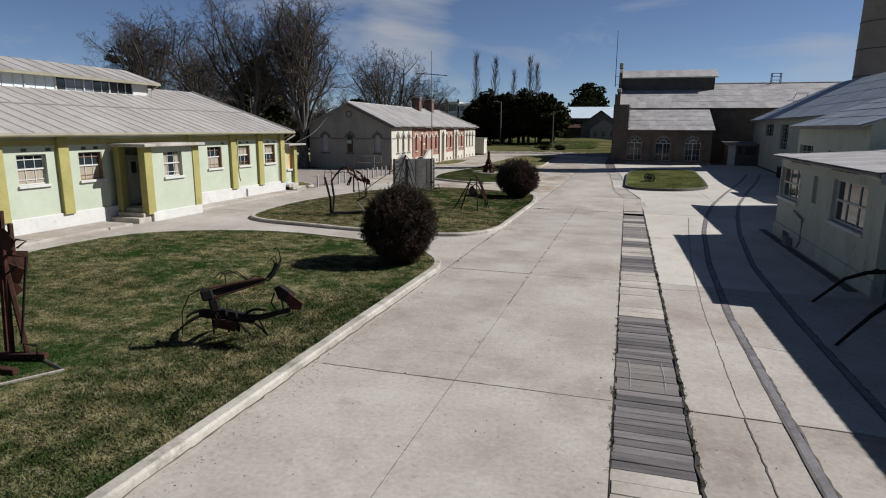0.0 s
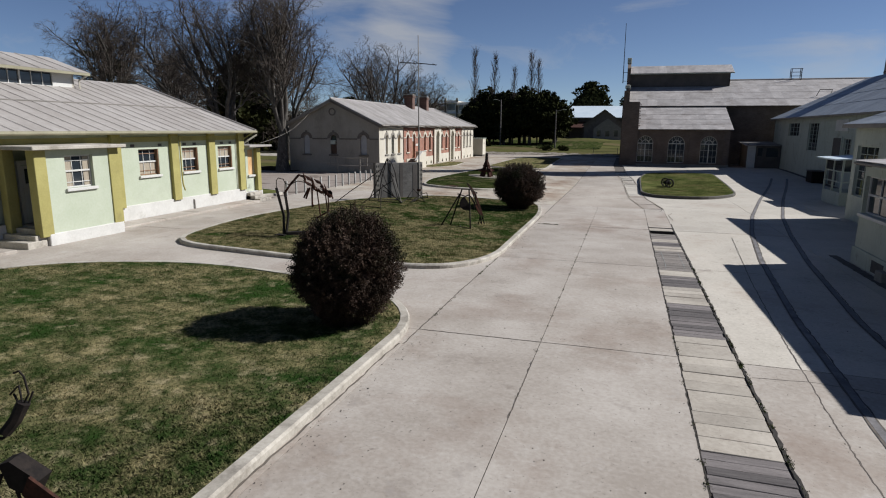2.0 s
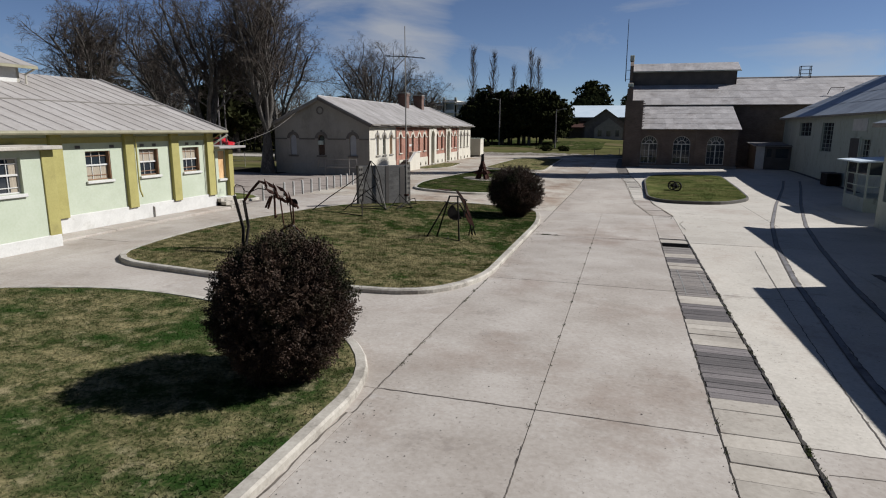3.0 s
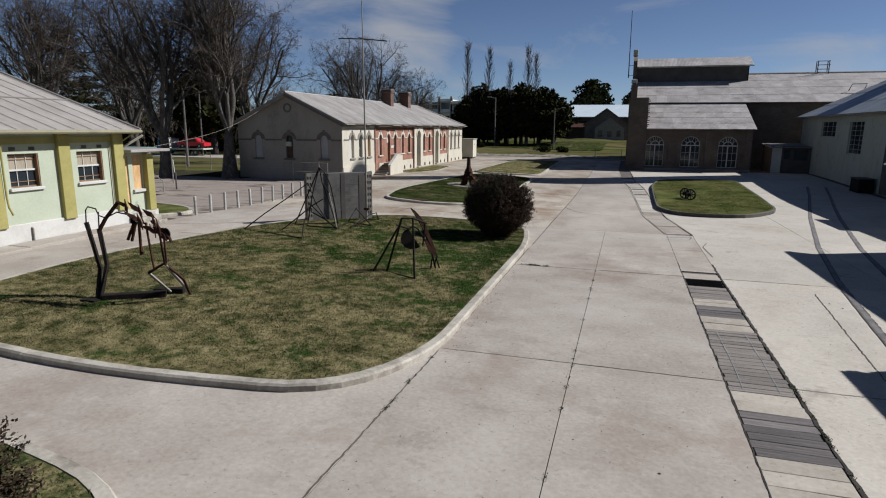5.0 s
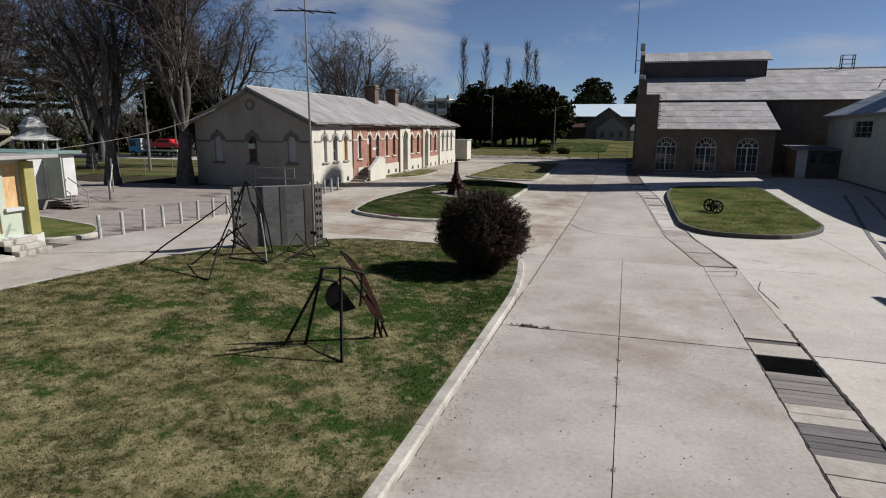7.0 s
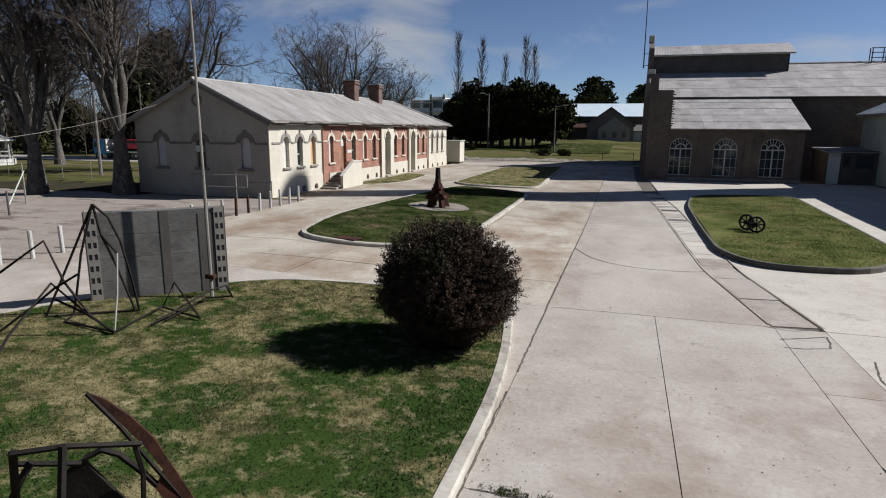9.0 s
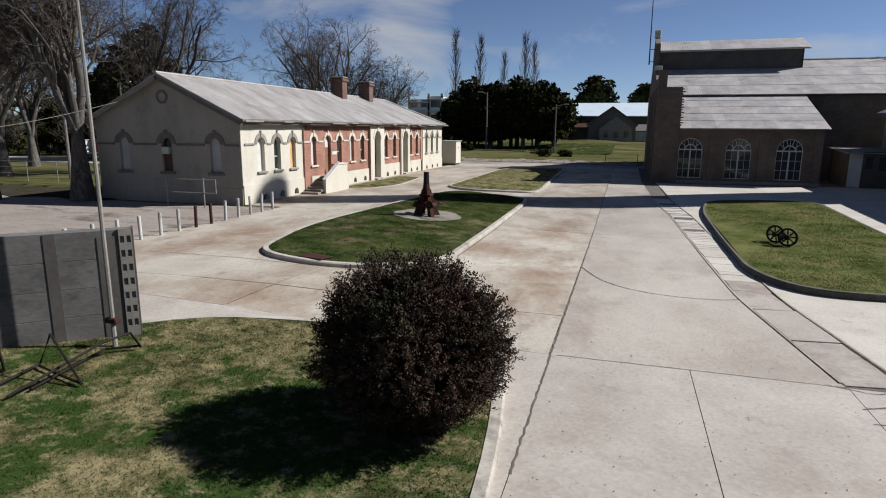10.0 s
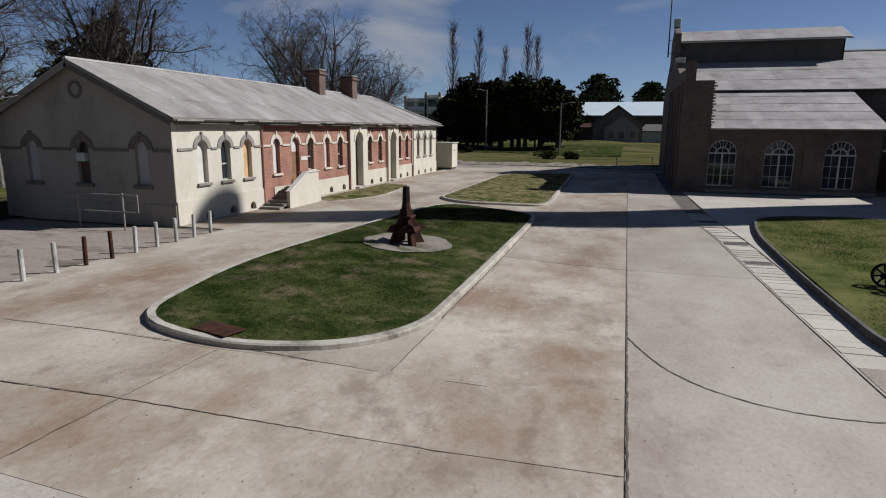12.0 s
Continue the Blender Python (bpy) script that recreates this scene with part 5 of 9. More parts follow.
# ---- dark brick factory ----
def factory():
    Fc = thing("factory", "dark brick factory hall with monitor roof and arched windows", "building")
    Y, ZB = 83.0, -0.6
    XW = -1.75
    f = NY(Y)
    wins = [(0.04, 1.84), (3.53, 5.38), (7.1, 8.95)]
    hs = [arch(a, b, 0.05, 3.2) for a, b in wins]
    part("wall", plate(rect(-0.1, 10.15, ZB, 3.95), hs, 0.4, f), M_DBRICK, Fc, "dark brick wall with three tall arched windows")
    for a, b in wins:
        fanlight_window(Fc, f, a, b, 0.05, 3.2, 0.14)
        c, r = (a + b) / 2, (b - a) / 2
        part("hood", ring_arch(c, 3.2 - r, r + 0.02, r + 0.24, pose(0, Y - 0.03, 0), 0.05), M_DBRICK, Fc)
    for a in (2.6, 6.15, 9.9):
        part("pilaster", cube(a - 0.3, a + 0.3, Y - 0.1, Y + 0.05, ZB, 3.75), M_DBRICK, Fc)
    part("plinth", cube(-1.6, 10.3, Y - 0.12, Y + 0.02, ZB, -0.12, 0.02), M_STONE, Fc)
    part("wall", cube(9.75, 10.15, Y + 0.4, 91.0, ZB, 3.95), M_DBRICKS, Fc)
    # front parapet pier and west wall with raking parapet
    part("parapet", cube(XW, 0.0, Y - 0.15, Y + 0.35, ZB, 7.15), M_DBRICK, Fc, "dark brick parapet pier")
    part("parapet", cube(XW - 0.1, XW + 0.55, Y - 0.2, Y + 0.8, ZB, 8.45), M_DBRICK, Fc)
    prof = [(-83.2, ZB), (-83.2, 8.0), (-90.0, 8.2), (-92.9, 8.9), (-93.0, 9.35), (-94.2, 9.35), (-98.0, 10.4), (-98.0, 12.4), (-98.6, 12.4), (-101.0, 13.4), (-103.4, 12.4), (-104.0, 12.4), (-104.0, 10.4), (-111.0, 7.4), (-111.0, ZB)]
    part("wall", plate(prof, [], 0.45, NX(XW)), M_DBRICKS, Fc, "tall dark brick end wall with stepped parapet")
    for y in (84.6, 87.6, 90.6, 94.0, 97.5):
        part("buttress", cube(XW - 0.22, XW + 0.02, y - 0.35, y + 0.35, ZB, 7.2, 0.02), M_DBRICKS, Fc)
    part("parapet_cap", cube(XW - 0.12, XW + 0.55, 93.0, 94.2, 9.35, 9.75, 0.03), M_WOFF, Fc, "pale rendered parapet cap")
    part("pinnacle", cube(XW - 0.1, XW + 0.5, 100.6, 101.4, 13.3, 14.1, 0.05), M_WOFF, Fc, "pale rendered pinnacle")
    # roofs
    lo = (0.0, 82.45, 3.95)
    roof = part("roof", slope(lo, (10.45, 0, 0), (0, 8.6, 3.0)), M_IRON, Fc, "corrugated iron lean-to roof")
    sheet_roof(roof, lo, (10.45, 0, 0), (0, 8.6, 3.0), 12, 5, M_IRON, ribs=7, amp=0.002)
    mo = (XW + 0.45, 90.4, 6.92)
    mu, mv = (40.0, 0, 0), (0, 10.6, 3.82)
    part("main_roof", slope(mo, mu, mv), M_IRON, roof)
    sheet_roof(roof, mo, mu, mv, 34, 4, M_IRON, ribs=7, amp=0.002)
    part("main_roof", slope((XW + 0.45, 111.6, 6.92), mu, (0, -10.6, 3.82)), M_IRON, roof)
    part("ridge_cap", bmesh_tube([(10.0, 101.0, 10.8), (38.0, 101.0, 10.8)], 0.12), M_IRON, roof)
    part("wall", plate(rect(10.2, 38.5, ZB, 6.85), [], 0.4, NY(91.0)), M_DBRICK, Fc, "dark brick hall wall in shade")
    part("wall", cube(38.1, 38.5, 91.0, 111.0, ZB, 7.0), M_DBRICKS, Fc)
    part("wall", cube(XW, 38.5, 110.8, 111.2, ZB, 6.9), M_DBRICK, Fc)
    # monitor
    part("monitor_wall", cube(XW + 0.45, 11.75, 98.3, 98.45, 9.0, 11.75), M_DARKW, roof, "dark clad monitor wall")
    part("monitor_wall", plate([(98.3, 9.0), (103.7, 9.0), (103.7, 11.75), (101.0, 12.75), (98.3, 11.75)], [], 0.12, PX(11.75)), M_DARKW, roof)
    part("monitor_roof", slope((XW + 0.45, 97.9, 11.62), (13.45, 0, 0), (0, 3.1, 1.22)), M_IRON, roof)
    part("monitor_roof", slope((XW + 0.45, 104.1, 11.62), (13.45, 0, 0), (0, -3.1, 1.22)), M_IRON, roof)
    sheet_roof(roof, (XW + 0.45, 97.9, 11.64), (13.45, 0, 0), (0, 3.1, 1.22), 14, 1, M_IRON, ribs=6)
    part("monitor_gutter", bmesh_tube([(XW + 0.45, 97.86, 11.56), (12.2, 97.86, 11.56)], 0.07), M_WOFF, roof)
    # roof ladder frame and small cage
    cage = part("roof_cage", bmesh_tube([(19.7, 100.7, 10.6), (19.7, 100.7, 12.2)], 0.05), M_BLACK, roof, "small black steel frame on the ridge")
    for x, y in ((20.9, 100.7), (19.7, 101.4), (20.9, 101.4)):
        part("cage_post", bmesh_tube([(x, y, 10.6), (x, y, 12.2)], 0.05), M_BLACK, cage)
    for z in (11.2, 11.7, 12.15):
        part("cage_rail", bmesh_tube([(19.6, 100.7, z), (21.0, 100.7, z)], 0.04), M_BLACK, cage)
    part("skylight_hatch", bmesh_tube([(21.2, 93.6, 8.2), (21.5, 93.6, 8.95), (22.9, 93.6, 8.95), (22.7, 93.6, 8.3)], 0.05), M_BLACK, roof)
    for z in (10.7, 11.9):
        bar("mast_bracket", [(XW + 0.1, 98.6, z), (XW - 0.6, 98.6, z)], 0.03, M_BLACK, Fc)
    for i in range(15):
        z = 4.15 + 0.2 * i
        part("brick", cube(0.003, 0.06 + 0.11 * random.random() + 0.08 * (i % 2), Y - 0.1, Y + 0.3, z, z + 0.085), M_DBRICK, Fc)
    bar("flagpole", [(XW - 0.55, 98.6, 10.4), (XW - 0.6, 98.6, 18.6)], 0.07, M_BLACK, Fc, r1=0.035)
    return Fc


def bmesh_tube(pts, r, sides=6, r1=None):
    bm = bmesh.new()
    tube(bm, pts, r, sides, r1)
    return bm


factory()


# ---- right-hand buildings ----
def near_shed():
    S = thing("flat_roofed_shed", "weathered white rendered shed with flat corrugated roof", "building")
    X, Y0, Y1 = 6.4, 17.8, 28.85
    m = NX(X)
    holes = [rect(-28.7, -25.8, 1.28, 2.5), rect(-24.05, -23.5, 1.5, 2.45), rect(-21.9, -19.0, 1.2, 2.5)]
    part("wall", plate(rect(-Y1, -Y0, -0.6, 2.92), holes, 0.25, m), M_SHED, S)
    part("plinth", cube(X - 0.06, X + 0.02, Y0 - 0.06, Y1 + 0.06, -0.6, 0.15, 0.015), M_SHED, S, "stained rendered plinth")
    part("wall", cube(X + 0.25, 13.0, Y0 + 0.003, Y0 + 0.25, -0.6, 2.9), M_TEAL, S, "blue-green painted end wall")
    part("wall", cube(X + 0.25, 13.0, Y1 - 0.25, Y1 - 0.003, -0.6, 2.9), M_SHED, S)
    part("wall", cube(13.0, 13.2, Y0, Y1, -0.6, 3.2), M_SHED, S)
    sash_window(S, m, -28.7, -25.8, 1.28, 2.5, 0.12, M_WHITE, cols=3, rows=2, sill=True)
    sash_window(S, m, -24.05, -23.5, 1.5, 2.45, 0.12, M_WHITE, cols=1, rows=1, sill=False)
    sash_window(S, m, -21.9, -19.0, 1.2, 2.5, 0.12, M_WHITE, cols=3, rows=2, sill=True)
    o = (X - 0.3, Y0 - 0.35, 2.95)
    roof = part("roof", slope(o, (0, Y1 - Y0 + 0.3, 0), (7.3, 0, 0.47), 0.05), M_IRON, S, "low corrugated skillion roof")
    sheet_roof(roof, o, (0, Y1 - Y0 + 0.3, 0), (7.3, 0, 0.47), 14, 2, M_IRON, ribs=6)
    # added dark strip paints the shaded gap where the fascia is missing
    part("fascia", cube(X - 0.31, X - 0.26, Y0 - 0.35, Y1 - 0.06, 2.83, 2.945), M_DARKW, S, "dark strip in place of the shaded rafter gap under the roof")
    for i in range(17):
        y = Y0 - 0.2 + 0.62 * i
        part("rafter_tail", cube(X - 0.25, X + 0.1, y - 0.03, y + 0.03, 2.8, 2.93), M_TIMD if i % 3 else M_WOFF, S)
    for a, l_ in ((-0.3, 1.3), (3.4, 2.2), (8.2, 1.4)):
        part("fascia_scrap", cube(X - 0.328, X - 0.312, Y0 + a, Y0 + a + l_, 2.8, 2.95), M_WOFF, S, "peeling white fascia scrap")
    bm = bmesh.new()
    tube(bm, [(X - 0.35, Y0 - 0.35, 2.9), (X - 0.35, Y1 - 0.06, 2.9)], 0.045, 6)
    part("gutter", bm, M_STONE, S)
    part("verge", poly_slab([(X - 0.3, Y0 - 0.4, 2.93), (X + 7.0, Y0 - 0.4, 3.43), (X + 7.0, Y0 - 0.36, 3.43), (X - 0.3, Y0 - 0.36, 2.93)], 0.24), M_IRON, S)
    bar("pipe", [(X - 0.05, 25.9, 0.95), (X - 0.08, 24.6, 0.78), (X - 0.08, 24.55, 0.0), (X - 0.08, 24.9, -0.3)], 0.04, M_STONE, S)
    # no hole is cut here; a dark plate paints the shade inside it
    part("vent_hole", cube(X - 0.075, X - 0.06, 26.2, 27.1, -0.34, 0.02), M_DARKW, S, "dark plate painted as the shade in a broken plinth vent")
    part("meter_box", cube(X - 0.3, X - 0.08, 25.6, 26.1, -0.42, -0.08, 0.02), M_STONE, S)
    return S


near_shed()


def side_hall(name, label, x, y0, y1, ze, xr, zr, x1, windows, mat_roof, nu, panes=None):
    """A rendered hall along the yard: wall to the yard, hipped or plain sheet roof rising away."""
    S = thing(name, label, "building")
    m = NX(x)
    part("wall", plate(rect(-y1, -y0, -0.8, ze), [rect(-b, -a, c, d) for a, b, c, d in windows], 0.3, m), M_SHED, S)
    part("wall", plate([(x + 0.3, -0.8), (x1 - 0.3, -0.8), (x1 - 0.3, ze), (xr, zr - 0.1), (x + 0.3, ze)], [], 0.3, pose(0, y0 + 0.003, 0)), M_SHED, S)
    part("wall", plate([(x + 0.3, -0.8), (x1 - 0.3, -0.8), (x1 - 0.3, ze), (xr, zr - 0.1), (x + 0.3, ze)], [], 0.3, pose(0, y1 - 0.303, 0)), M_SHED, S)
    part("wall", cube(x1 - 0.3, x1, y0, y1, -0.8, ze), M_SHED, S)
    for a, b, c, d in windows:
        sash_window(S, m, -b, -a, c, d, 0.12, M_WOFF, cols=3, rows=max(2, round((d - c) / 0.4)), sill=False, rail=False)
    k = (zr - ze) / (xr - x)
    o = (x - 0.5, y0 - 0.3, ze - 0.5 * k)
    u, v = (0, y1 - y0 + 0.7, 0), (xr - x + 0.5, 0, zr - ze + 0.5 * k)
    roof = part("roof", slope(o, u, v), mat_roof, S, "blue-grey corrugated iron roof")
    sheet_roof(roof, o, u, v, nu, 4, mat_roof, ribs=6)
    part("roof_slope", slope((x1 + 0.5, y0 - 0.3, ze - 0.5 * k), u, (xr - x1 - 0.5, 0, zr - ze + 0.5 * k)), mat_roof, roof)
    part("fascia", cube(x - 0.54, x - 0.49, y0 - 0.3, y1 + 0.4, ze - 0.5 * k - 0.16, ze - 0.5 * k + 0.02), M_STONE, S)
    return S


side_hall("long_white_hall", "long white rendered hall with tall multi-pane windows", 15.9, 46.0, 88.6, 5.5, 25.0, 9.9, 25.3,
          [(77.5, 81.8, 3.32, 4.72), (70.7, 74.0, 2.0, 4.65), (61.6, 63.4, 1.6, 3.3)], M_IRONB, 34)
H_ = bpy.data.objects["long_white_hall"]
part("boarding", cube(15.84, 15.92, 62.6, 65.7, 3.9, 4.85, 0.01), M_WHITE, H_, "pale boarded window")
part("door", cube(15.82, 15.92, 63.7, 65.8, -0.6, 3.35, 0.01), M_DARKW, H_, "dark tall doorway")
part("door_frame", plate(rect(-65.9, -63.6, -0.6, 3.45), [rect(-65.78, -63.72, -0.6, 3.33)], 0.1, NX(15.8)), M_WOFF, H_)
B_ = thing("waste_bin", "dark square waste bin against the white hall", "bin", at=pose(15.2, 67.3, gz(15.2, 67.3)))
part("body", cube(-0.5, 0.5, -0.9, 0.9, 0, 1.0, 0.04), M_BLACK, B_)
part("lid", cube(-0.55, 0.55, -0.95, 0.95, 1.0, 1.08, 0.03), M_DARKW, B_)
side_hall("corner_white_hall", "white rendered hall with a wide glazed window", 10.05, 30.5, 41.95, 4.4, 14.7, 6.0, 19.2,
          [(38.7, 41.4, 0.7, 3.2), (32.0, 36.0, 1.6, 3.0)], M_IRONB, 12)
side_hall("yard_store", "plain white rendered store beside the yard", 7.26, -14.0, 17.24, 3.0, 11.1, 4.4, 14.9, [], M_IRONB, 20)


def glazed_porch():
    P = thing("glazed_porch", "white glazed porch with flat roof against a hall", "porch")
    x0, x1, y0, y1, zb = 11.6, 15.85, 48.4, 51.8, -0.7
    part("dado", cube(x0, x1, y0, y1, zb, 0.15, 0.01), M_SHED, P)
    for x, y in ((x0, y0), (x0, y1 - 0.1), (x0, (y0 + y1) / 2 - 0.05), (x1 - 0.1, y0), ((x0 + x1) / 2, y0), ((x0 + x1) / 2, y1 - 0.1)):
        part("post", cube(x, x + 0.1, y, y + 0.1, 0.15, 2.2), M_WOFF, P)
    for z in (0.75, 1.4):
        part("rail", cube(x0 + 0.02, x0 + 0.08, y0 + 0.1, y1 - 0.1, z, z + 0.06), M_WOFF, P)
        part("rail", cube(x0 + 0.1, x1 - 0.1, y0 + 0.02, y0 + 0.08, z, z + 0.06), M_WOFF, P)
    part("pane", cube(x0 + 0.045, x0 + 0.055, y0 + 0.1, y1 - 0.1, 1.46, 2.2), M_GLASS, P)
    part("pane", cube(x0 + 0.1, x1 - 0.1, y0 + 0.045, y0 + 0.055, 1.46, 2.2), M_GLASS, P)
    part("roof", slope((x0 - 0.5, y0 - 0.3, 2.22), (0, y1 - y0 + 0.6, 0), (x1 - x0 + 0.48, 0, 0.3), 0.08), M_PALEROOF, P, "thin pale metal roof")


glazed_porch()


def lean_hut():
    P = thing("timber_hut", "low dark timber hut with a white door and iron roof", "hut")
    x0, x1, y0, y1 = 12.35, 15.88, 84.0, 88.4
    part("wall", plate(rect(x0 + 0.9, x1, -0.7, 2.3), [rect(x0 + 1.1, x0 + 1.6, 1.0, 1.9), rect(x0 + 2.0, x1 - 0.3, 0.9, 1.9)], 0.12, NY(y0)), M_DARKW, P)
    part("wall", cube(x0, x0 + 0.12, y0, y1, -0.7, 2.3), M_DARKW, P)
    part("wall", cube(x0, x1, y1 - 0.12, y1, -0.7, 2.3), M_DARKW, P)
    part("door", cube(x0 + 0.0, x0 + 0.88, y0 - 0.02, y0 + 0.05, -0.55, 2.15, 0.01), M_WHITE, P, "plain white door")
    part("pane", cube(x0 + 1.05, x1 - 0.2, y0 + 0.05, y0 + 0.06, 0.85, 1.95), M_GLASS, P)
    part("roof", slope((x0 - 0.3, y0 - 0.5, 2.2), (x1 - x0 + 0.28, 0, 0), (0, 5.4, 0.35)), M_IRONC, P)


lean_hut()


def stack():
    S = thing("chimney_stack", "tall tan concrete chimney stack with dark bands", "chimney")
    bm = bmesh.new()
    prof = ((-0.5, 3.15), (10.0, 2.9), (20.0, 2.8), (27.0, 2.5), (34.0, 2.05), (44.9, 1.7))
    def wide(z):
        return float(np.interp(z, [p[0] for p in prof], [p[1] for p in prof]))
    rings = [[bm.verts.new((28.3 + wide(z) * math.cos(k * math.pi / 20), 85.1 + wide(z) * math.sin(k * math.pi / 20), z)) for k in range(40)] for z in [-0.5 + 45.4 * i / 24 for i in range(25)]]
    for lo, hi in zip(rings, rings[1:]):
        for k in range(40):
            bm.faces.new((lo[k], lo[(k + 1) % 40], hi[(k + 1) % 40], hi[k]))
    bm.faces.new(rings[-1])
    part("shaft", bm, M_CONCST, S, smooth=True)
    for z in [10.25 + 3.05 * i for i in range(11)]:
        bm = bmesh.new()
        tube(bm, [(28.3, 85.1, z), (28.3, 85.1, z + 0.12)], wide(z) + 0.05, 40)
        part("band", bm, M_DARKW, S)
    return S


stack()


# ---- vegetation ----
def tubes_mesh(name, segs, sides, material, parent):
    """Many tapered bars (p0, p1, r0, r1) as one mesh."""
    s = np.array([[*p, *q, a, b] for p, q, a, b in segs])
    p, q, ra, rb = s[:, 0:3], s[:, 3:6], s[:, 6], s[:, 7]
    d = q - p
    d /= np.linalg.norm(d, axis=1, keepdims=True) + 1e-9
    ref = np.tile(np.array([0.31, 0.17, 0.93]), (len(s), 1))
    u = np.cross(d, ref)
    u /= np.linalg.norm(u, axis=1, keepdims=True) + 1e-9
    w = np.cross(d, u)
    ang = 2 * np.pi * np.arange(sides) / sides
    c, sn = np.cos(ang)[None, :, None], np.sin(ang)[None, :, None]
    ring = u[:, None, :] * c + w[:, None, :] * sn
    lo = p[:, None, :] + ring * ra[:, None, None]
    hi = q[:, None, :] + ring * rb[:, None, None]
    v = np.concatenate([lo, hi], axis=1).reshape(-1, 3)
    base = (np.arange(len(s)) * sides * 2)[:, None, None]
    k = np.arange(sides)
    quad = np.stack([k, (k + 1) % sides, sides + (k + 1) % sides, sides + k], axis=1)[None]
    f = (base + quad).reshape(-1, 4)
    return mesh_ob(name, v.tolist(), f.tolist(), material, parent, smooth=True)


def bare_tree(seed, height, girth, spread, limbs=6, fork=2.6, name="plane_tree", label="tall bare winter plane tree with pale mottled limbs"):
    """A bare tree: short trunk, ascending limbs that curve upwards, and four orders of side shoots ending in fine twigs."""
    rng = random.Random(seed)
    big, small = [], []
    step = (0.9, 0.75, 0.6, 0.5, 0.4, 0.32)
    wander = (0.05, 0.10, 0.15, 0.2, 0.24, 0.28)
    lift = (0.0, 0.06, 0.04, 0.015, -0.02, -0.03)
    shoots = (0, 9, 7, 5, 5, 0)

    def turn(d, angle, az):
        u = d.cross(Vector((0.31, 0.17, 0.93)))
        u.normalize()
        w = d.cross(u)
        return (d * math.cos(angle) + (u * math.cos(az) + w * math.sin(az)) * math.sin(angle)).normalized()

    def grow(p, d, length, r, level):
        n = max(2, round(length / step[level]))
        end = r * (0.5 if level < 4 else 0.55)
        pts = [(p, r)]
        for i in range(n):
            d = (d + Vector((rng.gauss(0, 1), rng.gauss(0, 1), rng.gauss(0, 1))) * wander[level] + Vector((0, 0, lift[level]))).normalized()
            q = p + d * (length / n)
            rq = r + (end - r) * (i + 1) / n
            (big if r > 0.05 else small).append((tuple(p), tuple(q), pts[-1][1], rq))
            p = q
            pts.append((p, rq))
        az = rng.uniform(0, 6.28)
        for k in range(shoots[level]):
            f = 0.22 + 0.78 * (k + rng.uniform(0, 0.9)) / shoots[level]
            j = min(n - 1, int(f * n))
            az += 2.4 + rng.uniform(-0.5, 0.5)
            a, b = Vector(pts[j][0]), Vector(pts[j + 1][0])
            dd = (b - a).normalized()
            l = length * rng.uniform(0.34, 0.58) * (1.18 - 0.5 * f) * (1.0 if level < 3 else 1.15)
            grow(a.lerp(b, f * n - j), turn(dd, rng.uniform(0.45, 0.95), az), l, max(0.0115, pts[j][1] * rng.uniform(0.36, 0.56)), level + 1)

    p = Vector((0, 0, -0.3))
    r0 = girth * 1.45
    trunk = []
    for i in range(6):
        q = Vector((0.012 * (i + 1), 0.008 * (i + 1), -0.3 + (fork + 0.3) * (i + 1) / 6))
        r1 = girth * (0.92 + 0.4 * (1 - i / 6) ** 3 - 0.012 * i * i)
        big.append((tuple(p), tuple(q), r0, r1))
        trunk.append(q)
        p, r0 = q, r1
    for i in range(limbs):
        az = 2 * math.pi * (i + rng.uniform(-0.3, 0.3)) / limbs
        ti = math.atan2(spread, (height - fork) * 0.8) * (0.12 if i == 0 else rng.uniform(0.3, 0.8 if spread < 9 else 1.05))
        d = Vector((math.cos(az) * math.sin(ti), math.sin(az) * math.sin(ti), math.cos(ti)))
        base = trunk[-1 - (i % 3 == 2)] - d * girth * 0.25
        grow(base, d, (height - fork) * rng.uniform(0.72, 0.92) * (1.0 if i == 0 else 0.95), girth * rng.uniform(0.38, 0.52), 1)
    T = thing(name, label, "tree")
    tubes_mesh("trunk", big, 8, M_BARK, T)
    tubes_mesh("crown", small, 3, M_TWIG, T)
    return T


def leaf_cloud(rng, blobs, n, size, flat=0.0):
    """Small leaf quads scattered through shells of several blobs (centre, radii)."""
    vs, fs = [], []
    tot = sum(b[1][0] * b[1][1] + b[1][2] * b[1][0] for b in blobs)
    for c, r in blobs:
        k = int(n * (r[0] * r[1] + r[2] * r[0]) / tot)
        v = rng.normal(size=(k, 3))
        v /= np.linalg.norm(v, axis=1, keepdims=True)
        rad = rng.uniform(0.55, 1.0, size=(k, 1)) ** 0.5
        lump = 1 + 0.16 * np.sin(v[:, :1] * 7 + c[0]) * np.cos(v[:, 1:2] * 6 + c[1]) + 0.1 * np.sin(v[:, 2:3] * 9 + c[2])
        pos = np.array(c) + v * rad * lump * np.array(r)
        a = rng.normal(size=(k, 3))
        a /= np.linalg.norm(a, axis=1, keepdims=True)
        b = np.cross(a, rng.normal(size=(k, 3)))
        b /= np.linalg.norm(b, axis=1, keepdims=True) + 1e-9
        s = size * rng.uniform(0.6, 1.4, size=(k, 1))
        q = np.stack([pos - a * s, pos + b * s * 0.5, pos + a * s, pos - b * s * 0.5], axis=1).reshape(-1, 3)
        o = len(vs)
        vs += q.tolist()
        fs += (o + np.arange(k * 4).reshape(-1, 4)).tolist()
    return vs, fs


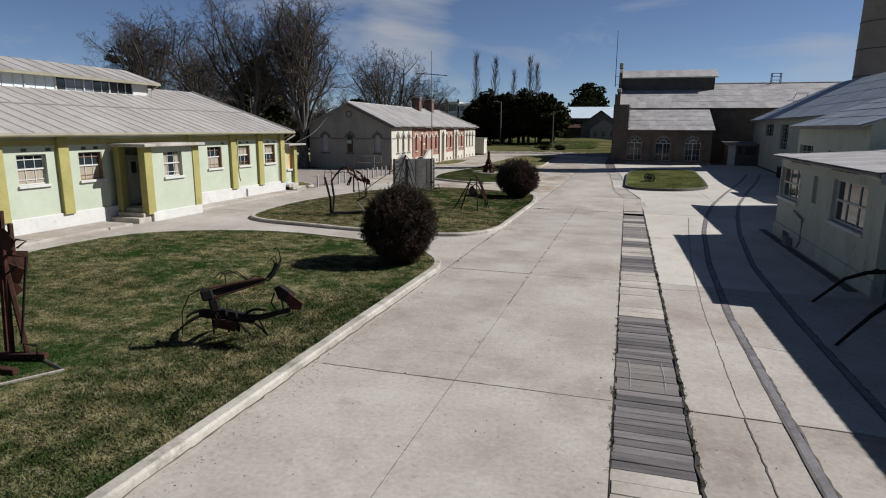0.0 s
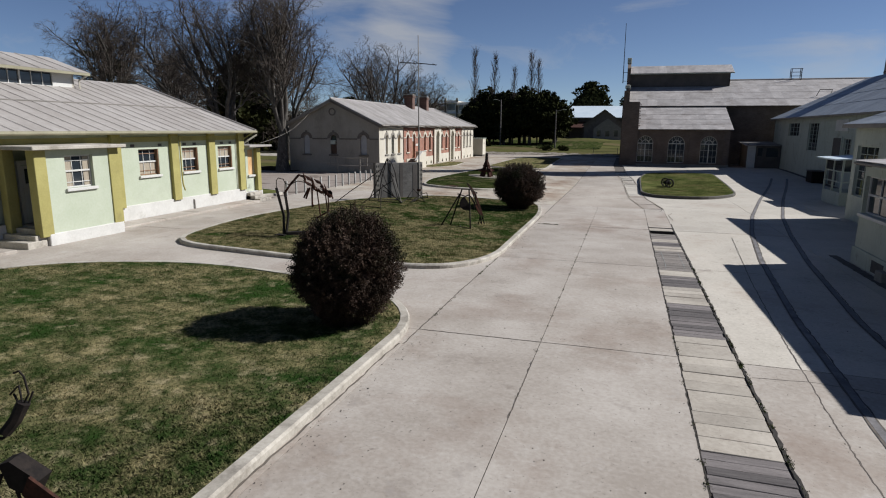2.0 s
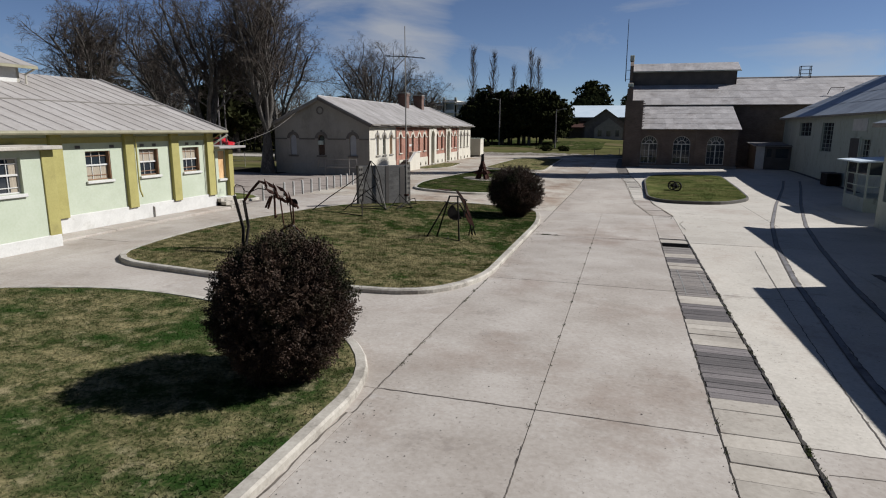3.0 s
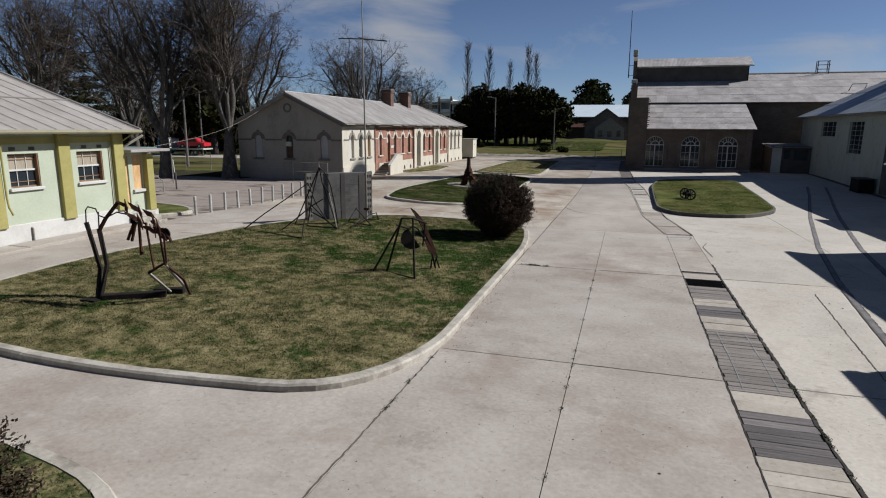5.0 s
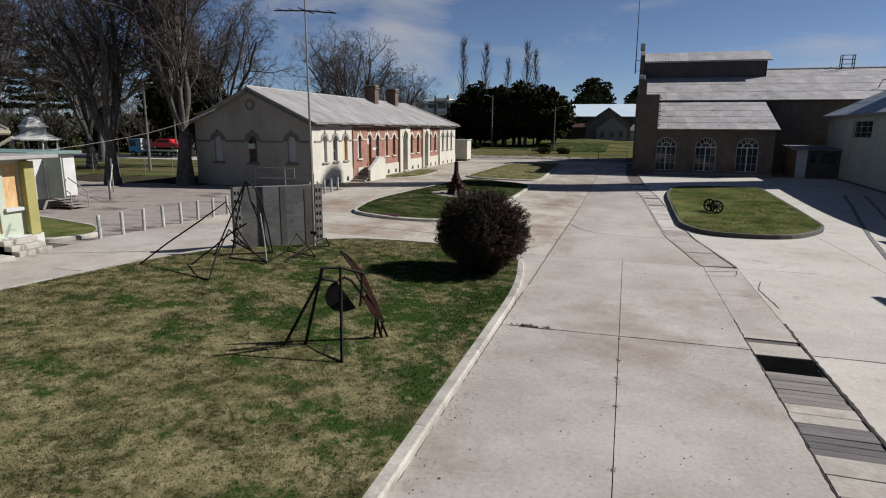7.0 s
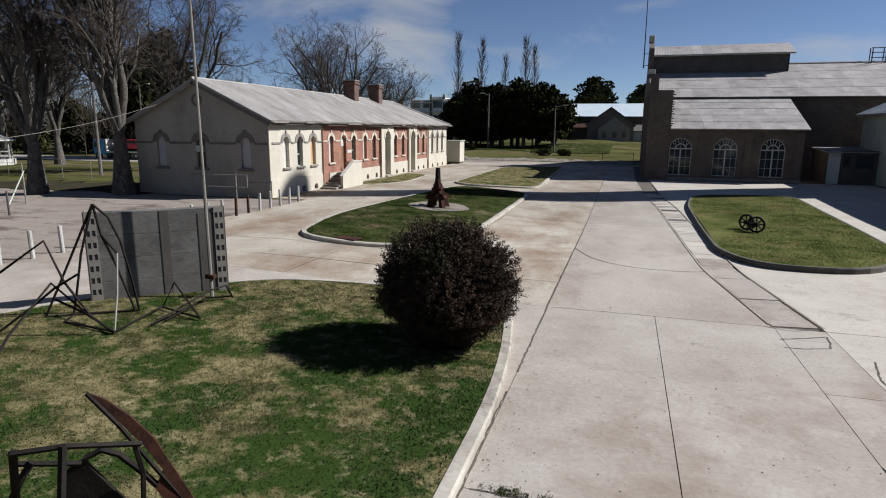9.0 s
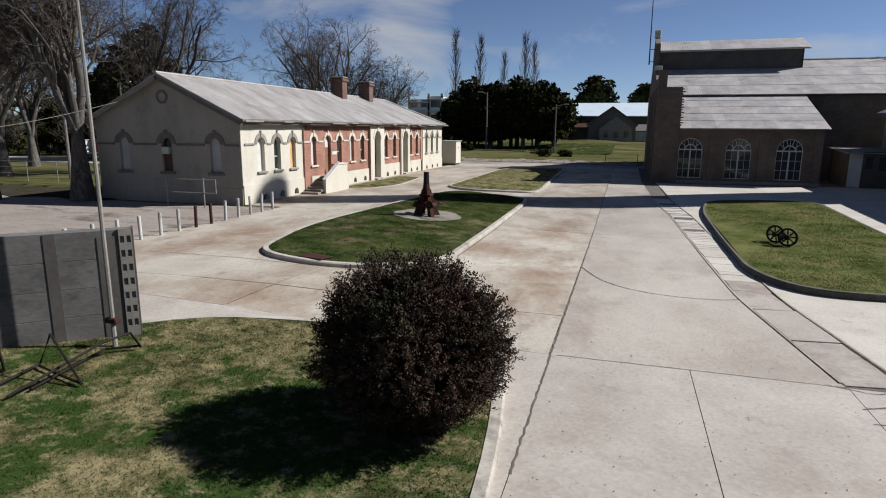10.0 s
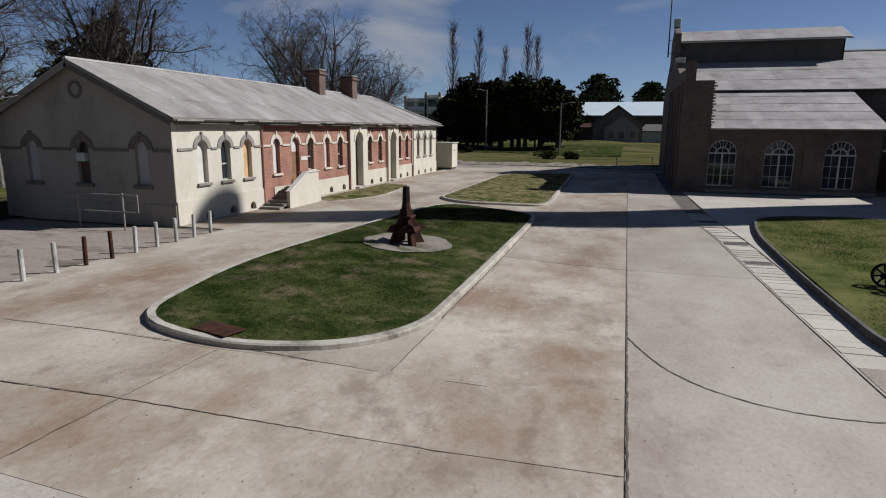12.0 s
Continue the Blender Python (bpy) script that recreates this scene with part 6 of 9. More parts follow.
def evergreen(seed, h, w, name="pine_tree", label="dense dark evergreen pine tree", size=0.4, n=6000, skirt=0.03):
    rng = np.random.default_rng(seed)
    T = thing(name, label, "tree")
    segs = [((0, 0, -0.3), (0, 0, h * 0.5), 0.035 * h, 0.02 * h), ((0, 0, h * 0.5), (0, 0, h * 0.9), 0.02 * h, 0.006 * h)]
    blobs = []
    for i in range(13):
        z = h * (skirt + (0.9 - skirt) * (i + 0.5) / 13)
        f = math.sin(math.pi * (0.2 + 0.75 * (i + 0.5) / 13)) ** 0.7
        for k in range(3):
            a = rng.uniform(0, 6.28)
            rr = w * 0.5 * f * rng.uniform(0.25, 0.75)
            c = (rr * math.cos(a), rr * math.sin(a), z + rng.uniform(-.05, .05) * h)
            blobs.append((c, (w * 0.24 * f + 0.3, w * 0.24 * f + 0.3, h * 0.075)))
            segs.append(((0, 0, z * 0.85), c, 0.008 * h, 0.003 * h))
    tubes_mesh("trunk", segs, 5, M_BARK, T)
    vs, fs = leaf_cloud(rng, blobs, n, size)
    mesh_ob("crown", vs, fs, M_LEAFD, T)
    return T


def clipped_bush(seed, r, h):
    rng = np.random.default_rng(seed)
    B = thing("round_bush", "rounded clipped bush of dark purplish-green leaves", "bush", group="round bushes")
    segs = []
    for i in range(14):
        a, t = rng.uniform(0, 6.28), rng.uniform(0.2, 1.1)
        e = (r * 0.8 * math.cos(a) * math.sin(t), r * 0.8 * math.sin(a) * math.sin(t), 0.2 + h * 0.75 * math.cos(t))
        segs.append(((0.1 * math.cos(a), 0.1 * math.sin(a), -0.05), e, 0.045, 0.012))
    tubes_mesh("stem", segs, 5, M_TWIG, B)
    # leafy shoots set over a lumpy dome, each a spray of small leaves
    k = 3400
    v = rng.normal(size=(k, 3))
    v /= np.linalg.norm(v, axis=1, keepdims=True)
    lump = np.array([1 + 0.17 * noise.noise(Vector(p) * 1.9 + Vector((seed, 0, 0))) + 0.11 * noise.noise(Vector(p) * 5 + Vector((0, seed, 0))) for p in v.tolist()])[:, None]
    size = np.array([r, r, h * 0.54])
    tip = v * lump * size * rng.uniform(0.8, 0.985, size=(k, 1))
    out = v + rng.normal(0, 0.33, (k, 3)) + np.array([0, 0, 0.3])
    out /= np.linalg.norm(out, axis=1, keepdims=True)
    reach = rng.uniform(0.06, 0.125, size=(k, 1)) + np.where(rng.random((k, 1)) < 0.02, 0.1, 0.0)
    per = 40
    along = rng.uniform(-1.4, 1.0, size=(k, per, 1))
    pos = (tip[:, None] + out[:, None] * reach[:, None] * along + rng.normal(0, 0.022, (k, per, 3))).reshape(-1, 3) + np.array([0, 0, h * 0.47])
    n = len(pos)
    face = np.repeat(out, per, axis=0)
    inner = rng.normal(size=(9000, 3))
    inner /= np.linalg.norm(inner, axis=1, keepdims=True)
    core = inner * rng.uniform(0.3, 0.82, size=(9000, 1)) * size + np.array([0, 0, h * 0.47])
    for c in (pos, core):
        c[:, :2] *= 1 - 0.34 * np.clip((0.35 * h - c[:, 2:3]) / (0.35 * h), 0, 1)
        c[:, 2] = np.maximum(c[:, 2], 0.02)
    a = face + rng.normal(size=(n, 3)) * 0.6
    a /= np.linalg.norm(a, axis=1, keepdims=True)
    b = np.cross(a, rng.normal(size=(n, 3)))
    b /= np.linalg.norm(b, axis=1, keepdims=True) + 1e-9
    s = 0.0165 * rng.uniform(0.6, 1.4, size=(n, 1))
    q = np.stack([pos - a * s, pos + b * s * 0.55, pos + a * s, pos - b * s * 0.55], axis=1).reshape(-1, 3)
    k = len(core)
    a = rng.normal(size=(k, 3))
    a /= np.linalg.norm(a, axis=1, keepdims=True)
    b = np.cross(a, rng.normal(size=(k, 3)))
    b /= np.linalg.norm(b, axis=1, keepdims=True) + 1e-9
    q = np.concatenate([q, np.stack([core - a * 0.1, core + b * 0.06, core + a * 0.1, core - b * 0.06], axis=1).reshape(-1, 3)])
    mesh_ob("foliage", q.tolist(), np.arange((n + k) * 4).reshape(-1, 4).tolist(), M_BUSH, B)
    return B


b1 = clipped_bush(3, 1.2, 2.38)
b1.matrix_world = pose(-6.62, 17.1, gz(-6.62, 17.1) + 0.12)
b2 = clipped_bush(5, 1.41, 2.45)
b2.matrix_world = pose(-6.65, 38.57, gz(-6.65, 38.57) + 0.12, 0, 0, 40)

# bare plane trees beside and behind the brick building
TREES = [bare_tree(11, 17.5, 0.5, 6.2, 8, 3.6), bare_tree(23, 17.0, 0.46, 5.4, 6, 3.2), bare_tree(38, 18.5, 0.5, 9.5, 9, 3.2)]
SPOTS = [(0, -32.7, 56.9, 0, 1.0), (1, -37.5, 55.2, 30, 0.98), (2, -42.0, 105.0, 60, 1.0), (0, -57.0, 61.0, 140, 1.0), (1, -43.5, 76.0, 200, 0.96), (1, -53.0, 68.0, 90, 0.95), (0, -62.0, 78.0, 250, 0.85), (2, -37.4, 110.0, 200, 0.72)]
placed = set()
for k, x, y, rz, s in SPOTS:
    m = pose(x, y, gz(x, y), 0, 0, rz) @ Matrix.Scale(s, 4)
    if k not in placed:
        TREES[k].matrix_world = m
        placed.add(k)
    else:
        copy_thing(TREES[k], pose(x, y, gz(x, y), 0, 0, rz)).scale = (s, s, s)

# slim bare poplars and dark evergreens beyond the field
def poplar(seed, h):
    """A slim upright tree: one leader with short steep side shoots."""
    rng = random.Random(seed)
    T = thing("poplar_tree", "slim bare poplar tree", "tree")
    big, small = [], []
    for i in range(12):
        a, b = i / 12, (i + 1) / 12
        big.append(((0.1 * math.sin(i), 0.1 * math.cos(i), h * a - 0.3), (0.1 * math.sin(i + 1), 0.1 * math.cos(i + 1), h * b - 0.3), 0.2 * (1.02 - a), 0.2 * (1.02 - b)))
    for k in range(120):
        t = rng.uniform(0.08, 0.97)
        a = rng.uniform(0, 2 * math.pi)
        l = h * 0.24 * (1.1 - t) * rng.uniform(0.5, 1.3) + 0.6
        lean = rng.uniform(0.2, 0.44)
        p0 = Vector((0, 0, h * t))
        d = Vector((math.cos(a) * math.sin(lean), math.sin(a) * math.sin(lean), math.cos(lean)))
        p1 = p0 + d * l
        big.append((tuple(p0), tuple(p1), 0.05 * (1.2 - t), 0.015))
        for j in range(5):
            f = rng.uniform(0.2, 1.0)
            q0 = p0.lerp(p1, f)
            q1 = q0 + (d + Vector((rng.gauss(0, .22), rng.gauss(0, .22), rng.gauss(0.1, .15)))).normalized() * rng.uniform(0.5, 1.4)
            small.append((tuple(q0), tuple(q1), 0.02, 0.01))
    tubes_mesh("trunk", big, 5, M_POP, T)
    tubes_mesh("crown", small, 3, M_POP, T)
    return T


pop = poplar(5, 19.5)
for i, (x, y, s) in enumerate(((-33.05, 134, 0.985), (-28.7, 134, 0.94), (-24.5, 134, 0.8), (-20.95, 134, 0.94), (-19.55, 134.5, 0.86))):
    if i == 0:
        pop.matrix_world = pose(x, y, field_z(x, y) - 0.1) @ Matrix.Scale(s, 4)
    else:
        copy_thing(pop, pose(x, y, field_z(x, y) - 0.1, 0, 0, 77 * i)).scale = (s, s, s)
pine = [evergreen(2, 12.5, 8.0, skirt=0.24), evergreen(8, 11.5, 9.0, skirt=0.2)]
PINES = ((0, -31.0, 136, 1.0), (1, -26.5, 134, 1.0), (0, -22.5, 137, 1.02), (1, -18.6, 135, 1.02), (1, -28.5, 142, 1.05), (0, -34.0, 140, 0.85), (1, -16.0, 139, 0.8), (0, -24.0, 139, 0.95), (1, -30.5, 138, 0.9), (1, -19.5, 140, 0.98),
         (1, -14.4, 240, 1.85), (0, -15.2, 241, 1.5), (1, 0.8, 240, 1.6), (1, 72.5, 260, 1.5), (0, 77.5, 262, 1.5), (1, 84.5, 260, 1.45), (0, 68, 262, 1.3), (1, -54, 118, 0.9), (1, -72, 108, 0.7), (0, -52, 98, 0.55), (1, -58, 102, 0.6),
         (0, -82, 98, 0.7), (1, -76, 104, 0.75), (0, -62.5, 94, 1.35), (0, -25.5, 136, 0.95), (1, -32.5, 133, 0.8), (0, -20.8, 133, 0.9), (1, -15.8, 134, 0.9))
for i, (k, x, y, s) in enumerate(PINES):
    if i < 2:
        pine[k].matrix_world = pose(x, y, field_z(x, y) - 0.3) @ Matrix.Scale(s, 4)
    else:
        copy_thing(pine[k], pose(x, y, field_z(x, y) - 0.3, 0, 0, 67 * i)).scale = (s, s, s)


# ---- far hills ----
def hills():
    vs, fs = [], []
    n = 120
    for j, (d, h) in enumerate(((420, 0), (640, 0.55), (900, 1.0), (1200, 0.4))):
        for i in range(n + 1):
            a = radians(-75 + 150 * i / n)
            z = -1 + h * (24 + 15 * noise.noise(Vector((a * 3.1, 1.7, 0))) + 7 * noise.noise(Vector((a * 11, 4.2, 0))) + 2.0 * noise.noise(Vector((a * 60, j, 0))))
            vs.append((d * math.sin(a), d * math.cos(a), z))
    for j in range(3):
        for i in range(n):
            fs.append((j * (n + 1) + i, j * (n + 1) + i + 1, (j + 1) * (n + 1) + i + 1, (j + 1) * (n + 1) + i))
    tagged(mesh_ob("backdrop", vs, fs, M_HILL, smooth=True), "low dark wooded hills on the skyline", "hill", kind="structure")


hills()


# ---- far buildings ----
def far_shed():
    S = thing("long_shed", "long far shed with pale blue metal roof", "building")
    part("wall", cube(-30, 44, 205, 235, -0.5, 7.4), M_DARKW, S)
    part("roof", slope((-31, 203, 7.5), (76, 0, 0), (0, 17, 4.1), 0.2), M_PALEROOF, S)
    part("roof_slope", slope((-31, 237, 7.5), (76, 0, 0), (0, -17, 4.1), 0.2), M_PALEROOF, S)
    part("awning", slope((-26, 197, 4.4), (12, 0, 0), (0, 8, 1.8), 0.1), M_RUST, S, "rusty red lean-to roof")
    G = thing("gabled_shed", "grey weatherboard shed with a steep gable", "building")
    part("wall", plate([(-13.4, 0), (-2.2, 0), (-2.2, 5.3), (-7.8, 9.3), (-13.4, 5.3)], [], 0.3, NY(186)), M_TRIMD, G)
    part("wall", cube(-13.4, -2.2, 186.31, 200, 0, 5.2), M_TRIMD, G)
    part("roof", slope((-14.0, 185.4, 5.0), (0, 16, 0), (6.2, 0, 4.45), 0.2), M_DARKW, G)
    part("roof_slope", slope((-1.6, 185.4, 5.0), (0, 16, 0), (-6.2, 0, 4.45), 0.2), M_DARKW, G)
    wins = [rect(-9.6, -8.6, 1.9, 3.6), rect(-7.3, -6.2, 1.9, 3.4), rect(-4.9, -3.9, 1.9, 3.6)]
    part("porch_gable", plate([(-10.6, 0), (-3.0, 0), (-3.0, 4.1), (-6.8, 6.9), (-10.6, 4.1)], wins, 0.3, NY(184)), M_STONE, G, "pale weatherboard front gable")
    for a, b in ((-9.6, -8.6), (-7.3, -6.2), (-4.9, -3.9)):
        part("window", cube(a, b, 184.2, 184.25, 1.9, 3.6), M_GLASS, G)
    part("wing", cube(-2.19, 6.0, 187, 196, 0, 3.6), M_WOFF, G, "low pale side wing")
    part("wing_roof", slope((-2.19, 186.5, 3.6), (8.4, 0, 0), (0, 10, 1.6), 0.2), M_DARKW, G)


far_shed()


def far_hotel():
    S = thing("far_building", "cream two-storey building with parapets and verandahs behind trees", "building")
    y0 = 190.0
    for x0, x1, zt in ((-62.0, -56.4, 11.6), (-56.3, -52.6, 12.4), (-52.5, -47.5, 11.8)):
        n = max(1, int((x1 - x0) / 2.2))
        w = (x1 - x0) / n
        rows = (1.2, 5.6, 9.4)
        hs = [rect(x0 + w * i + 0.5, x0 + w * (i + 1) - 0.5, z, z + 1.9) for i in range(n) for z in rows]
        part("wall", plate(rect(x0, x1, -0.5, zt), hs, 0.4, NY(y0)), M_LITCREAM, S)
        part("wall", cube(x0, x1, y0 + 0.8, y0 + 12, -0.5, zt - 0.2), M_LITCREAM, S)
        for i in range(n):
            for z in rows:
                part("window", cube(x0 + w * i + 0.5, x0 + w * (i + 1) - 0.5, y0 + 0.2, y0 + 0.25, z, z + 1.9), M_GLASS, S)
        for z in (4.2, 8.2, zt - 1.0):
            part("cornice", cube(x0 - 0.2, x1 + 0.2, y0 - 0.7, y0 - 0.003, z, z + 0.4, 0.05), M_WHITE, S)
        part("roof", cube(x0, x1, y0 + 0.41, y0 + 12, zt - 0.19, zt - 0.1), M_STONE, S)
        for x in (x0, x1):
            part("pier", cube(x - 0.35, x + 0.35, y0 - 0.2, y0 - 0.004, -0.5, zt + 0.7, 0.05), M_CREAM, S)
        for i in range(n + 1):
            bar("verandah_post", [(x0 + w * i, y0 - 1.6, 0), (x0 + w * i, y0 - 1.6, 8.2)], 0.12, M_WHITE, S)
        part("balcony", cube(x0, x1, y0 - 1.7, y0 - 0.71, 4.1, 4.3), M_WHITE, S)


far_hotel()


# ---- sculptures on the lawns ----
def rods(parent, runs, r, material=None, name="rod"):
    for pts in runs:
        bar(name, pts, r, material or M_BLACK, parent, 5)


def blade(pts, thick, m=None):
    """A cut steel plate of any outline in x and z."""
    return plate(pts, [], thick, m or Matrix.Identity(4))


def steel_leaf(a, b, w, thick=0.025, bow=0.08):
    """A long pointed plate, bowed and folded along its middle, from a to b."""
    a, b = Vector(a), Vector(b)
    d = (b - a).normalized()
    side = d.cross(Vector((0, 0, 1)))
    side = (side if side.length > 0.05 else Vector((1, 0, 0))).normalized()
    up = side.cross(d)
    bm = bmesh.new()
    rows = []
    for i in range(6):
        f = i / 5
        c = a.lerp(b, f) + up * bow * math.sin(math.pi * f)
        h = max(0.012, w * math.sin(math.pi * (0.12 + 0.85 * f)) ** 0.8)
        rows.append([bm.verts.new(c + side * h - up * 0.3 * h), bm.verts.new(c + up * thick), bm.verts.new(c - side * h - up * 0.3 * h), bm.verts.new(c - up * thick)])
    for p, q in zip(rows, rows[1:]):
        for k in range(4):
            bm.faces.new((p[k], p[(k + 1) % 4], q[(k + 1) % 4], q[k]))
    bm.faces.new(rows[0])
    bm.faces.new(rows[-1][::-1])
    bmesh.ops.recalc_face_normals(bm, faces=bm.faces)
    return bm


def scrap_bird():
    """Rusty machine parts welded into a long-necked reclining form."""
    S = thing("scrap_sculpture", "rusted scrap-metal sculpture with a jointed neck reclining on the lawn", "sculpture")
    g = gz(-7.4, 9.2) + 0.12
    B, N = Vector((-7.2, 8.95, 0.98)), Vector((-6.42, 9.55, 1.16))
    d = N - B
    u = d.normalized()
    side = u.cross(Vector((0, 0, 1))).normalized()
    up = side.cross(u)
    beam = Matrix((u, side, up)).transposed().to_4x4()
    beam.translation = B
    # the neck: a channel of two flanges and a web, tapering forward
    for k, nm in ((1, "flange"), (-1, "flange")):
        bm = bmesh.new()
        box(bm, 0.02, d.length, -0.05, 0.05, -0.012, 0.012)
        for v in bm.verts:
            v.co.z += k * (0.1 - 0.06 * v.co.x / d.length)
        part(nm, shift(bm, beam), M_RUST, S)
    part("web", shift(cube(0.02, d.length, -0.012, 0.012, -0.055, 0.055), beam), M_BLACK, S)
    part("neck_pipe", bmesh_tube([beam @ Vector((0.1, -0.06, -0.07)), beam @ Vector((d.length, -0.03, -0.02))], 0.022), M_RUST, S)
    part("block", shift(cube(-0.15, 0.06, -0.09, 0.09, -0.11, 0.1, 0.03), beam), M_BLACK, S)
    part("counterweight", shift(cube(-0.06, 0.12, -0.07, 0.07, -0.38, -0.1, 0.04), beam), M_BLACK, S)
    rods(S, [[N, (-6.36, 9.62, 1.21), (-6.33, 9.63, 1.17), (-6.38, 9.6, 1.13), N]], 0.016, name="link")
    part("head", bmesh_tube([(-6.36, 9.61, 1.18), (-6.28, 9.67, 1.3), (-6.22, 9.72, 1.45)], 0.052, 7, 0.06), M_BLACK, S)
    rods(S, [[(-6.22, 9.72, 1.44), (-6.16, 9.73, 1.54), (-6.19, 9.73, 1.7), (-6.24, 9.73, 1.75), (-6.31, 9.73, 1.72)],
             [(-6.24, 9.72, 1.44), (-6.28, 9.74, 1.6), (-6.39, 9.73, 1.5)], [(-6.25, 9.7, 1.43), (-6.33, 9.72, 1.52)], [(-6.2, 9.75, 1.44), (-6.17, 9.78, 1.54)]], 0.01, name="hook")
    rods(S, [[(-7.12, 9.0, 1.26), (-7.07, 9.1, 1.34), (-6.98, 9.25, 1.37), (-6.84, 9.33, 1.28), (-6.7, 9.4, 1.17)],
             [(-7.04, 9.05, 1.24), (-7.01, 9.1, 1.33), (-6.84, 9.3, 1.34), (-6.66, 9.42, 1.16)],
             [(-6.98, 9.15, 1.14), (-7.0, 9.16, 1.3)], [(-6.68, 9.4, 1.17), (-6.58, 9.48, 1.24), (-6.5, 9.55, 1.2), (-6.44, 9.56, 1.16)],
             [B + Vector((-0.1, -0.04, 0.1)), (-7.78, 9.1, 0.86), (-8.02, 9.15, 0.5), (-8.1, 9.2, g)]], 0.011, name="rod")
    # the low body: a long beam hung between neck block and tail, with leaves of plate down to the turf
    part("body_beam", bmesh_tube([(-7.55, 9.1, 0.52), (-6.9, 9.2, 0.45), (-6.35, 9.3, 0.5), (-5.78, 9.36, 0.68)], 0.085, 6, 0.05), M_BLACK, S)
    part("body_plate", shift(blade([(-0.5, -0.07), (0.45, -0.1), (0.5, 0.05), (-0.1, 0.1), (-0.48, 0.06)], 0.12), pose(-6.95, 9.15, 0.5, 0, 4, 12)), M_BLACK, S)
    part("belly_plate", shift(blade([(-0.22, -0.1), (0.2, -0.12), (0.26, 0.08), (-0.16, 0.1)], 0.04), pose(-7.02, 9.06, 0.36, 15, 6, 8)), M_RUST, S, "rust-red steel plate")
    for i, (a, b, w) in enumerate((((-7.2, 9.1, 0.58), (-8.42, 9.5, g + 0.02), 0.1), ((-7.15, 9.0, 0.62), (-7.85, 9.05, 0.42), 0.08), ((-7.1, 9.1, 0.5), (-7.75, 9.75, g), 0.09),
                                   ((-7.0, 9.15, 0.5), (-7.2, 9.75, g), 0.09), ((-6.75, 9.2, 0.45), (-6.6, 9.8, g), 0.07), ((-6.7, 9.2, 0.5), (-6.3, 9.35, 0.62), 0.06))):
        part("leaf_plate", steel_leaf(a, b, w), M_RUST if i == 0 else M_BLACK, S)
    for x, y, z, h in ((-6.98, 9.1, 0.52, 0.26), (-6.8, 9.15, 0.5, 0.2), (-6.62, 9.2, 0.5, 0.22), (-7.1, 9.0, 0.55, 0.2)):
        part("spike", steel_leaf((x, y, z), (x + 0.03, y, z + h), 0.03, 0.012, 0.01), M_BLACK, S)
    rods(S, [[B + Vector((0.02, 0, -0.3)), (-7.18, 9.05, 0.5), (-7.3, 9.5, 0.2), (-7.4, 9.7, g)], [(-6.9, 9.2, 0.45), (-6.9, 9.7, g)], [(-7.3, 9.1, 0.5), (-7.6, 9.5, g)], [(-6.45, 9.3, 0.5), (-6.55, 9.75, g)]], 0.02, name="leg")
    # curled tail with a rust-red plate
    tail = pose(-5.85, 9.36, 0.95, 0, 36, 12)
    part("tail_shell", shift(blade([(-0.26, -0.02), (-0.2, 0.07), (0.1, 0.08), (0.12, -0.1), (-0.08, -0.15)], 0.16), tail), M_BLACK, S)
    part("tail_plate", shift(blade([(0.02, 0.08), (0.34, 0.07), (0.38, -0.05), (0.24, -0.15), (0.05, -0.1)], 0.03), tail @ pose(0, -0.03, 0)), M_RUST, S, "rust-red steel plate")
    rods(S, [[(-6.08, 9.34, 0.98), (-6.15, 9.32, 0.8), (-6.05, 9.3, 0.68), (-5.95, 9.32, 0.6)], [(-5.75, 9.38, 0.78), (-5.72, 9.36, 0.62), (-5.85, 9.34, 0.56)],
             [(-5.95, 9.36, 0.85), (-5.9, 9.36, 0.64)], [(-5.8, 9.36, 0.85), (-5.78, 9.36, 0.66)]], 0.016, name="wire")
    return S


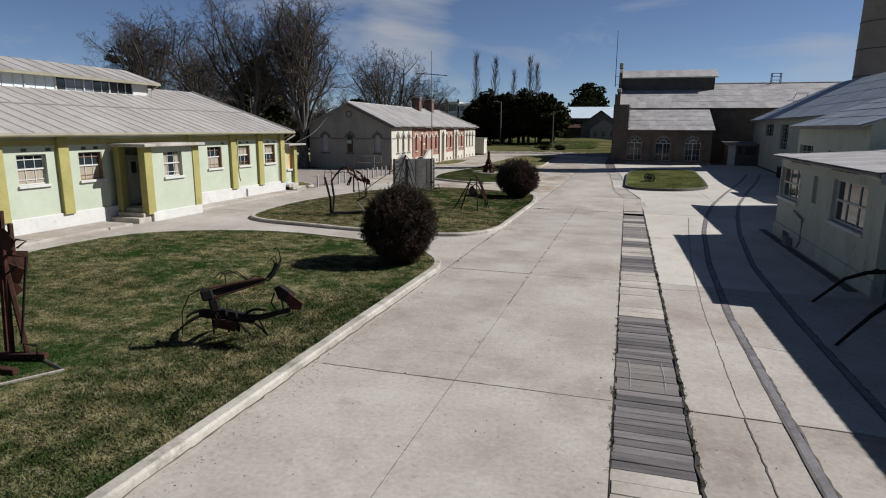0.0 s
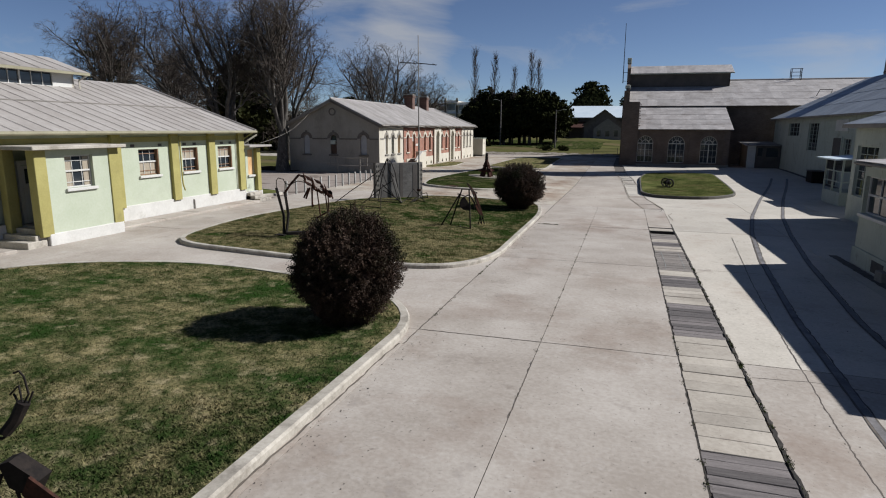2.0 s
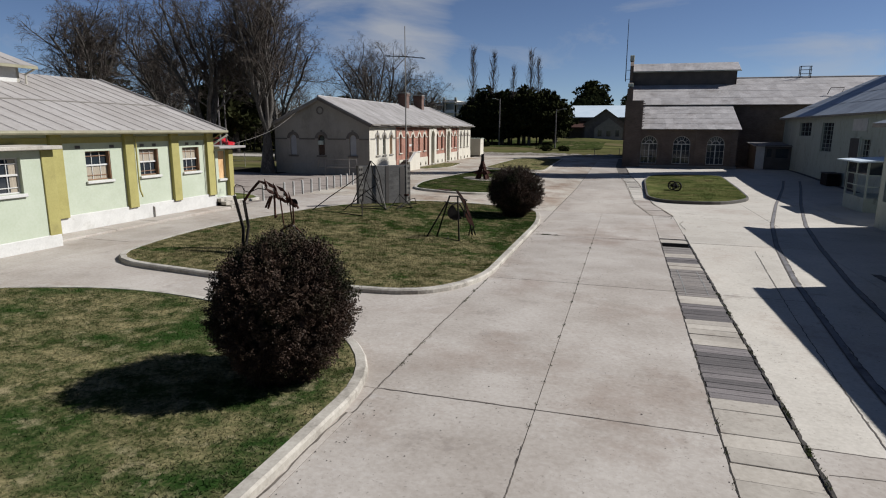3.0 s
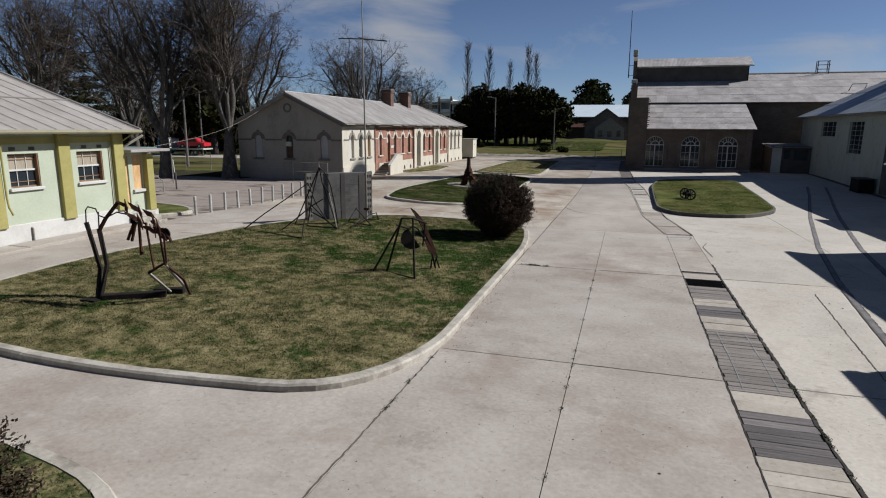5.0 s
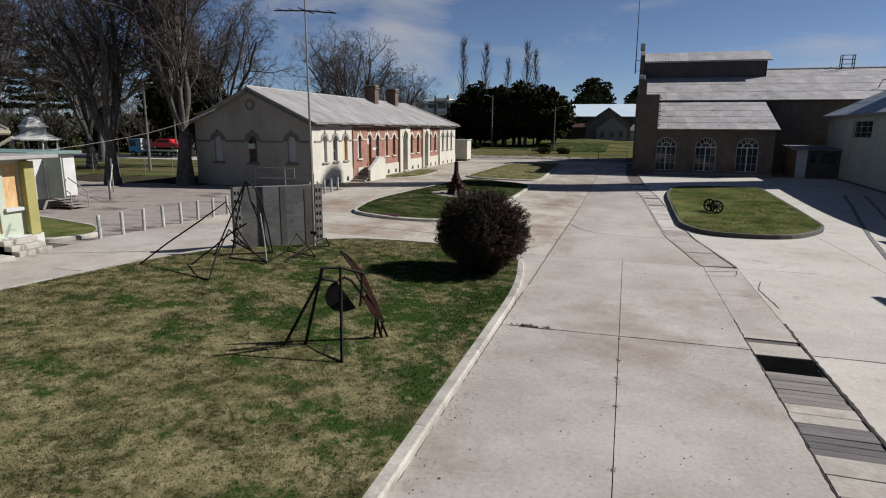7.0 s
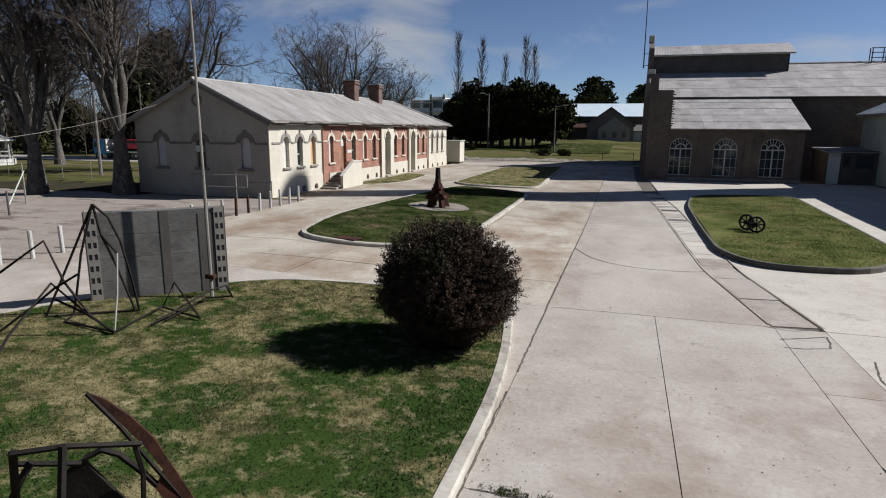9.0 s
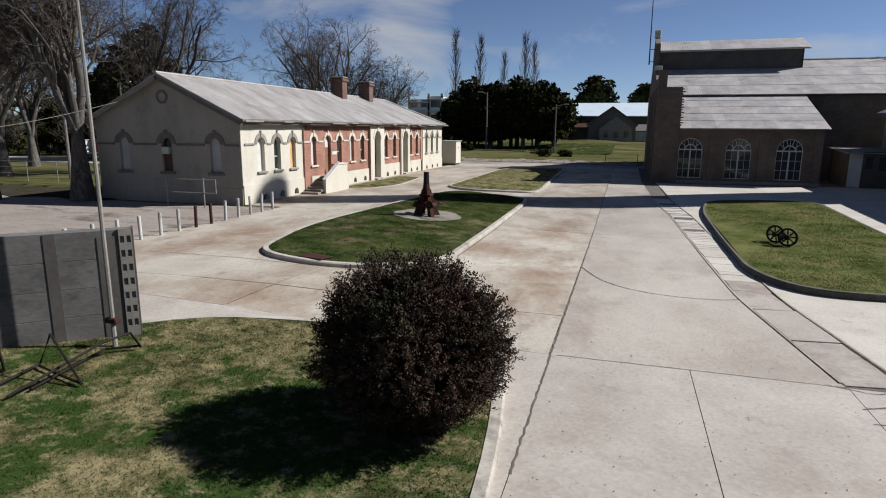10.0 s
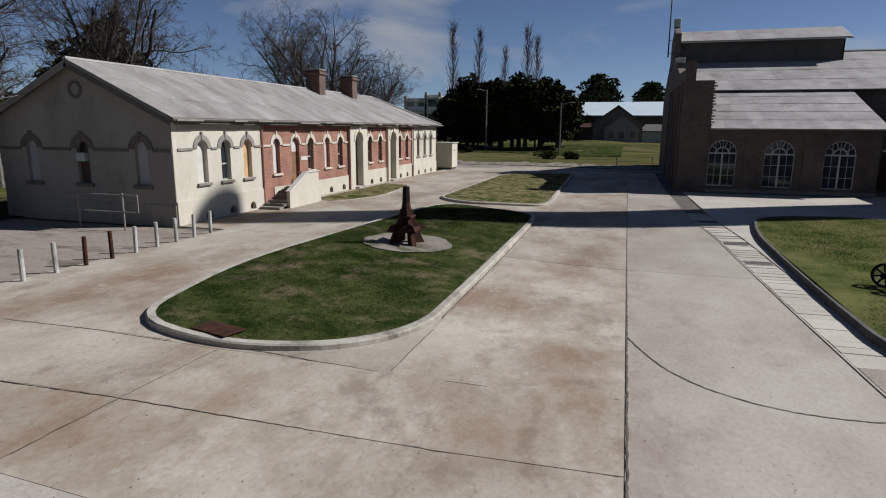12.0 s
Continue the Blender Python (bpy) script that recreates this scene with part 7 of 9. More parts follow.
def tall_machine():
    """Upright rusted frame of pipes and plates at the lawn's edge."""
    S = thing("machine_sculpture", "tall rusted sculpture of pipes, plates and rails", "sculpture")
    g = gz(-10, 7.2) + 0.1
    y = 7.2
    rods(S, [[(-9.95, y, g), (-9.75, y, 2.62)], [(-10.2, y + 0.1, g), (-9.95, y + 0.05, 2.0)], [(-9.6, y, 1.9), (-9.58, y, 2.42)], [(-9.7, y + 0.1, g), (-9.85, y, 1.95)]], 0.045, M_RUST, "post")
    rods(S, [[(-9.85, y, 1.88), (-9.33, y, 1.88), (-9.7, y, 0.34), (-9.36, y, 0.34), (-9.37, y, 0.18)]], 0.022)
    rods(S, [[(-9.8, y, 2.0), (-9.5, y, 2.16), (-9.28, y, 2.15), (-9.5, y, 2.02)], [(-9.9, y, 1.5), (-9.55, y, 1.72), (-9.62, y, 1.8)]], 0.018)
    for i, (x, z, a) in enumerate(((-9.75, 2.15, 20), (-9.9, 1.95, -30), (-9.85, 1.55, 10), (-10.0, 1.3, 40), (-9.8, 1.75, -10))):
        part("plate", shift(blade([(-0.22, -0.1), (0.2, -0.16), (0.26, 0.1), (-0.05, 0.2)], 0.03), pose(x, y - 0.05 + 0.04 * i, z, 0, a, 15 * i)), M_RUST, S)
    part("base_beam", shift(cube(-0.9, 0.55, -0.06, 0.06, 0, 0.1, 0.01), pose(-9.9, y, g + 0.06, 0, 0, 18)), M_RUST, S)
    part("base_beam", shift(cube(-0.7, 0.6, -0.06, 0.06, 0, 0.1, 0.01), pose(-9.9, y - 0.5, g + 0.02, 0, 0, 5)), M_RUST, S)
    bm = bmesh.new()
    tube(bm, [(-9.9, 6.25, g + 0.2), (-9.55, 6.2, g + 0.05)], 0.12, 8)
    part("foot", bm, M_BLACK, S)
    bm = bmesh.new()
    tube(bm, [(-9.74, 7.46, g + 0.03), (-8.72, 7.1, g + 0.03), (-9.3, 6.1, g + 0.03)], 0.028, 5)
    part("ground_rail", bm, M_TIMB, S, "pale timber lath on the grass")
    return S


def steel_insect():
    """Bent beams carrying a cluster of rusty plates above a swing frame."""
    S = thing("beam_sculpture", "rusted steel sculpture of bent beams and plates on sleepers", "sculpture")
    y = 25.8
    g = gz(-12.6, y) + 0.12
    part("sleeper", shift(cube(-0.68, 0.68, -0.1, 0.1, 0, 0.15, 0.012), pose(-12.62, 25.9, g - 0.02, 0, 0, 34)), M_BLACK, S, "dark steel sleeper")
    part("sleeper", shift(cube(-0.35, 0.35, -0.1, 0.1, 0, 0.13, 0.012), pose(-12.2, 26.55, g - 0.02, 0, 0, 20)), M_BLACK, S)
    part("foot_plate", shift(cube(-0.2, 0.2, -0.15, 0.15, 0, 0.06), pose(-13.35, 25.4, g - 0.01)), M_BLACK, S)
    rods(S, [[(-13.3, 25.5, g), (-13.45, y, 0.6), (-13.72, y, 1.67)], [(-13.2, 25.5, g), (-13.25, y, 0.7), (-13.36, y, 1.54)]], 0.055, M_BLACK, "beam")
    rods(S, [[(-13.36, y, 1.5), (-13.13, y, 1.8), (-12.74, y, 2.18), (-12.55, y, 2.12)]], 0.045, M_RUST, "beam")
    rods(S, [[(-13.72, y, 1.67), (-13.7, y, 1.95), (-13.62, y, 2.04), (-13.4, y, 2.0), (-13.33, y, 1.85), (-13.13, y, 1.8)], [(-13.36, y, 1.54), (-13.33, y, 1.93)], [(-13.13, y, 1.8), (-12.8, y, 1.95), (-12.4, y, 1.9)]], 0.016)
    rng = random.Random(9)
    for i in range(16):
        x, z = -12.5 + 0.065 * i, 2.12 - 0.04 * i + rng.uniform(-0.18, 0.14)
        part("plate", shift(blade([(-0.2, 0), (0.02, -0.05), (0.22, 0.02), (0.05, 0.07)], 0.02), pose(x, y + rng.uniform(-0.15, 0.15), z, rng.uniform(-30, 30), rng.uniform(10, 70), rng.uniform(-40, 40))), M_RUST, S)
    rods(S, [[(-12.36, y, 1.7), (-12.56, y, 1.33)], [(-12.3, y, 1.72), (-12.5, y + 0.05, 1.3)], [(-12.21, y, 1.75), (-12.22, y, 1.0), (-12.15, y, 1.08)], [(-11.85, y, 1.8), (-11.4, y, 1.45), (-11.36, y, 1.35)]], 0.035, M_RUST, "leg")
    rods(S, [[(-12.02, y, 1.75), (-11.9, y, 0.7)], [(-11.68, y, 1.7), (-11.6, y, 0.88)], [(-11.56, y, 1.66), (-11.54, y, 0.86)]], 0.025, M_RUST, "hanger")
    rods(S, [[(-12.06, y, 0.59), (-11.6, y, 0.85), (-11.38, y + 0.3, 0.43), (-11.4, y + 0.5, g + 0.1)]], 0.035, M_RUST, "frame_bar")
    rods(S, [[(-12.06, y, 0.59), (-11.95, 26.3, g + 0.1)], [(-11.56, y, 0.8), (-11.6, 26.5, g + 0.1)]], 0.035, M_STONE, "frame_leg")
    part("disc", shift(blade([(0.12 * math.cos(a), 0.14 * math.sin(a)) for a in [math.pi * i / 6 for i in range(12)]], 0.02), pose(-11.5, y, 1.52)), M_BLACK, S)
    return S


def drum_frame():
    """Leaning steel legs under one bar, a hanging cut disc and a tall curved wing."""
    S = thing("frame_sculpture", "black steel frame sculpture with hanging disc and curved wing", "sculpture")
    g = gz(-8, 31.3) + 0.1
    rods(S, [[(-7.30, 30.44, g), (-7.50, 30.88, 1.37)], [(-8.37, 31.01, g), (-7.75, 30.67, 1.39)], [(-8.73, 30.79, g), (-7.98, 30.88, 1.02), (-7.9, 30.92, 1.14)]], 0.032, name="leg")
    rods(S, [[(-7.76, 30.66, 1.38), (-7.50, 30.9, 1.36), (-7.27, 31.41, 1.15)]], 0.026, name="top_bar")
    rods(S, [[(-8.0, 30.86, 1.14), (-7.72, 31.2, 1.0)]], 0.026, name="side_bar")
    rods(S, [[(-7.76, 31.28, 1.0), (-7.66, 31.36, 1.05), (-7.56, 31.44, 0.98), (-7.46, 31.58, 0.74), (-7.25, 31.85, 0.2), (-7.16, 31.95, g)]], 0.03, name="arched_bar")
    rods(S, [[(-7.31, 31.38, 1.14), (-7.37, 31.5, 0.8), (-7.42, 31.52, 0.45)], [(-7.2, 31.8, 0.14), (-7.3, 31.91, g)], [(-7.1, 31.9, 0.08), (-7.28, 32.2, g)], [(-7.12, 31.86, 0.05), (-7.05, 32.0, g)]], 0.024)
    rods(S, [[(-8.37, 31.0, g + 0.02), (-7.9, 30.72, g + 0.02), (-7.3, 30.44, g + 0.02)], [(-7.95, 31.15, g + 0.02), (-7.8, 30.68, g + 0.02)]], 0.026, name="ground_bar")
    disc = [(-0.05, 0.97), (-0.13, 0.95), (-0.22, 0.85), (-0.28, 0.7), (-0.25, 0.55), (-0.15, 0.43), (0.0, 0.37), (0.14, 0.37), (0.31, 0.42)]
    part("disc", plate(disc[::-1], [], 0.05, pose(-7.74, 31.3, 0, 0, 0, 33)), M_BLACK, S, "hanging dark steel segment")
    wing = [(0.0, 1.58), (0.12, 1.5), (0.3, 1.3), (0.47, 1.05), (0.58, 0.78), (0.72, 0.45), (0.88, 0.02), (0.6, 0.22), (0.44, 0.55), (0.52, 0.72), (0.38, 1.0), (0.2, 1.28), (0.05, 1.5)]
    part("wing", plate(wing[::-1], [], 0.035, pose(-7.703, 31.33, 0, 0, 0, 43.8)), M_RUST, S, "curved rusty steel wing")
    rods(S, [[(-7.72, 31.33, 1.58), (-7.55, 31.46, 1.25), (-7.36, 31.66, 0.72), (-7.12, 31.93, 0.05)]], 0.02, name="wing_rib")
    return S


def line_frames():
    """Thin bent rods drawn in the air before the concrete block."""
    S = thing("rod_sculpture", "wiry sculpture of thin bent steel rods on the lawn", "sculpture")
    g = gz(-14, 36) + 0.12
    apex = (-13.86, 37.23, 2.25)
    rods(S, [[(-14.73, 36.6, g), (-14.3, 36.93, 1.08), apex], [(-14.28, 36.86, g), (-14.28, 36.93, 0.1), (-14.1, 37.05, 1.22), apex],
             [apex, (-13.65, 37.38, 1.98), (-13.5, 37.49, 1.48), (-13.38, 37.57, 0.67), (-13.3, 37.63, g)], [apex, (-13.78, 37.29, 1.62), (-13.6, 37.42, 0.96), (-13.36, 37.58, g)],
             [(-13.78, 37.29, 1.62), (-13.56, 37.44, 1.2)], [(-14.73, 36.6, g + 0.02), (-14.0, 37.12, g + 0.02), (-13.3, 37.63, g + 0.02)]], 0.026)
    rods(S, [[(-13.56, 37.44, 1.2), (-13.1, 36.9, 0.5), (-12.67, 36.33, g)]], 0.02, M_STONE)
    rods(S, [[(-15.98, 34.87, g), (-15.2, 35.2, 0.55), (-14.39, 35.57, 1.15), (-13.65, 35.9, 1.73), (-13.4, 36.01, 0.94), (-13.04, 36.17, 0.28), (-12.7, 36.33, g)],
             [(-15.98, 34.87, g + 0.02), (-14.6, 34.5, g + 0.02), (-12.94, 34.06, g)], [(-12.94, 34.06, g), (-13.2, 34.7, 0.35), (-13.61, 35.91, 0.92), (-13.12, 36.13, 0.35), (-12.67, 36.33, g)],
             [(-14.54, 35.3, g), (-13.98, 35.75, 0.45), (-13.58, 35.93, 0.81), (-13.14, 36.12, 1.1)], [(-13.58, 35.93, 0.61), (-13.1, 36.15, 0.3), (-12.67, 36.33, g + 0.02)],
             [(-14.28, 36.86, g + 0.02), (-14.1, 36.5, g + 0.02), (-12.67, 36.33, g + 0.02)]], 0.024)
    rods(S, [[(-12.67, 36.33, g + 0.02), (-12.99, 37.99, g + 0.03), (-12.55, 37.88, 0.54), (-11.78, 37.68, g - 0.04)], [(-12.99, 37.95, g + 0.02), (-12.4, 37.8, g), (-11.78, 37.68, g - 0.03)],
             [(-12.36, 36.94, g), (-12.19, 38.53, 0.22), (-12.14, 39.05, 0.22), (-12.12, 39.24, g - 0.03)], [(-12.28, 37.24, g), (-12.59, 38.9, g), (-12.12, 39.24, g)]], 0.022)
    return S


scrap_bird()
tall_machine()
steel_insect()
drum_frame()
line_frames()


def monolith():
    """Concrete slab with a notched steel channel at each end, standing on the lawn's edge."""
    S = thing("concrete_block", "upright grey concrete slab with slotted steel end channels", "sculpture")
    ax = pose(-13.9, 39.0, 0, 0, 0, 44)
    L, T = 1.46, 0.16
    g = gz(-13.9, 39.0) + 0.02
    top = 1.92
    for i in range(4):
        z0, z1 = g + (top - g) * i / 4, g + (top - g) * (i + 1) / 4 - 0.004
        part("lift", shift(cube(-L, L, -T, T, z0, z1, 0.006), ax), M_MONO, S, "grey cast concrete lift")
    # flat dark plates on the face paint the shade of two recesses
    part("groove", shift(cube(0.05, 0.24, -T - 0.012, -T + 0.01, g + 0.05, top - 0.02), ax), M_DARKW, S, "dark plate painted as a shaded vertical recess")
    part("groove", shift(cube(L - 0.58, L - 0.24, -T - 0.012, -T + 0.01, g + 0.02, top - 0.12), ax), M_DARKW, S, "dark plate painted as the shaded recess beside the channel")
    for s in (-1, 1):
        holes = [rect(u - 0.035, u + 0.035, g + 0.25 + 0.27 * k, g + 0.38 + 0.27 * k) for k in range(7) for u in (-0.055, 0.055)]
        ch = part("channel", shift(plate(rect(-0.11, 0.11, g, top + 0.02), holes, 0.03, pose(s * (L - 0.11 if s < 0 else L - 0.11), -T - 0.034, 0)), ax), M_STONE, S, "slotted steel channel")
        part("channel_side", shift(cube(s * L - 0.012 + 0.015 * s, s * L + 0.012 + 0.015 * s, -T - 0.03, T, g, top + 0.02), ax), M_DARKW, ch)
    return S


monolith()


def radio_mast():
    S = thing("aerial_mast", "tall thin steel aerial mast with a cross bar", "mast")
    x, y = -12.66, 39.2
    bar("pole", [(x, y, gz(x, y)), (x - 0.02, y, 4.5), (x - 0.05, y, 9.0)], 0.045, M_STONE, S, 8, 0.02)
    bar("cross_bar", [(x - 1.15, y, 7.56), (x, y, 7.5), (x + 1.05, y, 7.38)], 0.022, M_BLACK, S)
    bar("boom", [(x, y - 0.5, 7.5), (x, y + 0.5, 7.5)], 0.018, M_BLACK, S)
    for k in (-0.9, -0.45, 0.5, 0.9):
        bar("element", [(x + k, y - 0.3, 7.5 - 0.08 * k), (x + k, y + 0.3, 7.5 - 0.08 * k)], 0.01, M_BLACK, S)
    part("clamp", shift(cube(-0.12, 0.12, -0.07, 0.07, -0.05, 0.05, 0.015), pose(x, y, 0.35)), M_RUST, S)
    return S


radio_mast()


def tower_sculpture():
    """Rusted tapering steel tower on splayed plate legs."""
    S = thing("tower_sculpture", "dark rusted steel tower on splayed plate legs", "sculpture")
    x, y = -12.8, 57.6
    g = gz(x, y) + 0.12
    for k in range(4):
        m = pose(x, y, g, 0, 0, 45 + 90 * k)
        bm = plate([(0.3, 0.0), (0.68, 0.0), (0.55, 0.3), (0.42, 0.6), (0.28, 0.95), (0.2, 1.25), (0.04, 1.25), (0.1, 0.95), (0.2, 0.55)], [], 0.16, m @ pose(0, -0.08, 0))
        part("leg", bm, M_RUST, S)
        bm = plate([(0.4, 0.4), (0.86, 0.5), (0.7, 0.58), (0.62, 0.68), (0.36, 0.76)], [], 0.05, m @ pose(0, -0.025, 0))
        part("fin", bm, M_RUST, S, "spiked rusty fin")
    part("collar", shift(cube(-0.4, 0.4, -0.4, 0.4, -0.09, 0.09, 0.02), pose(x, y, g + 0.52)), M_RUST, S)
    part("collar", shift(cube(-0.27, 0.27, -0.27, 0.27, -0.05, 0.05, 0.02), pose(x, y, g + 0.98)), M_RUST, S)
    bm = bmesh.new()
    tube(bm, [(x, y, g + 0.95), (x, y, g + 1.3), (x, y, g + 1.5)], 0.2, 8, 0.14)
    part("shoulder", bm, M_RUST, S)
    bm = bmesh.new()
    tube(bm, [(x, y, g + 1.3), (x, y, g + 2.05)], 0.15, 8, 0.12)
    part("shaft", bm, M_BLACK, S, "dark upright shaft")
    return S


tower_sculpture()
bm = bmesh.new()
ring = []
for k in range(48):
    a = math.pi * k / 24
    q = 1.62 + 0.12 * noise.noise(Vector((math.cos(a) * 2.5, math.sin(a) * 2.5, 7)))
    x, y = -12.8 + q * math.cos(a), 57.7 + q * math.sin(a)
    ring.append(bm.verts.new((x, y, gz(x, y) + 0.15)))
bm.faces.new(ring)
tagged(part("gravel_bed", bm, M_GRAVEL), "round bed of pale trodden gravel in the lawn", "gravel", kind="structure")


def wheel_pair():
    """Two spoked iron wheels on one axle, resting on the grass."""
    S = thing("iron_wheels", "pair of black spoked iron wheels on an axle", "sculpture")
    g = gz(2.1, 57.2) + 0.165
    r, n = 0.36, 28
    for x, y, rz, tilt in ((2.0, 57.45, -38, 0), (2.28, 56.75, -30, 6)):
        ax = pose(x, y, g + r, 0, tilt, rz)
        circle = lambda q: [(q * math.cos(2 * math.pi * i / n), q * math.sin(2 * math.pi * i / n)) for i in range(n)]
        w = part("wheel", plate(circle(r), [circle(r - 0.075)], 0.09, ax @ pose(0.0, -0.045, 0)), M_BLACK, S, "spoked iron wheel")
        for k in range(8):
            a = math.pi * k / 4 + 0.2
            bar("spoke", [ax @ Vector((0, 0, 0)), ax @ Vector(((r - 0.04) * math.cos(a), 0, (r - 0.04) * math.sin(a)))], 0.03, M_BLACK, w, 5)
        bar("hub", [ax @ Vector((0, -0.13, 0)), ax @ Vector((0, 0.13, 0))], 0.1, M_BLACK, w, 10)
    bar("axle", [(2.0, 57.45, g + r), (2.28, 56.75, g + r)], 0.055, M_BLACK, S, 8)
    return S


wheel_pair()


# ---- bollards, rails, cabinet, fence ----
def bollard(x, y, dark=False):
    B = thing("bollard", "dark brown timber bollard post" if dark else "white painted timber bollard post", "bollard", group="row of bollards", at=pose(x, y, gz(x, y) - 0.03, random.uniform(-1.5, 1.5), random.uniform(-1.5, 1.5), random.uniform(0, 90)))
    bm = bmesh.new()
    tube(bm, [(0, 0, 0), (0, 0, 0.86), (0, 0, 0.9)], 0.066, 10, 0.062)
    part("post", bm, M_RUST if dark else M_POST, B)
    return B


for i in range(20):
    yb = 38.2 + 1.0 * i
    bollard(-20.88 + 0.33 * math.sin(math.pi * (yb - 38.2) / 19.4), yb, 51.0 < yb < 53.0)


def pipe_rail():
    S = thing("pipe_rail", "rusty pipe guard rail before the gable wall", "rail")
    g = -0.25
    for x in (-26.7, -24.43):
        bar("post", [(x, 56.6, g), (x, 56.6, 1.24)], 0.035, M_STONE, S)
    for z in (1.16, 0.48):
        bar("rail", [(-27.4, 56.6, z), (-23.7, 56.6, z + 0.01)], 0.028, M_STONE, S)
    for x in (-27.4, -23.7):
        bar("rail_end", [(x, 56.6, 0.48), (x, 56.6, 1.17)], 0.028, M_STONE, S)


pipe_rail()


def cabinet_box():
    S = thing("service_cabinet", "cream steel service cabinet beside the brick building", "cabinet")
    part("body", cube(-23.9, -22.25, 96.4, 98.4, -0.05, 2.38, 0.02), M_CREAM, S)
    part("lid", cube(-24.0, -22.15, 96.3, 98.5, 2.38, 2.46, 0.02), M_WOFF, S)
    part("skid", cube(-23.8, -22.35, 96.5, 98.3, -0.3, -0.05), M_DARKW, S)
    part("handle", cube(-22.25, -22.22, 97.2, 97.3, 1.6, 1.75), M_DARKW, S)


cabinet_box()


def site_hut():
    S = thing("site_hut", "white portable hut with an open door and steps", "hut")
    part("body", cube(-36.0, -30.0, 43.0, 45.6, 0.3, 2.45, 0.02), M_WHITE, S)
    part("roof", cube(-36.2, -29.75, 42.8, 45.9, 2.45, 2.6, 0.02), M_TEAL, S, "dull green metal roof")
    # dark slab on the closed body paints the unlit inside of the hut
    part("doorway", cube(-30.0, -29.98, 43.9, 44.9, 0.32, 2.3), M_DARKW, S, "dark plate painted as the shade inside an open doorway")
    part("door", cube(-29.96, -28.9, 43.84, 43.9, 0.35, 2.35, 0.01), M_WOFF, S, "pale grey door standing open")
    for i in range(4):
        part("step", cube(-29.95, -29.7 + 0.3 * (3 - i) + 0.2, 44.0, 45.0, -0.1 + 0.11 * i, -0.05 + 0.11 * i), M_TIMD, S)
    for y in (44.0, 45.0):
        bar("handrail", [(-28.7, y, -0.2), (-28.7, y, 0.6), (-29.9, y, 1.25)], 0.03, M_TIMB, S)
    part("pier", cube(-33.0, -32.6, 43.1, 45.5, -0.3, 0.3), M_STONE, S)
    part("pier", cube(-30.5, -30.1, 43.1, 45.5, -0.3, 0.3), M_STONE, S)


site_hut()


def fence(name, label, pts, h=1.6, r=0.03, rails=(1.55,)):
    S = thing(name, label, "fence")
    for (x0, y0), (x1, y1) in zip(pts, pts[1:]):
        n = max(1, round(math.hypot(x1 - x0, y1 - y0) / 3.0))
        for i in range(n + 1):
            x, y = x0 + (x1 - x0) * i / n, y0 + (y1 - y0) * i / n
            bar("post", [(x, y, gz(x, y) - 0.1), (x, y, gz(x, y) + h)], r, M_STONE, S, 5)
        for z in rails:
            bar("wire", [(x0, y0, gz(x0, y0) + z), (x1, y1, gz(x1, y1) + z)], 0.014, M_STONE, S, 4)


fence("wire_fence", "thin wire fence on steel posts below the plane trees", [(-34.5, 64.5), (-80.0, 66.0)], 1.5, 0.03, (1.45, 1.0, 0.55))
fence("gate_fence", "thin steel posts and wire beside the factory", [(-6.4, 108.0), (-2.6, 108.5)], 1.3, 0.04, (1.25, 0.7))
G = thing("pipe_gate", "leaning galvanised pipe gate beside the forecourt", "gate")
bar("gate_post", [(-33.2, 51.0, -0.2), (-33.2, 51.0, 1.9)], 0.04, M_STONE, G)
bar("brace", [(-33.1, 51.0, 1.5), (-30.2, 47.8, 0.25)], 0.03, M_WOFF, G)
bar("gate_post", [(-30.1, 47.7, -0.2), (-30.1, 47.7, 0.9)], 0.05, M_TIMG, G)


def overhead_wire():
    S = thing("overhead_cable", "sagging overhead cable between the two buildings", "cable")
    a, b = Vector((-21.5, 36.6, 3.0)), Vector((-30.2, 57.9, 5.2))
    pts = [a.lerp(b, t) - Vector((0, 0, 0.4 * math.sin(math.pi * t))) for t in [i / 14 for i in range(15)]]
    bar("cable", pts, 0.009, M_STONE, S, 5)


overhead_wire()


def lamp_pole(x, y, h, arm):
    S = thing("power_pole", "grey timber power pole with a short arm", "pole", at=pose(x, y, field_z(x, y)))
    bar("pole", [(0, 0, -0.5), (0, 0, h)], 0.14, M_TIMG, S, 8, 0.1)
    bar("arm", [(0, 0, h - 0.3), (arm, 0, h + 0.05)], 0.05, M_STONE, S)
    part("lamp_head", shift(cube(-0.35, 0.35, -0.12, 0.12, -0.06, 0.06, 0.02), pose(arm * 1.2, 0, h + 0.03)), M_WOFF, S)


lamp_pole(-26.0, 128, 9.0, -1.0)
lamp_pole(-14.6, 125, 7.2, 1.3)
lamp_pole(-60.0, 88, 9.0, 1.0)
lamp_pole(-46.0, 68.0, 8.0, 0.6)


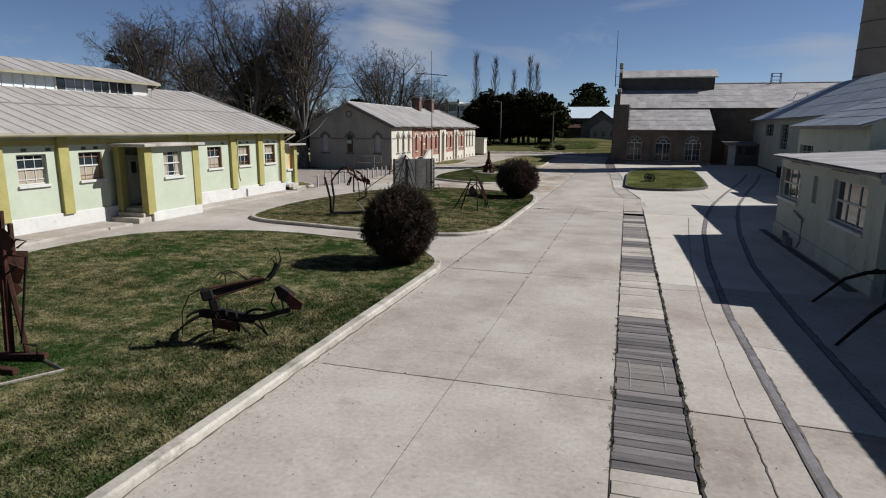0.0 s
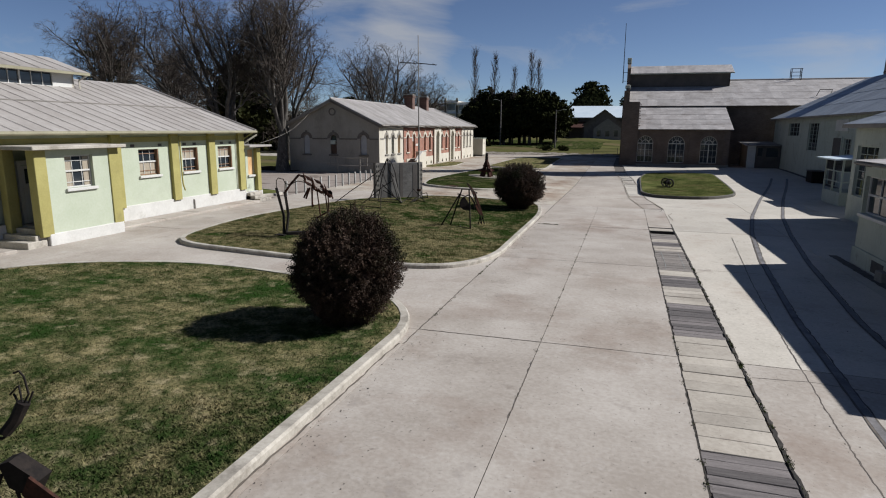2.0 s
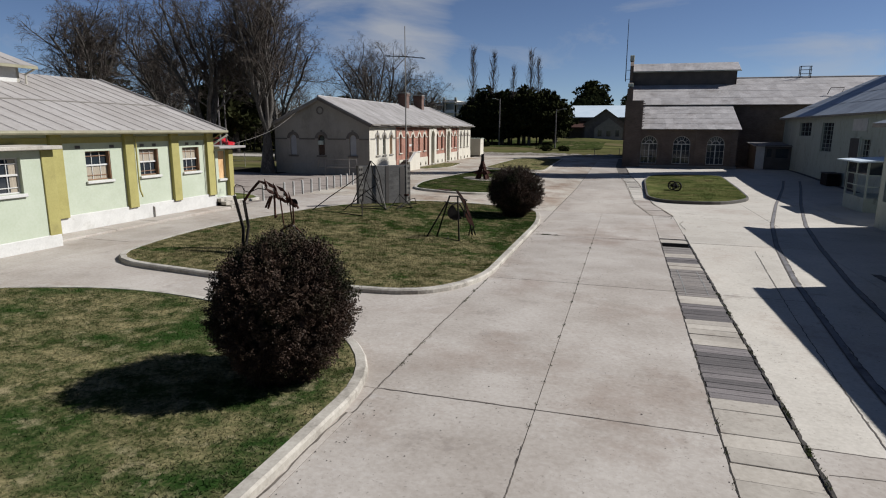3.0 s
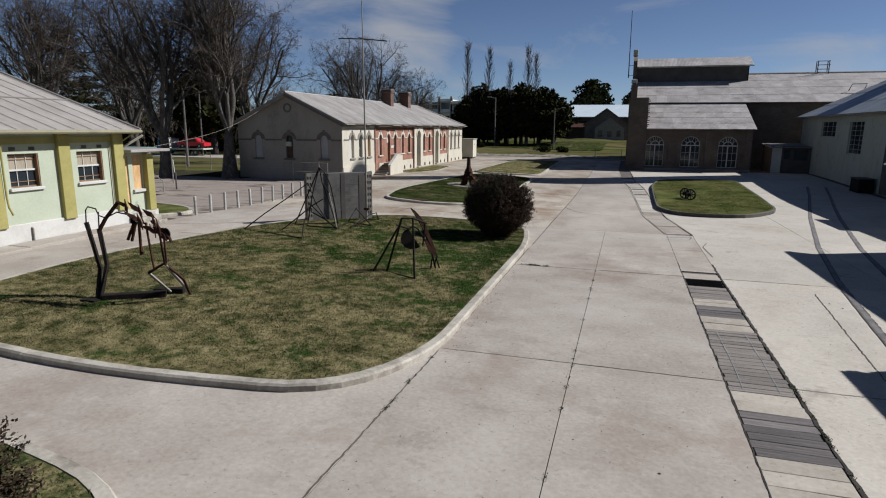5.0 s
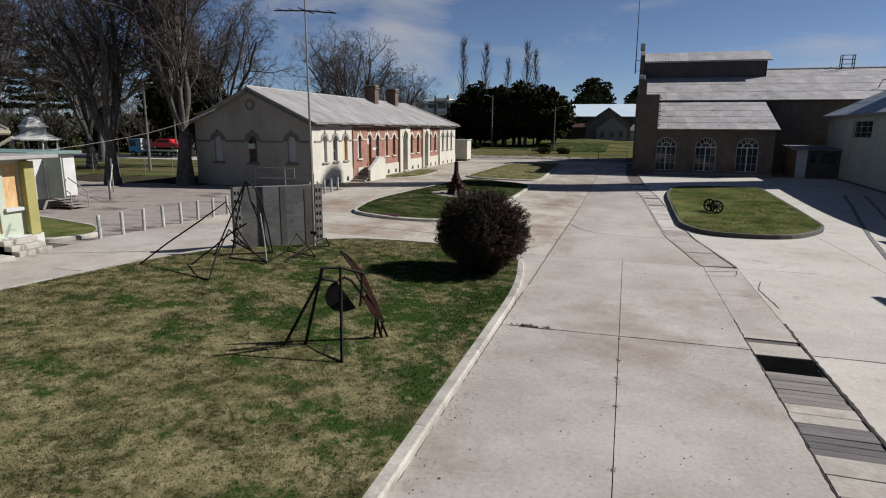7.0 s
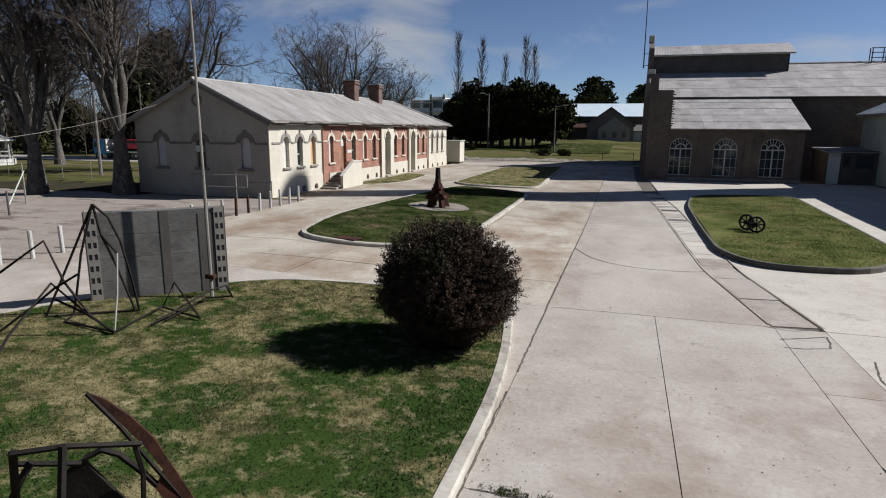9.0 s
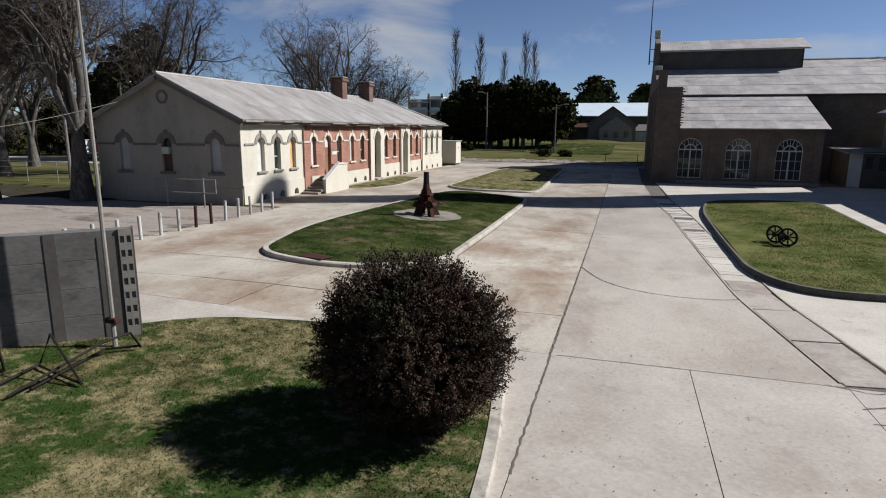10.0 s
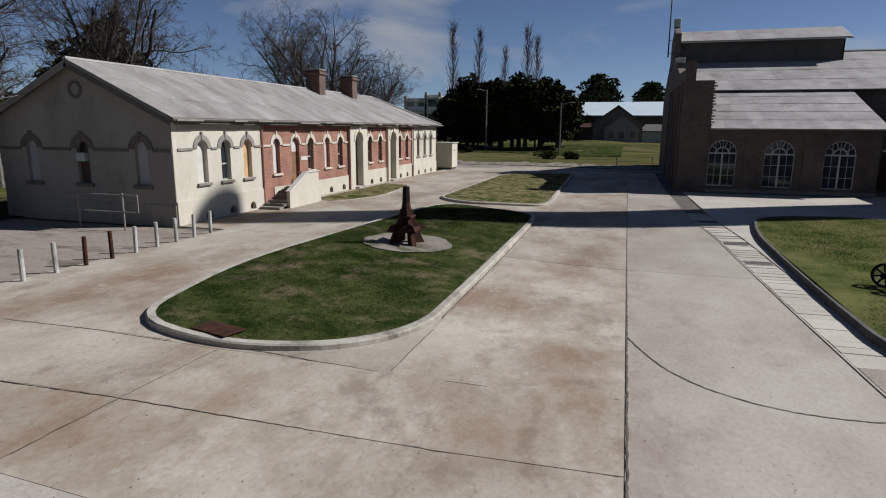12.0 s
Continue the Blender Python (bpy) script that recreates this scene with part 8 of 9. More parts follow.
def bandstand():
    S = thing("bandstand", "white octagonal bandstand with a double bell roof", "bandstand")
    x, y, g = -68.0, 74.5, -0.3
    def oct(r, z):
        return [(x + r * math.cos(math.pi * (i + 0.5) / 4), y + r * math.sin(math.pi * (i + 0.5) / 4), z) for i in range(8)]
    def loft(name, prof):
        vs = [p for r, z in prof for p in oct(r, z)]
        fs = [(j * 8 + i, j * 8 + (i + 1) % 8, (j + 1) * 8 + (i + 1) % 8, (j + 1) * 8 + i) for j in range(len(prof) - 1) for i in range(8)]
        return mesh_ob(name, vs, fs, M_WHITE, S)
    loft("floor", [(2.7, g), (2.7, 0.3), (0.05, 0.3)])
    for p in oct(2.35, 0.3):
        bar("post", [p, (p[0], p[1], 2.4)], 0.09, M_WHITE, S)
    q = oct(2.35, 1.1)
    for i in range(8):
        if i != 6:
            bar("rail", [q[i], q[(i + 1) % 8]], 0.05, M_WHITE, S)
    loft("roof", [(2.85, 2.2), (2.85, 2.33), (2.1, 2.6), (1.5, 2.95), (1.3, 3.2), (1.3, 3.7)])
    loft("upper_roof", [(1.55, 3.6), (1.55, 3.72), (1.25, 3.95), (1.05, 4.35), (0.7, 4.7), (0.25, 4.95), (0.12, 5.2), (0.04, 5.6)])


bandstand()


def flatbed_truck():
    S = thing("flatbed_truck", "blue and white flatbed truck parked by the trees", "truck", at=pose(-66.0, 88.0, -0.2, 0, 0, 4))
    part("cab", cube(-1.0, 0.9, -1.0, 1.0, 0.5, 2.3, 0.16), M_BLUE, S, "bright blue cab with a white roof")
    part("cab_roof", cube(-0.9, 0.8, -0.95, 0.95, 2.3, 2.42, 0.05), M_WHITE, S)
    part("windscreen", cube(-1.02, -0.99, -0.85, 0.85, 1.4, 2.15), M_GLASS, S)
    part("side_window", cube(-0.7, 0.2, -1.02, -0.99, 1.4, 2.1), M_GLASS, S)
    part("headboard", cube(1.0, 1.12, -1.1, 1.1, 0.9, 2.3), M_WHITE, S)
    part("bed", cube(1.1, 6.6, -1.15, 1.15, 0.8, 1.0, 0.02), M_WOFF, S)
    for xx in (-0.2, 3.9, 5.2):
        for yy in (-0.9, 0.9):
            w = bar("wheel", [(xx, yy - 0.14, 0.42), (xx, yy + 0.14, 0.42)], 0.42, M_RUBBER, S, 16)
            bar("hub", [(xx, yy - 0.16, 0.42), (xx, yy + 0.16, 0.42)], 0.18, M_WOFF, w, 10)


def parked_car(x, y, rz):
    S = thing("red_car", "bright red saloon car carried on a flatbed truck", "car", at=pose(x, y, 0.8, 0, 0, rz))
    prof = [(-2.1, 0.3), (2.1, 0.3), (2.15, 0.75), (1.2, 0.9), (0.7, 1.38), (-1.0, 1.4), (-1.6, 0.95), (-2.15, 0.85)]
    part("body", plate(prof, [], 1.7, pose(0, -0.85, 0)), M_RED, S)
    part("side_glass", plate([(-1.2, 0.95), (0.95, 0.92), (0.6, 1.28), (-0.9, 1.3)], [], 1.72, pose(0, -0.86, 0)), M_GLASS, S)
    for xx in (-1.35, 1.35):
        for yy in (-0.76, 0.76):
            w = bar("wheel", [(xx, yy - 0.11, 0.32), (xx, yy + 0.11, 0.32)], 0.32, M_RUBBER, S, 16)
            bar("hub", [(xx, yy - 0.125, 0.32), (xx, yy + 0.125, 0.32)], 0.16, M_WOFF, w, 10)


flatbed_truck()
parked_car(-61.6, 88.3, 4)
tagged(sheet("road", -110, -34.5, 84.0, 92.0, 4.0, 0.0, M_KERB), "pale concrete road beyond the fence", "road", kind="structure")
tagged(sheet("lane", -50, 12, 100.5, 105.5, 4.0, 0.0, M_DIRT), "gravel lane along the field", "road", kind="structure")


def field_strip(name, label, x0, x1, y0, y1, dz, material, seed):
    """A patch of the field with a ragged edge, laid on its surface."""
    rng = np.random.default_rng(seed)
    nx, ny = int((x1 - x0) / 0.8), max(3, int((y1 - y0) / 0.8))
    lo = y0 + rng.uniform(0, 0.9, nx + 1)
    hi = y1 - rng.uniform(0, 2.2, nx + 1)
    vs = []
    for j in range(ny + 1):
        for i in range(nx + 1):
            x, y = x0 + (x1 - x0) * i / nx, lo[i] + (hi[i] - lo[i]) * j / ny
            vs.append((x, y, field_z(x, y) + dz))
    fs = [(j * (nx + 1) + i, j * (nx + 1) + i + 1, (j + 1) * (nx + 1) + i + 1, (j + 1) * (nx + 1) + i) for j in range(ny) for i in range(nx)]
    tagged(mesh_ob(name, vs, fs, material, smooth=True), label, "ground", kind="structure")


field_strip("lane_verge", "worn brown gravel verge between lane and field", -46, 4, 105.4, 110.0, 0.03, M_GRAVEL, 3)
# this strip paints the shade lying under the plane trees
field_strip("tree_shade", "earth painted near-black for the shade under the plane trees", -47, -31.5, 56.6, 63.5, 0.02, M_EARTHSH, 5)
# darker turf laid here as the painted shadow of the pines
field_strip("pine_shade", "grass strip darkened for shade at the feet of the pines", -48, -6, 124.0, 150.0, 0.04, M_LAWND, 4)


# ---- low weeds and shrubs on the field ----
def field_shrub(seed, x, y, w, h):
    rng = np.random.default_rng(seed)
    T = thing("field_shrub", "low scrubby dark shrub in rough grass", "shrub", at=pose(x, y, field_z(x, y)))
    blobs = [((rng.uniform(-w, w) * 0.5, rng.uniform(-0.5, 0.5), h * rng.uniform(0.3, 0.6)), (w * 0.4, w * 0.3, h * 0.45)) for _ in range(5)]
    vs, fs = leaf_cloud(rng, blobs, 900, 0.12)
    mesh_ob("foliage", vs, fs, M_LEAFD, T)
    tubes_mesh("stem", [((0, 0, -0.4), (b[0][0], b[0][1], b[0][2]), 0.04, 0.015) for b in blobs], 4, M_TWIG, T)


for i, (x, y, w, h) in enumerate(((-15.5, 118, 2.2, 1.1), (-12.6, 119, 1.5, 1.0), (-28, 124, 1.4, 0.8))):
    field_shrub(40 + i, x, y, w, h)


# ---- rails set in the yard ----
def ribbon(name, xs, ys, width, dz, material, parent=None, jitter=0.0, step=0.6, seed=1):
    """A narrow strip that follows the ground along x(y) or any path."""
    rng = random.Random(seed)
    d = [0.0]
    for i in range(1, len(xs)):
        d.append(d[-1] + math.hypot(xs[i] - xs[i - 1], ys[i] - ys[i - 1]))
    n = max(2, round(d[-1] / step))
    px = [float(np.interp(d[-1] * i / n, d, xs)) for i in range(n + 1)]
    py = [float(np.interp(d[-1] * i / n, d, ys)) for i in range(n + 1)]
    for _ in range(3):
        px[1:-1] = [(px[i - 1] + 2 * px[i] + px[i + 1]) / 4 for i in range(1, n)]
        py[1:-1] = [(py[i - 1] + 2 * py[i] + py[i + 1]) / 4 for i in range(1, n)]
    vs, fs = [], []
    for i in range(n + 1):
        j = min(i, n - 1)
        t = Vector((px[j + 1] - px[j], py[j + 1] - py[j])).normalized()
        nx, ny = -t.y, t.x
        c = rng.uniform(-jitter, jitter)
        w = width * (1 + rng.uniform(-1, 1) * min(0.6, jitter * 22)) / 2
        for s in (-w, w):
            x, y = px[i] + nx * (c + s), py[i] + ny * (c + s)
            vs.append((x, y, gz(x, y) + dz))
    fs = [(2 * i, 2 * i + 1, 2 * i + 3, 2 * i + 2) for i in range(n)]
    return mesh_ob(name, vs, fs, material, parent)


track = tagged(new("rail_track"), "pair of worn steel rails sunk in the concrete yard", "rail track", kind="structure")
RY = (-6, 8, 14.8, 20.9, 28.0, 34.6, 41.0, 51.0, 63.7, 70.0)
RL = (2.6, 2.52, 2.54, 2.83, 3.47, 4.34, 5.5, 7.75, 10.9, 12.3)
RR = (4.0, 3.95, 3.98, 4.15, 4.9, 5.85, 6.95, 9.15, 12.2, 13.6)
for k, xs in enumerate((RL, RR)):
    ribbon("groove", [x - 0.07 for x in xs], RY, 0.05, 0.011, M_JOINT, track, 0.006, 0.35, k)
    ribbon("rail", xs, RY, 0.12, 0.0125, M_RAIL, track, 0.004, 0.5, k + 3)
    ribbon("groove", [x + 0.075 for x in xs], RY, 0.03, 0.0095, M_JOINT, track, 0.018, 0.16, k + 9)

# ---- cracks and joints that wander ----
cracks = tagged(new("cracks"), "dark wandering cracks and joints in the concrete", "crack", kind="structure")
CR = [([-5.12, -4.78, -4.39, -3.85, -3.35, -2.85, -2.39, -1.75, -1.22, -0.75], [51.0, 50.08, 49.25, 48.6, 48.27, 48.06, 47.96, 47.94, 47.99, 48.2], 0.05),
      ([-5.09, -5.11, -5.13, -5.16, -5.14], [37.9, 42.5, 55, 70, 84], 0.055), ([-5.1, -5.12, -5.08], [16.5, 21, 25.6], 0.04),
      ([-12.61, -12.67, -12.71], [46.7, 45.0, 42.5], 0.035), ([-14.88, -12.72, -10.39, -7.46, -5.2], [44.27, 44.47, 44.68, 44.94, 45.14], 0.03), ([-17.9, -15.3, -13.7], [46.64, 46.72, 46.76], 0.03),
      ([-12.1, -10.0, -8.2, -5.25], [46.98, 47.05, 47.2, 47.57], 0.04), ([-9.24, -9.26, -9.25], [49.7, 48.6, 47.2], 0.025), ([-0.02, 0.5, 1.0], [41.5, 41.75, 42.0], 0.05), ([-0.05, 0.4, 0.87], [40.95, 41.0, 41.2], 0.035), ([1.02, 0.96, 0.87], [42.0, 41.6, 41.2], 0.05), ([1.46, 1.2, 1.25, 1.31], [40.6, 39.6, 38.7, 37.6], 0.05),
      ([-0.3, 0.4, 1.1], [42.45, 42.2, 42.6], 0.03), ([0.05, -0.3, -0.78], [42.4, 45.0, 48.4], 0.03), ([1.1, 0.75, 0.32], [42.4, 45.0, 48.4], 0.03),
      ([1.95, 1.92, 2.0, 2.25, 2.55, 2.9, 3.3], [3, 10, 15, 20, 24.5, 28.5, 33], 0.03), ([-2.53, -2.53], [14, 16.5], 0.02),
      ([-4.7, -4.35, -4.0], [34.06, 34.02, 34.05], 0.11), ([-4.9, -4.3, -3.6], [34.05, 34.03, 34.06], 0.05), ([1.2, 2.2, 3.6], [16.8, 16.9, 16.6], 0.03), ([2.6, 3.4, 4.0], [12.6, 12.4, 12.5], 0.02)]
for i, (xs, ys, w) in enumerate(CR):
    ribbon("crack", xs, ys, w * 0.62, 0.006, M_JOINT, cracks, 0.012, 0.1, 20 + i)
for k, y in enumerate(ROWS_Y[2:]):
    ribbon("crack", [-5.0, -2.5, 0.03], [y, y + 0.012, y], 0.022, 0.0055, M_JOINT, cracks, 0.01, 0.14, 150 + k)
    ribbon("crack", [1.12, 2.2, 3.4], [y, y + 0.01, y - 0.01], 0.02, 0.0055, M_JOINT, cracks, 0.01, 0.14, 170 + k)
for k in range(2):
    ribbon("crack", [(1.118 if k else 0.055)] * 2, [-3, 36.2], 0.05 if k else 0.017, 0.006, M_GAP, cracks, 0.016 if k else 0.012, 0.11, 60 + k)

# two faded straps lie along the brown boards
for y0, y1 in ((9.6, 11.0), (25.5, 28.6)):
    for x in (0.3, 0.86):
        ribbon("strap", [x, x + 0.02, x - 0.01], [y0, (y0 + y1) / 2, y1], 0.010, 0.008, M_STRAP, drain, 0.003, 0.3, int(y0 * 7 + x * 30))


def weeds():
    """Low weeds rooted in the open joints."""
    rng = np.random.default_rng(31)
    vs, fs = [], []
    spots = [(1.125 + rng.normal(0, 0.012), rng.uniform(3, 26)) for _ in range(150)] + [(0.05 + rng.normal(0, 0.012), rng.uniform(4, 22)) for _ in range(45)]
    spots += [(-4.56 + rng.normal(0, 0.09), 34.12 + rng.normal(0, 0.03)) for _ in range(26)] + [(-4.2 + rng.normal(0, 0.12), 34.1 + rng.normal(0, 0.02)) for _ in range(12)]
    spots += [(-5.1 + rng.normal(0, 0.015), rng.uniform(17, 25.6)) for _ in range(16)] + [(-2.53 + rng.normal(0, 0.01), rng.uniform(8, 34)) for _ in range(22)]
    for cx, cy in spots:
        for _ in range(int(rng.integers(8, 26))):
            x, y = cx + rng.normal(0, 0.02), cy + rng.normal(0, 0.045)
            s, a = rng.uniform(0.008, 0.02), rng.uniform(0, 6.28)
            z = gz(x, y) + 0.006
            o = len(vs)
            vs += [(x + s * 0.5 * math.sin(a), y - s * 0.5 * math.cos(a), z), (x - s * 0.5 * math.sin(a), y + s * 0.5 * math.cos(a), z), (x + s * math.cos(a), y + s * math.sin(a), z + rng.uniform(0.004, 0.026))]
            fs.append((o, o + 1, o + 2))
    tagged(mesh_ob("weeds", vs, fs, M_WEED), "low dark green weeds in the joints of the concrete", "weed", kind="stuff")


weeds()

# dirt at the near shed's foot, and dark strips along the halls and factory
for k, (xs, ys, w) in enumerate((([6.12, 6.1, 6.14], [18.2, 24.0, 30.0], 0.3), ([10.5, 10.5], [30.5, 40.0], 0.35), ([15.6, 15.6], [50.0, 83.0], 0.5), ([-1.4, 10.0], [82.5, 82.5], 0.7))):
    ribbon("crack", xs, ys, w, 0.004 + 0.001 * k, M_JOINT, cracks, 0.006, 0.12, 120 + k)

# an uncovered length of the drain, its dark depth painted by a near-black box
tagged(part("drain_void", cube(0.1, 1.05, 32.93, 33.78, -0.75, gz(0.5, 33.3) - 0.022), M_VOID), "near-black box painted as the shade in an open length of drain", "drain", kind="structure")

# drain slots further along, two dark gratings, the iron lid in the lawn
for y, dx in ((60.4, 0.1), (63.9, 0.15), (69.2, 0.1)):
    x = drain_x(y)
    g_ = tagged(mesh_ob("drain_grate", [(x + 0.1, y, gz(x, y) + 0.012), (x + 0.98, y, gz(x + 1, y) + 0.012), (x + 0.98, y + 0.5, gz(x + 1, y + .5) + 0.012), (x + 0.1, y + 0.5, gz(x, y + .5) + 0.012)], [(0, 1, 2, 3)], M_DARKW), "dark iron drain grating", "grating", kind="structure")
bm = shift(cube(-0.5, 0.5, -0.28, 0.28, 0, 0.03, 0.008), pose(-13.05, 47.35, gz(-13, 47.3) + 0.135, -0.5, 0, -14))
tagged(part("manhole_lid", bm, M_RUST), "rusty iron lid in the lawn's edge", "manhole lid", kind="structure")


# raised rims of the covered drain, dirt along the kerb's foot
ys_ = [42.6, 48.4, 58.0, 65.0, 71.0, 78.0]
for s in (-0.03, 1.1):
    tagged(ribbon("trim", [drain_x(y) + s for y in ys_], ys_, 0.05, 0.016, M_CONC2), "pale raised rim of the covered drain", "drain rim", kind="structure")
for k, (xs, ys) in enumerate((([-5.2, -5.2], [1.0, 16.5]), ([-5.08, -5.12], [26.5, 37.0]), ([-9.3, -9.35], [50.5, 65.5]))):
    ribbon("crack", xs, ys, 0.03, 0.005, M_JOINT, cracks, 0.02, 0.15, 80 + k)


def litter():
    """Pebbles, leaf scraps and chips scattered over the concrete."""
    rng = np.random.default_rng(12)
    vs, fs = [], []
    for x0, x1, y0, y1, n in ((-5.0, 0.0, 2, 45, 900), (1.2, 6.5, 2, 50, 600), (-14, -5, 42, 48, 200), (-5, -1, 42, 75, 250), (-5.12, -4.75, 2, 17, 260), (-5.05, -4.7, 25, 38, 200)):
        for _ in range(n):
            x, y = rng.uniform(x0, x1), rng.uniform(y0, y1)
            s = rng.uniform(0.004, 0.013) * (1.8 if rng.random() < 0.04 else 1.0)
            a = rng.uniform(0, 6.28)
            z = gz(x, y) + 0.006
            o = len(vs)
            for k in range(4):
                f = s * rng.uniform(0.6, 1.3)
                vs.append((x + f * math.cos(a + k * 1.57), y + f * math.sin(a + k * 1.57), z))
            vs.append((x, y, z + s * 0.7))
            fs += [(o + k, o + (k + 1) % 4, o + 4) for k in range(4)]
    tagged(mesh_ob("litter", vs, fs, M_JOINT), "scattered dark pebbles and leaf scraps on concrete", "debris", kind="stuff")


litter()


def steel_claw():
    S = thing("bent_bars", "black bent steel bars reaching over the yard", "scrap")
    bar("bar", [(4.75, 16.7, gz(4.75, 16.7)), (5.6, 17.35, 0.25), (6.2, 17.7, 0.38), (7.6, 18.0, 0.5)], 0.03, M_BLACK, S, 6, 0.07)
    bar("bar", [(4.25, 13.15, gz(4.25, 13.15)), (5.0, 13.75, 0.3), (5.35, 14.0, 0.5), (6.6, 14.8, 0.75), (8.15, 15.4, 0.8)], 0.03, M_BLACK, S, 6, 0.08)
    bar("bar", [(5.9, 17.5, 0.3), (7.0, 18.1, 0.62), (8.1, 17.3, 0.8)], 0.03, M_BLACK, S, 6)


steel_claw()


def woodland():
    """A dark belt of far trees along the skyline."""
    rng = np.random.default_rng(77)
    blobs = []
    for i in range(150):
        x = -150 + 300 * i / 150 + rng.uniform(-2, 2)
        y = 245 + rng.uniform(-10, 14) - (60 if x < -70 else 0)
        h = rng.uniform(5, 9)
        blobs.append(((x, y, h * 0.45), (3.2, 3.0, h * 0.55)))
    for i in range(60):
        x = -140 + 80 * i / 60 + rng.uniform(-1, 1)
        h = rng.uniform(2.5, 7)
        blobs.append(((x, 106 + rng.uniform(-5, 5), h * 0.45), (2.4, 2.2, h * 0.55)))
    vs, fs = leaf_cloud(rng, blobs, 46000, 0.5)
    tagged(mesh_ob("woodland", vs, fs, M_LEAFD), "dark belt of far evergreen trees", "woodland", kind="stuff")


def bare_wood():
    """Thin leafless saplings standing close behind the plane trees."""
    rng = random.Random(19)
    segs = []
    for _ in range(170):
        x, y = rng.uniform(-135, -44), rng.uniform(94, 122)
        h = rng.uniform(5, 10.5)
        lean = (rng.gauss(0, 0.05), rng.gauss(0, 0.05))
        z0 = gz(x, y) - 0.2
        def at(t):
            return Vector((x + lean[0] * h * t, y + lean[1] * h * t, z0 + h * t))
        r = rng.uniform(0.09, 0.2)
        for i in range(5):
            segs.append((tuple(at(i / 5)), tuple(at((i + 1) / 5)), r * (1 - i / 5.4), r * (1 - (i + 1) / 5.4)))
        for _ in range(26):
            t = rng.uniform(0.2, 0.98)
            a, tilt = rng.uniform(0, 6.28), rng.uniform(0.35, 0.95)
            l = h * (0.34 - 0.2 * t) * rng.uniform(0.6, 1.4)
            d = Vector((math.cos(a) * math.sin(tilt), math.sin(a) * math.sin(tilt), math.cos(tilt)))
            p, q = at(t), at(t) + d * l
            segs.append((tuple(p), tuple(q), 0.05, 0.02))
            for _ in range(4):
                f = rng.uniform(0.3, 1.0)
                e = (d + Vector((rng.gauss(0, 0.5), rng.gauss(0, 0.5), rng.gauss(0.1, 0.35)))).normalized()
                u = p.lerp(q, f)
                segs.append((tuple(u), tuple(u + e * rng.uniform(0.5, 1.5)), 0.026, 0.012))
    ob = tubes_mesh("bare_wood", segs, 3, M_TWIG, None)
    tagged(ob, "close thicket of leafless grey-brown saplings", "woodland", kind="stuff")


def cedar(x, y, h):
    """A cedar of flat, gapped leaf layers on a bare stem."""
    rng = np.random.default_rng(4)
    T = thing("cedar_tree", "tall cedar with flat dark layered boughs", "tree", at=pose(x, y, gz(x, y) - 0.2))
    segs, blobs = [((0, 0, 0), (0.3, 0, h * 0.55), 0.5, 0.28), ((0.3, 0, h * 0.55), (0, 0.2, h * 0.97), 0.28, 0.06)], []
    for i in range(11):
        z = h * (0.36 + 0.6 * i / 10)
        w = h * 0.34 * (1.05 - 0.75 * i / 10) * rng.uniform(0.7, 1.2)
        for k in range(4):
            a = rng.uniform(0, 6.28)
            c = (w * 0.75 * math.cos(a), w * 0.75 * math.sin(a), z + rng.uniform(-0.3, 0.3))
            segs.append(((0.2, 0, z - 0.6), c, 0.1, 0.04))
            blobs.append((c, (w * 0.42, w * 0.42, 0.38)))
    tubes_mesh("trunk", segs, 5, M_BARK, T)
    vs, fs = leaf_cloud(rng, blobs, 5200, 0.3)
    mesh_ob("crown", vs, fs, M_LEAFD, T)


bare_wood()
cedar(-87.5, 91.5, 19.5)
woodland()

# ---- grass blades ----
def inside(poly, p):
    q = np.array(poly)
    x, y = p[:, 0], p[:, 1]
    c = np.zeros(len(p), bool)
    for (x0, y0), (x1, y1) in zip(q, np.roll(q, -1, axis=0)):
        c ^= ((y0 > y) != (y1 > y)) & (x < (x1 - x0) * (y - y0) / (y1 - y0 + 1e-12) + x0)
    return c


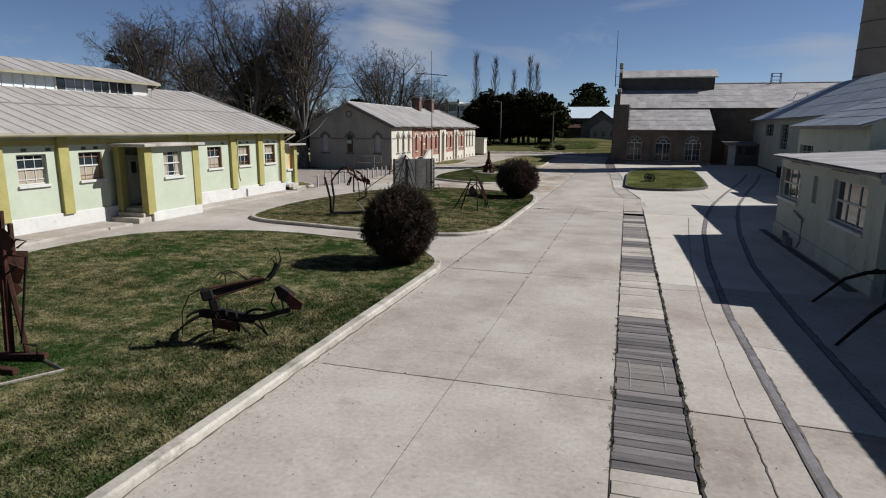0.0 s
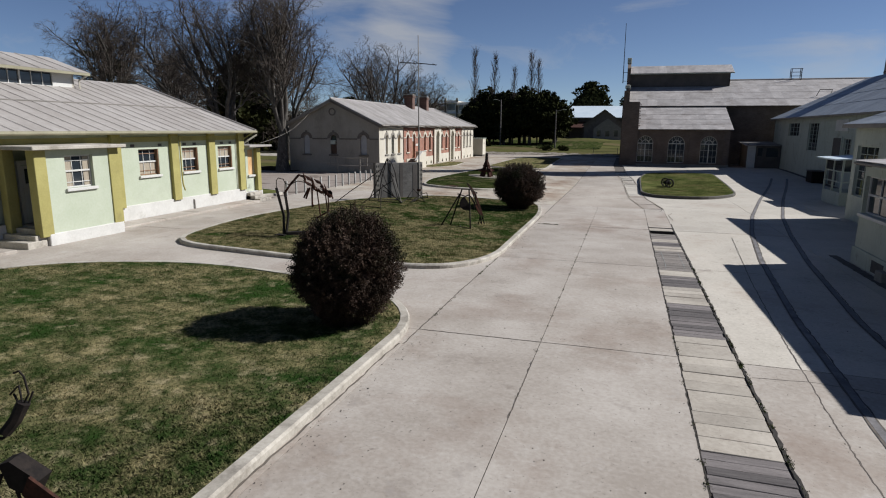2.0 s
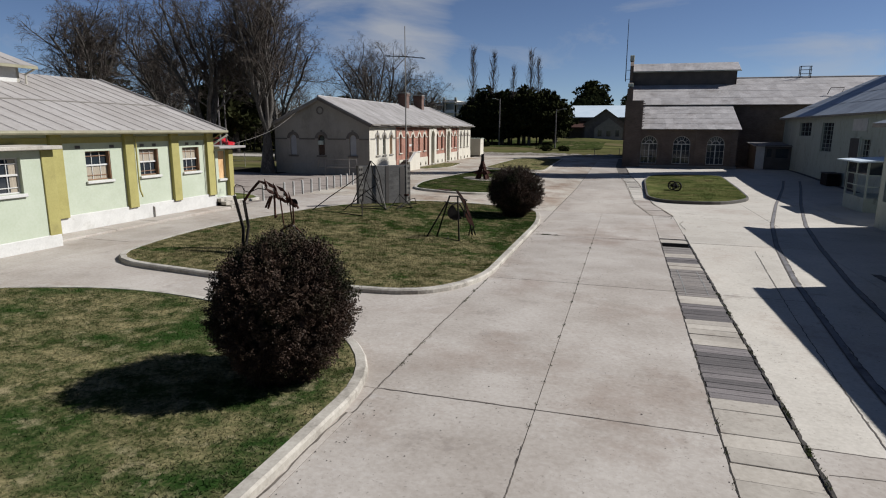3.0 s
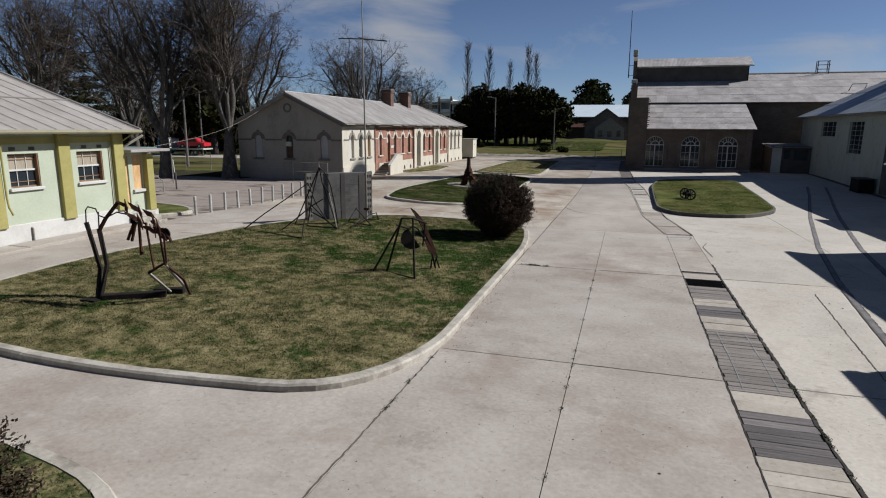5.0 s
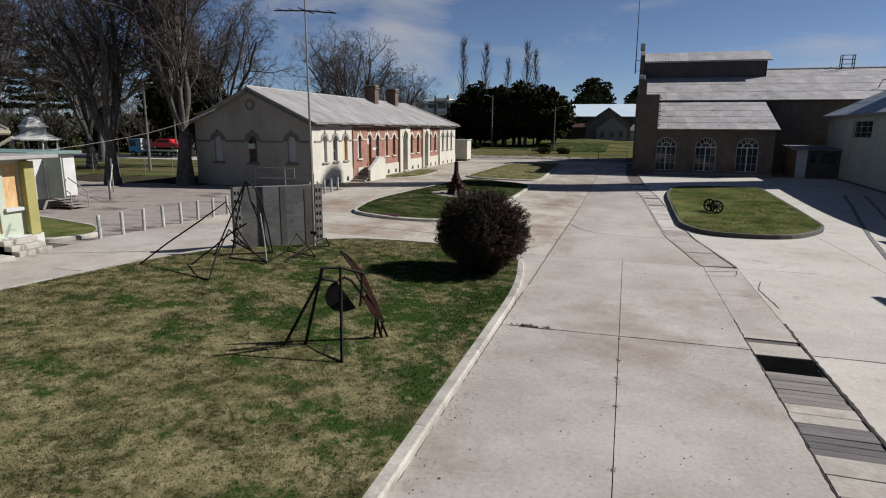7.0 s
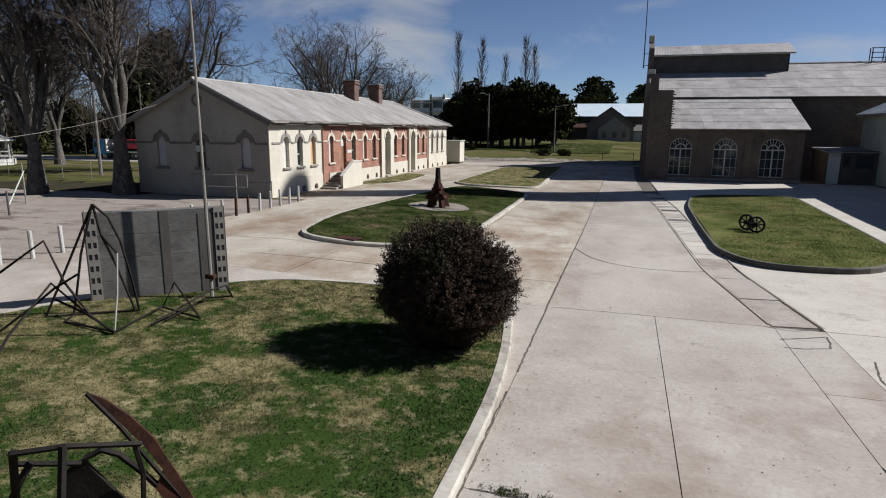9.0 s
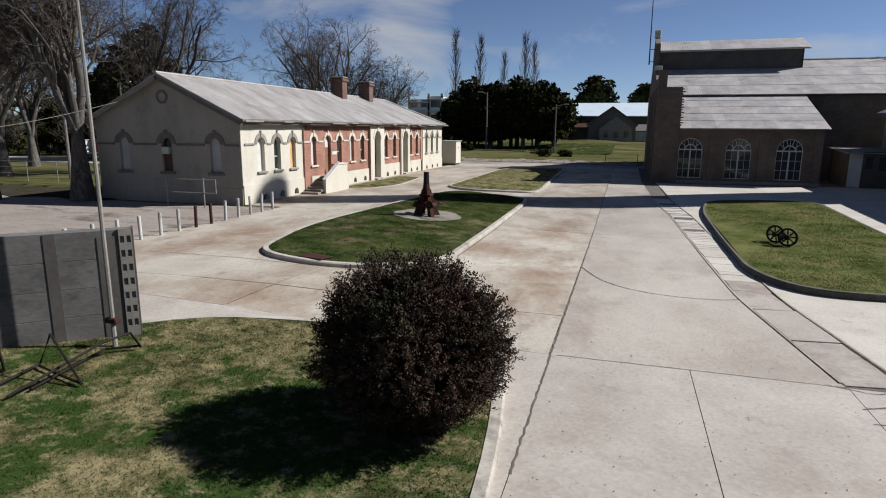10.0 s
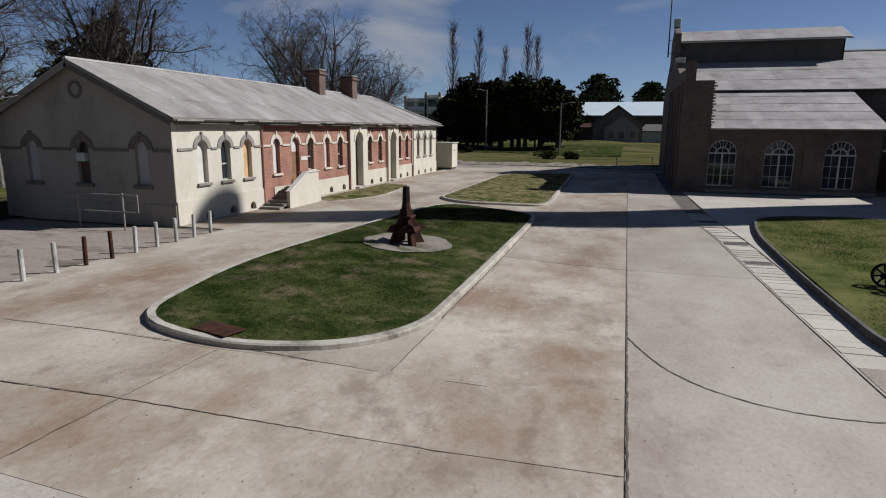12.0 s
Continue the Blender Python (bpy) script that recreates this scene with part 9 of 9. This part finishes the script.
def turf_blades(outline, material, density, seed, y_max=99, y_min=-99, rise=0.13, label="short grass blades of a winter lawn"):
    rng = np.random.default_rng(seed)
    poly = inset(outline, 0.24)
    a = np.array(poly)
    lo, hi = a.min(0), a.max(0)
    lo[1], hi[1] = max(lo[1], y_min), min(hi[1], y_max)
    n = int((hi[0] - lo[0]) * (hi[1] - lo[1]) * density)
    p = rng.uniform(lo, hi, size=(n, 2))
    p = p[inside(poly, p)]
    n = len(p)
    gzv = np.array([gz(x, y) for x, y in p]) + rise - 0.026
    ang = rng.uniform(0, 2 * np.pi, n)
    h = rng.uniform(0.0, 0.03, n)
    w = rng.uniform(0.007, 0.014, n)
    lean = rng.normal(0, 0.038, (n, 2))
    dx, dy = np.cos(ang) * w, np.sin(ang) * w
    v = np.empty((n, 3, 3))
    v[:, 0] = np.stack([p[:, 0] - dx, p[:, 1] - dy, gzv], 1)
    v[:, 1] = np.stack([p[:, 0] + dx, p[:, 1] + dy, gzv], 1)
    v[:, 2] = np.stack([p[:, 0] + lean[:, 0], p[:, 1] + lean[:, 1], gzv + 0.026 + h], 1)
    tagged(mesh_ob("grass", v.reshape(-1, 3).tolist(), np.arange(3 * n).reshape(-1, 3).tolist(), material), label, "grass", kind="stuff")


turf_blades(ISL0, M_LAWN0, 1500, 1, y_min=2, y_max=13)
turf_blades(ISL0, M_LAWN0, 800, 11, y_min=13)
turf_blades(ISL1, M_LAWN, 1100, 2)
turf_blades(ISL2, M_LAWND, 420, 3, label="short green grass blades of a lawn island")
turf_blades(ISLR, M_LAWNG, 420, 4, rise=0.19, label="short green grass blades of a lawn island")

# ---- paving and drain boards ----
paving()
for a, b, w, k in BOARDS:
    strip_cover(a, b, w, (M_TIMG, M_COVER, M_TIMD)[k])
yd = 42.6
while yd < 72:
    step = random.choice((1.3, 1.9, 2.4)) if yd < 50 else random.choice((0.42, 0.42, 0.85))
    xd = drain_x(yd + step / 2)
    strip_cover(yd, yd + step - 0.012, step, M_CONCB if yd < 50 else M_CONCP, xd + 0.03, xd + 1.04, turn=math.degrees(math.atan2(drain_x(yd) - drain_x(yd + step), step)))
    yd += step
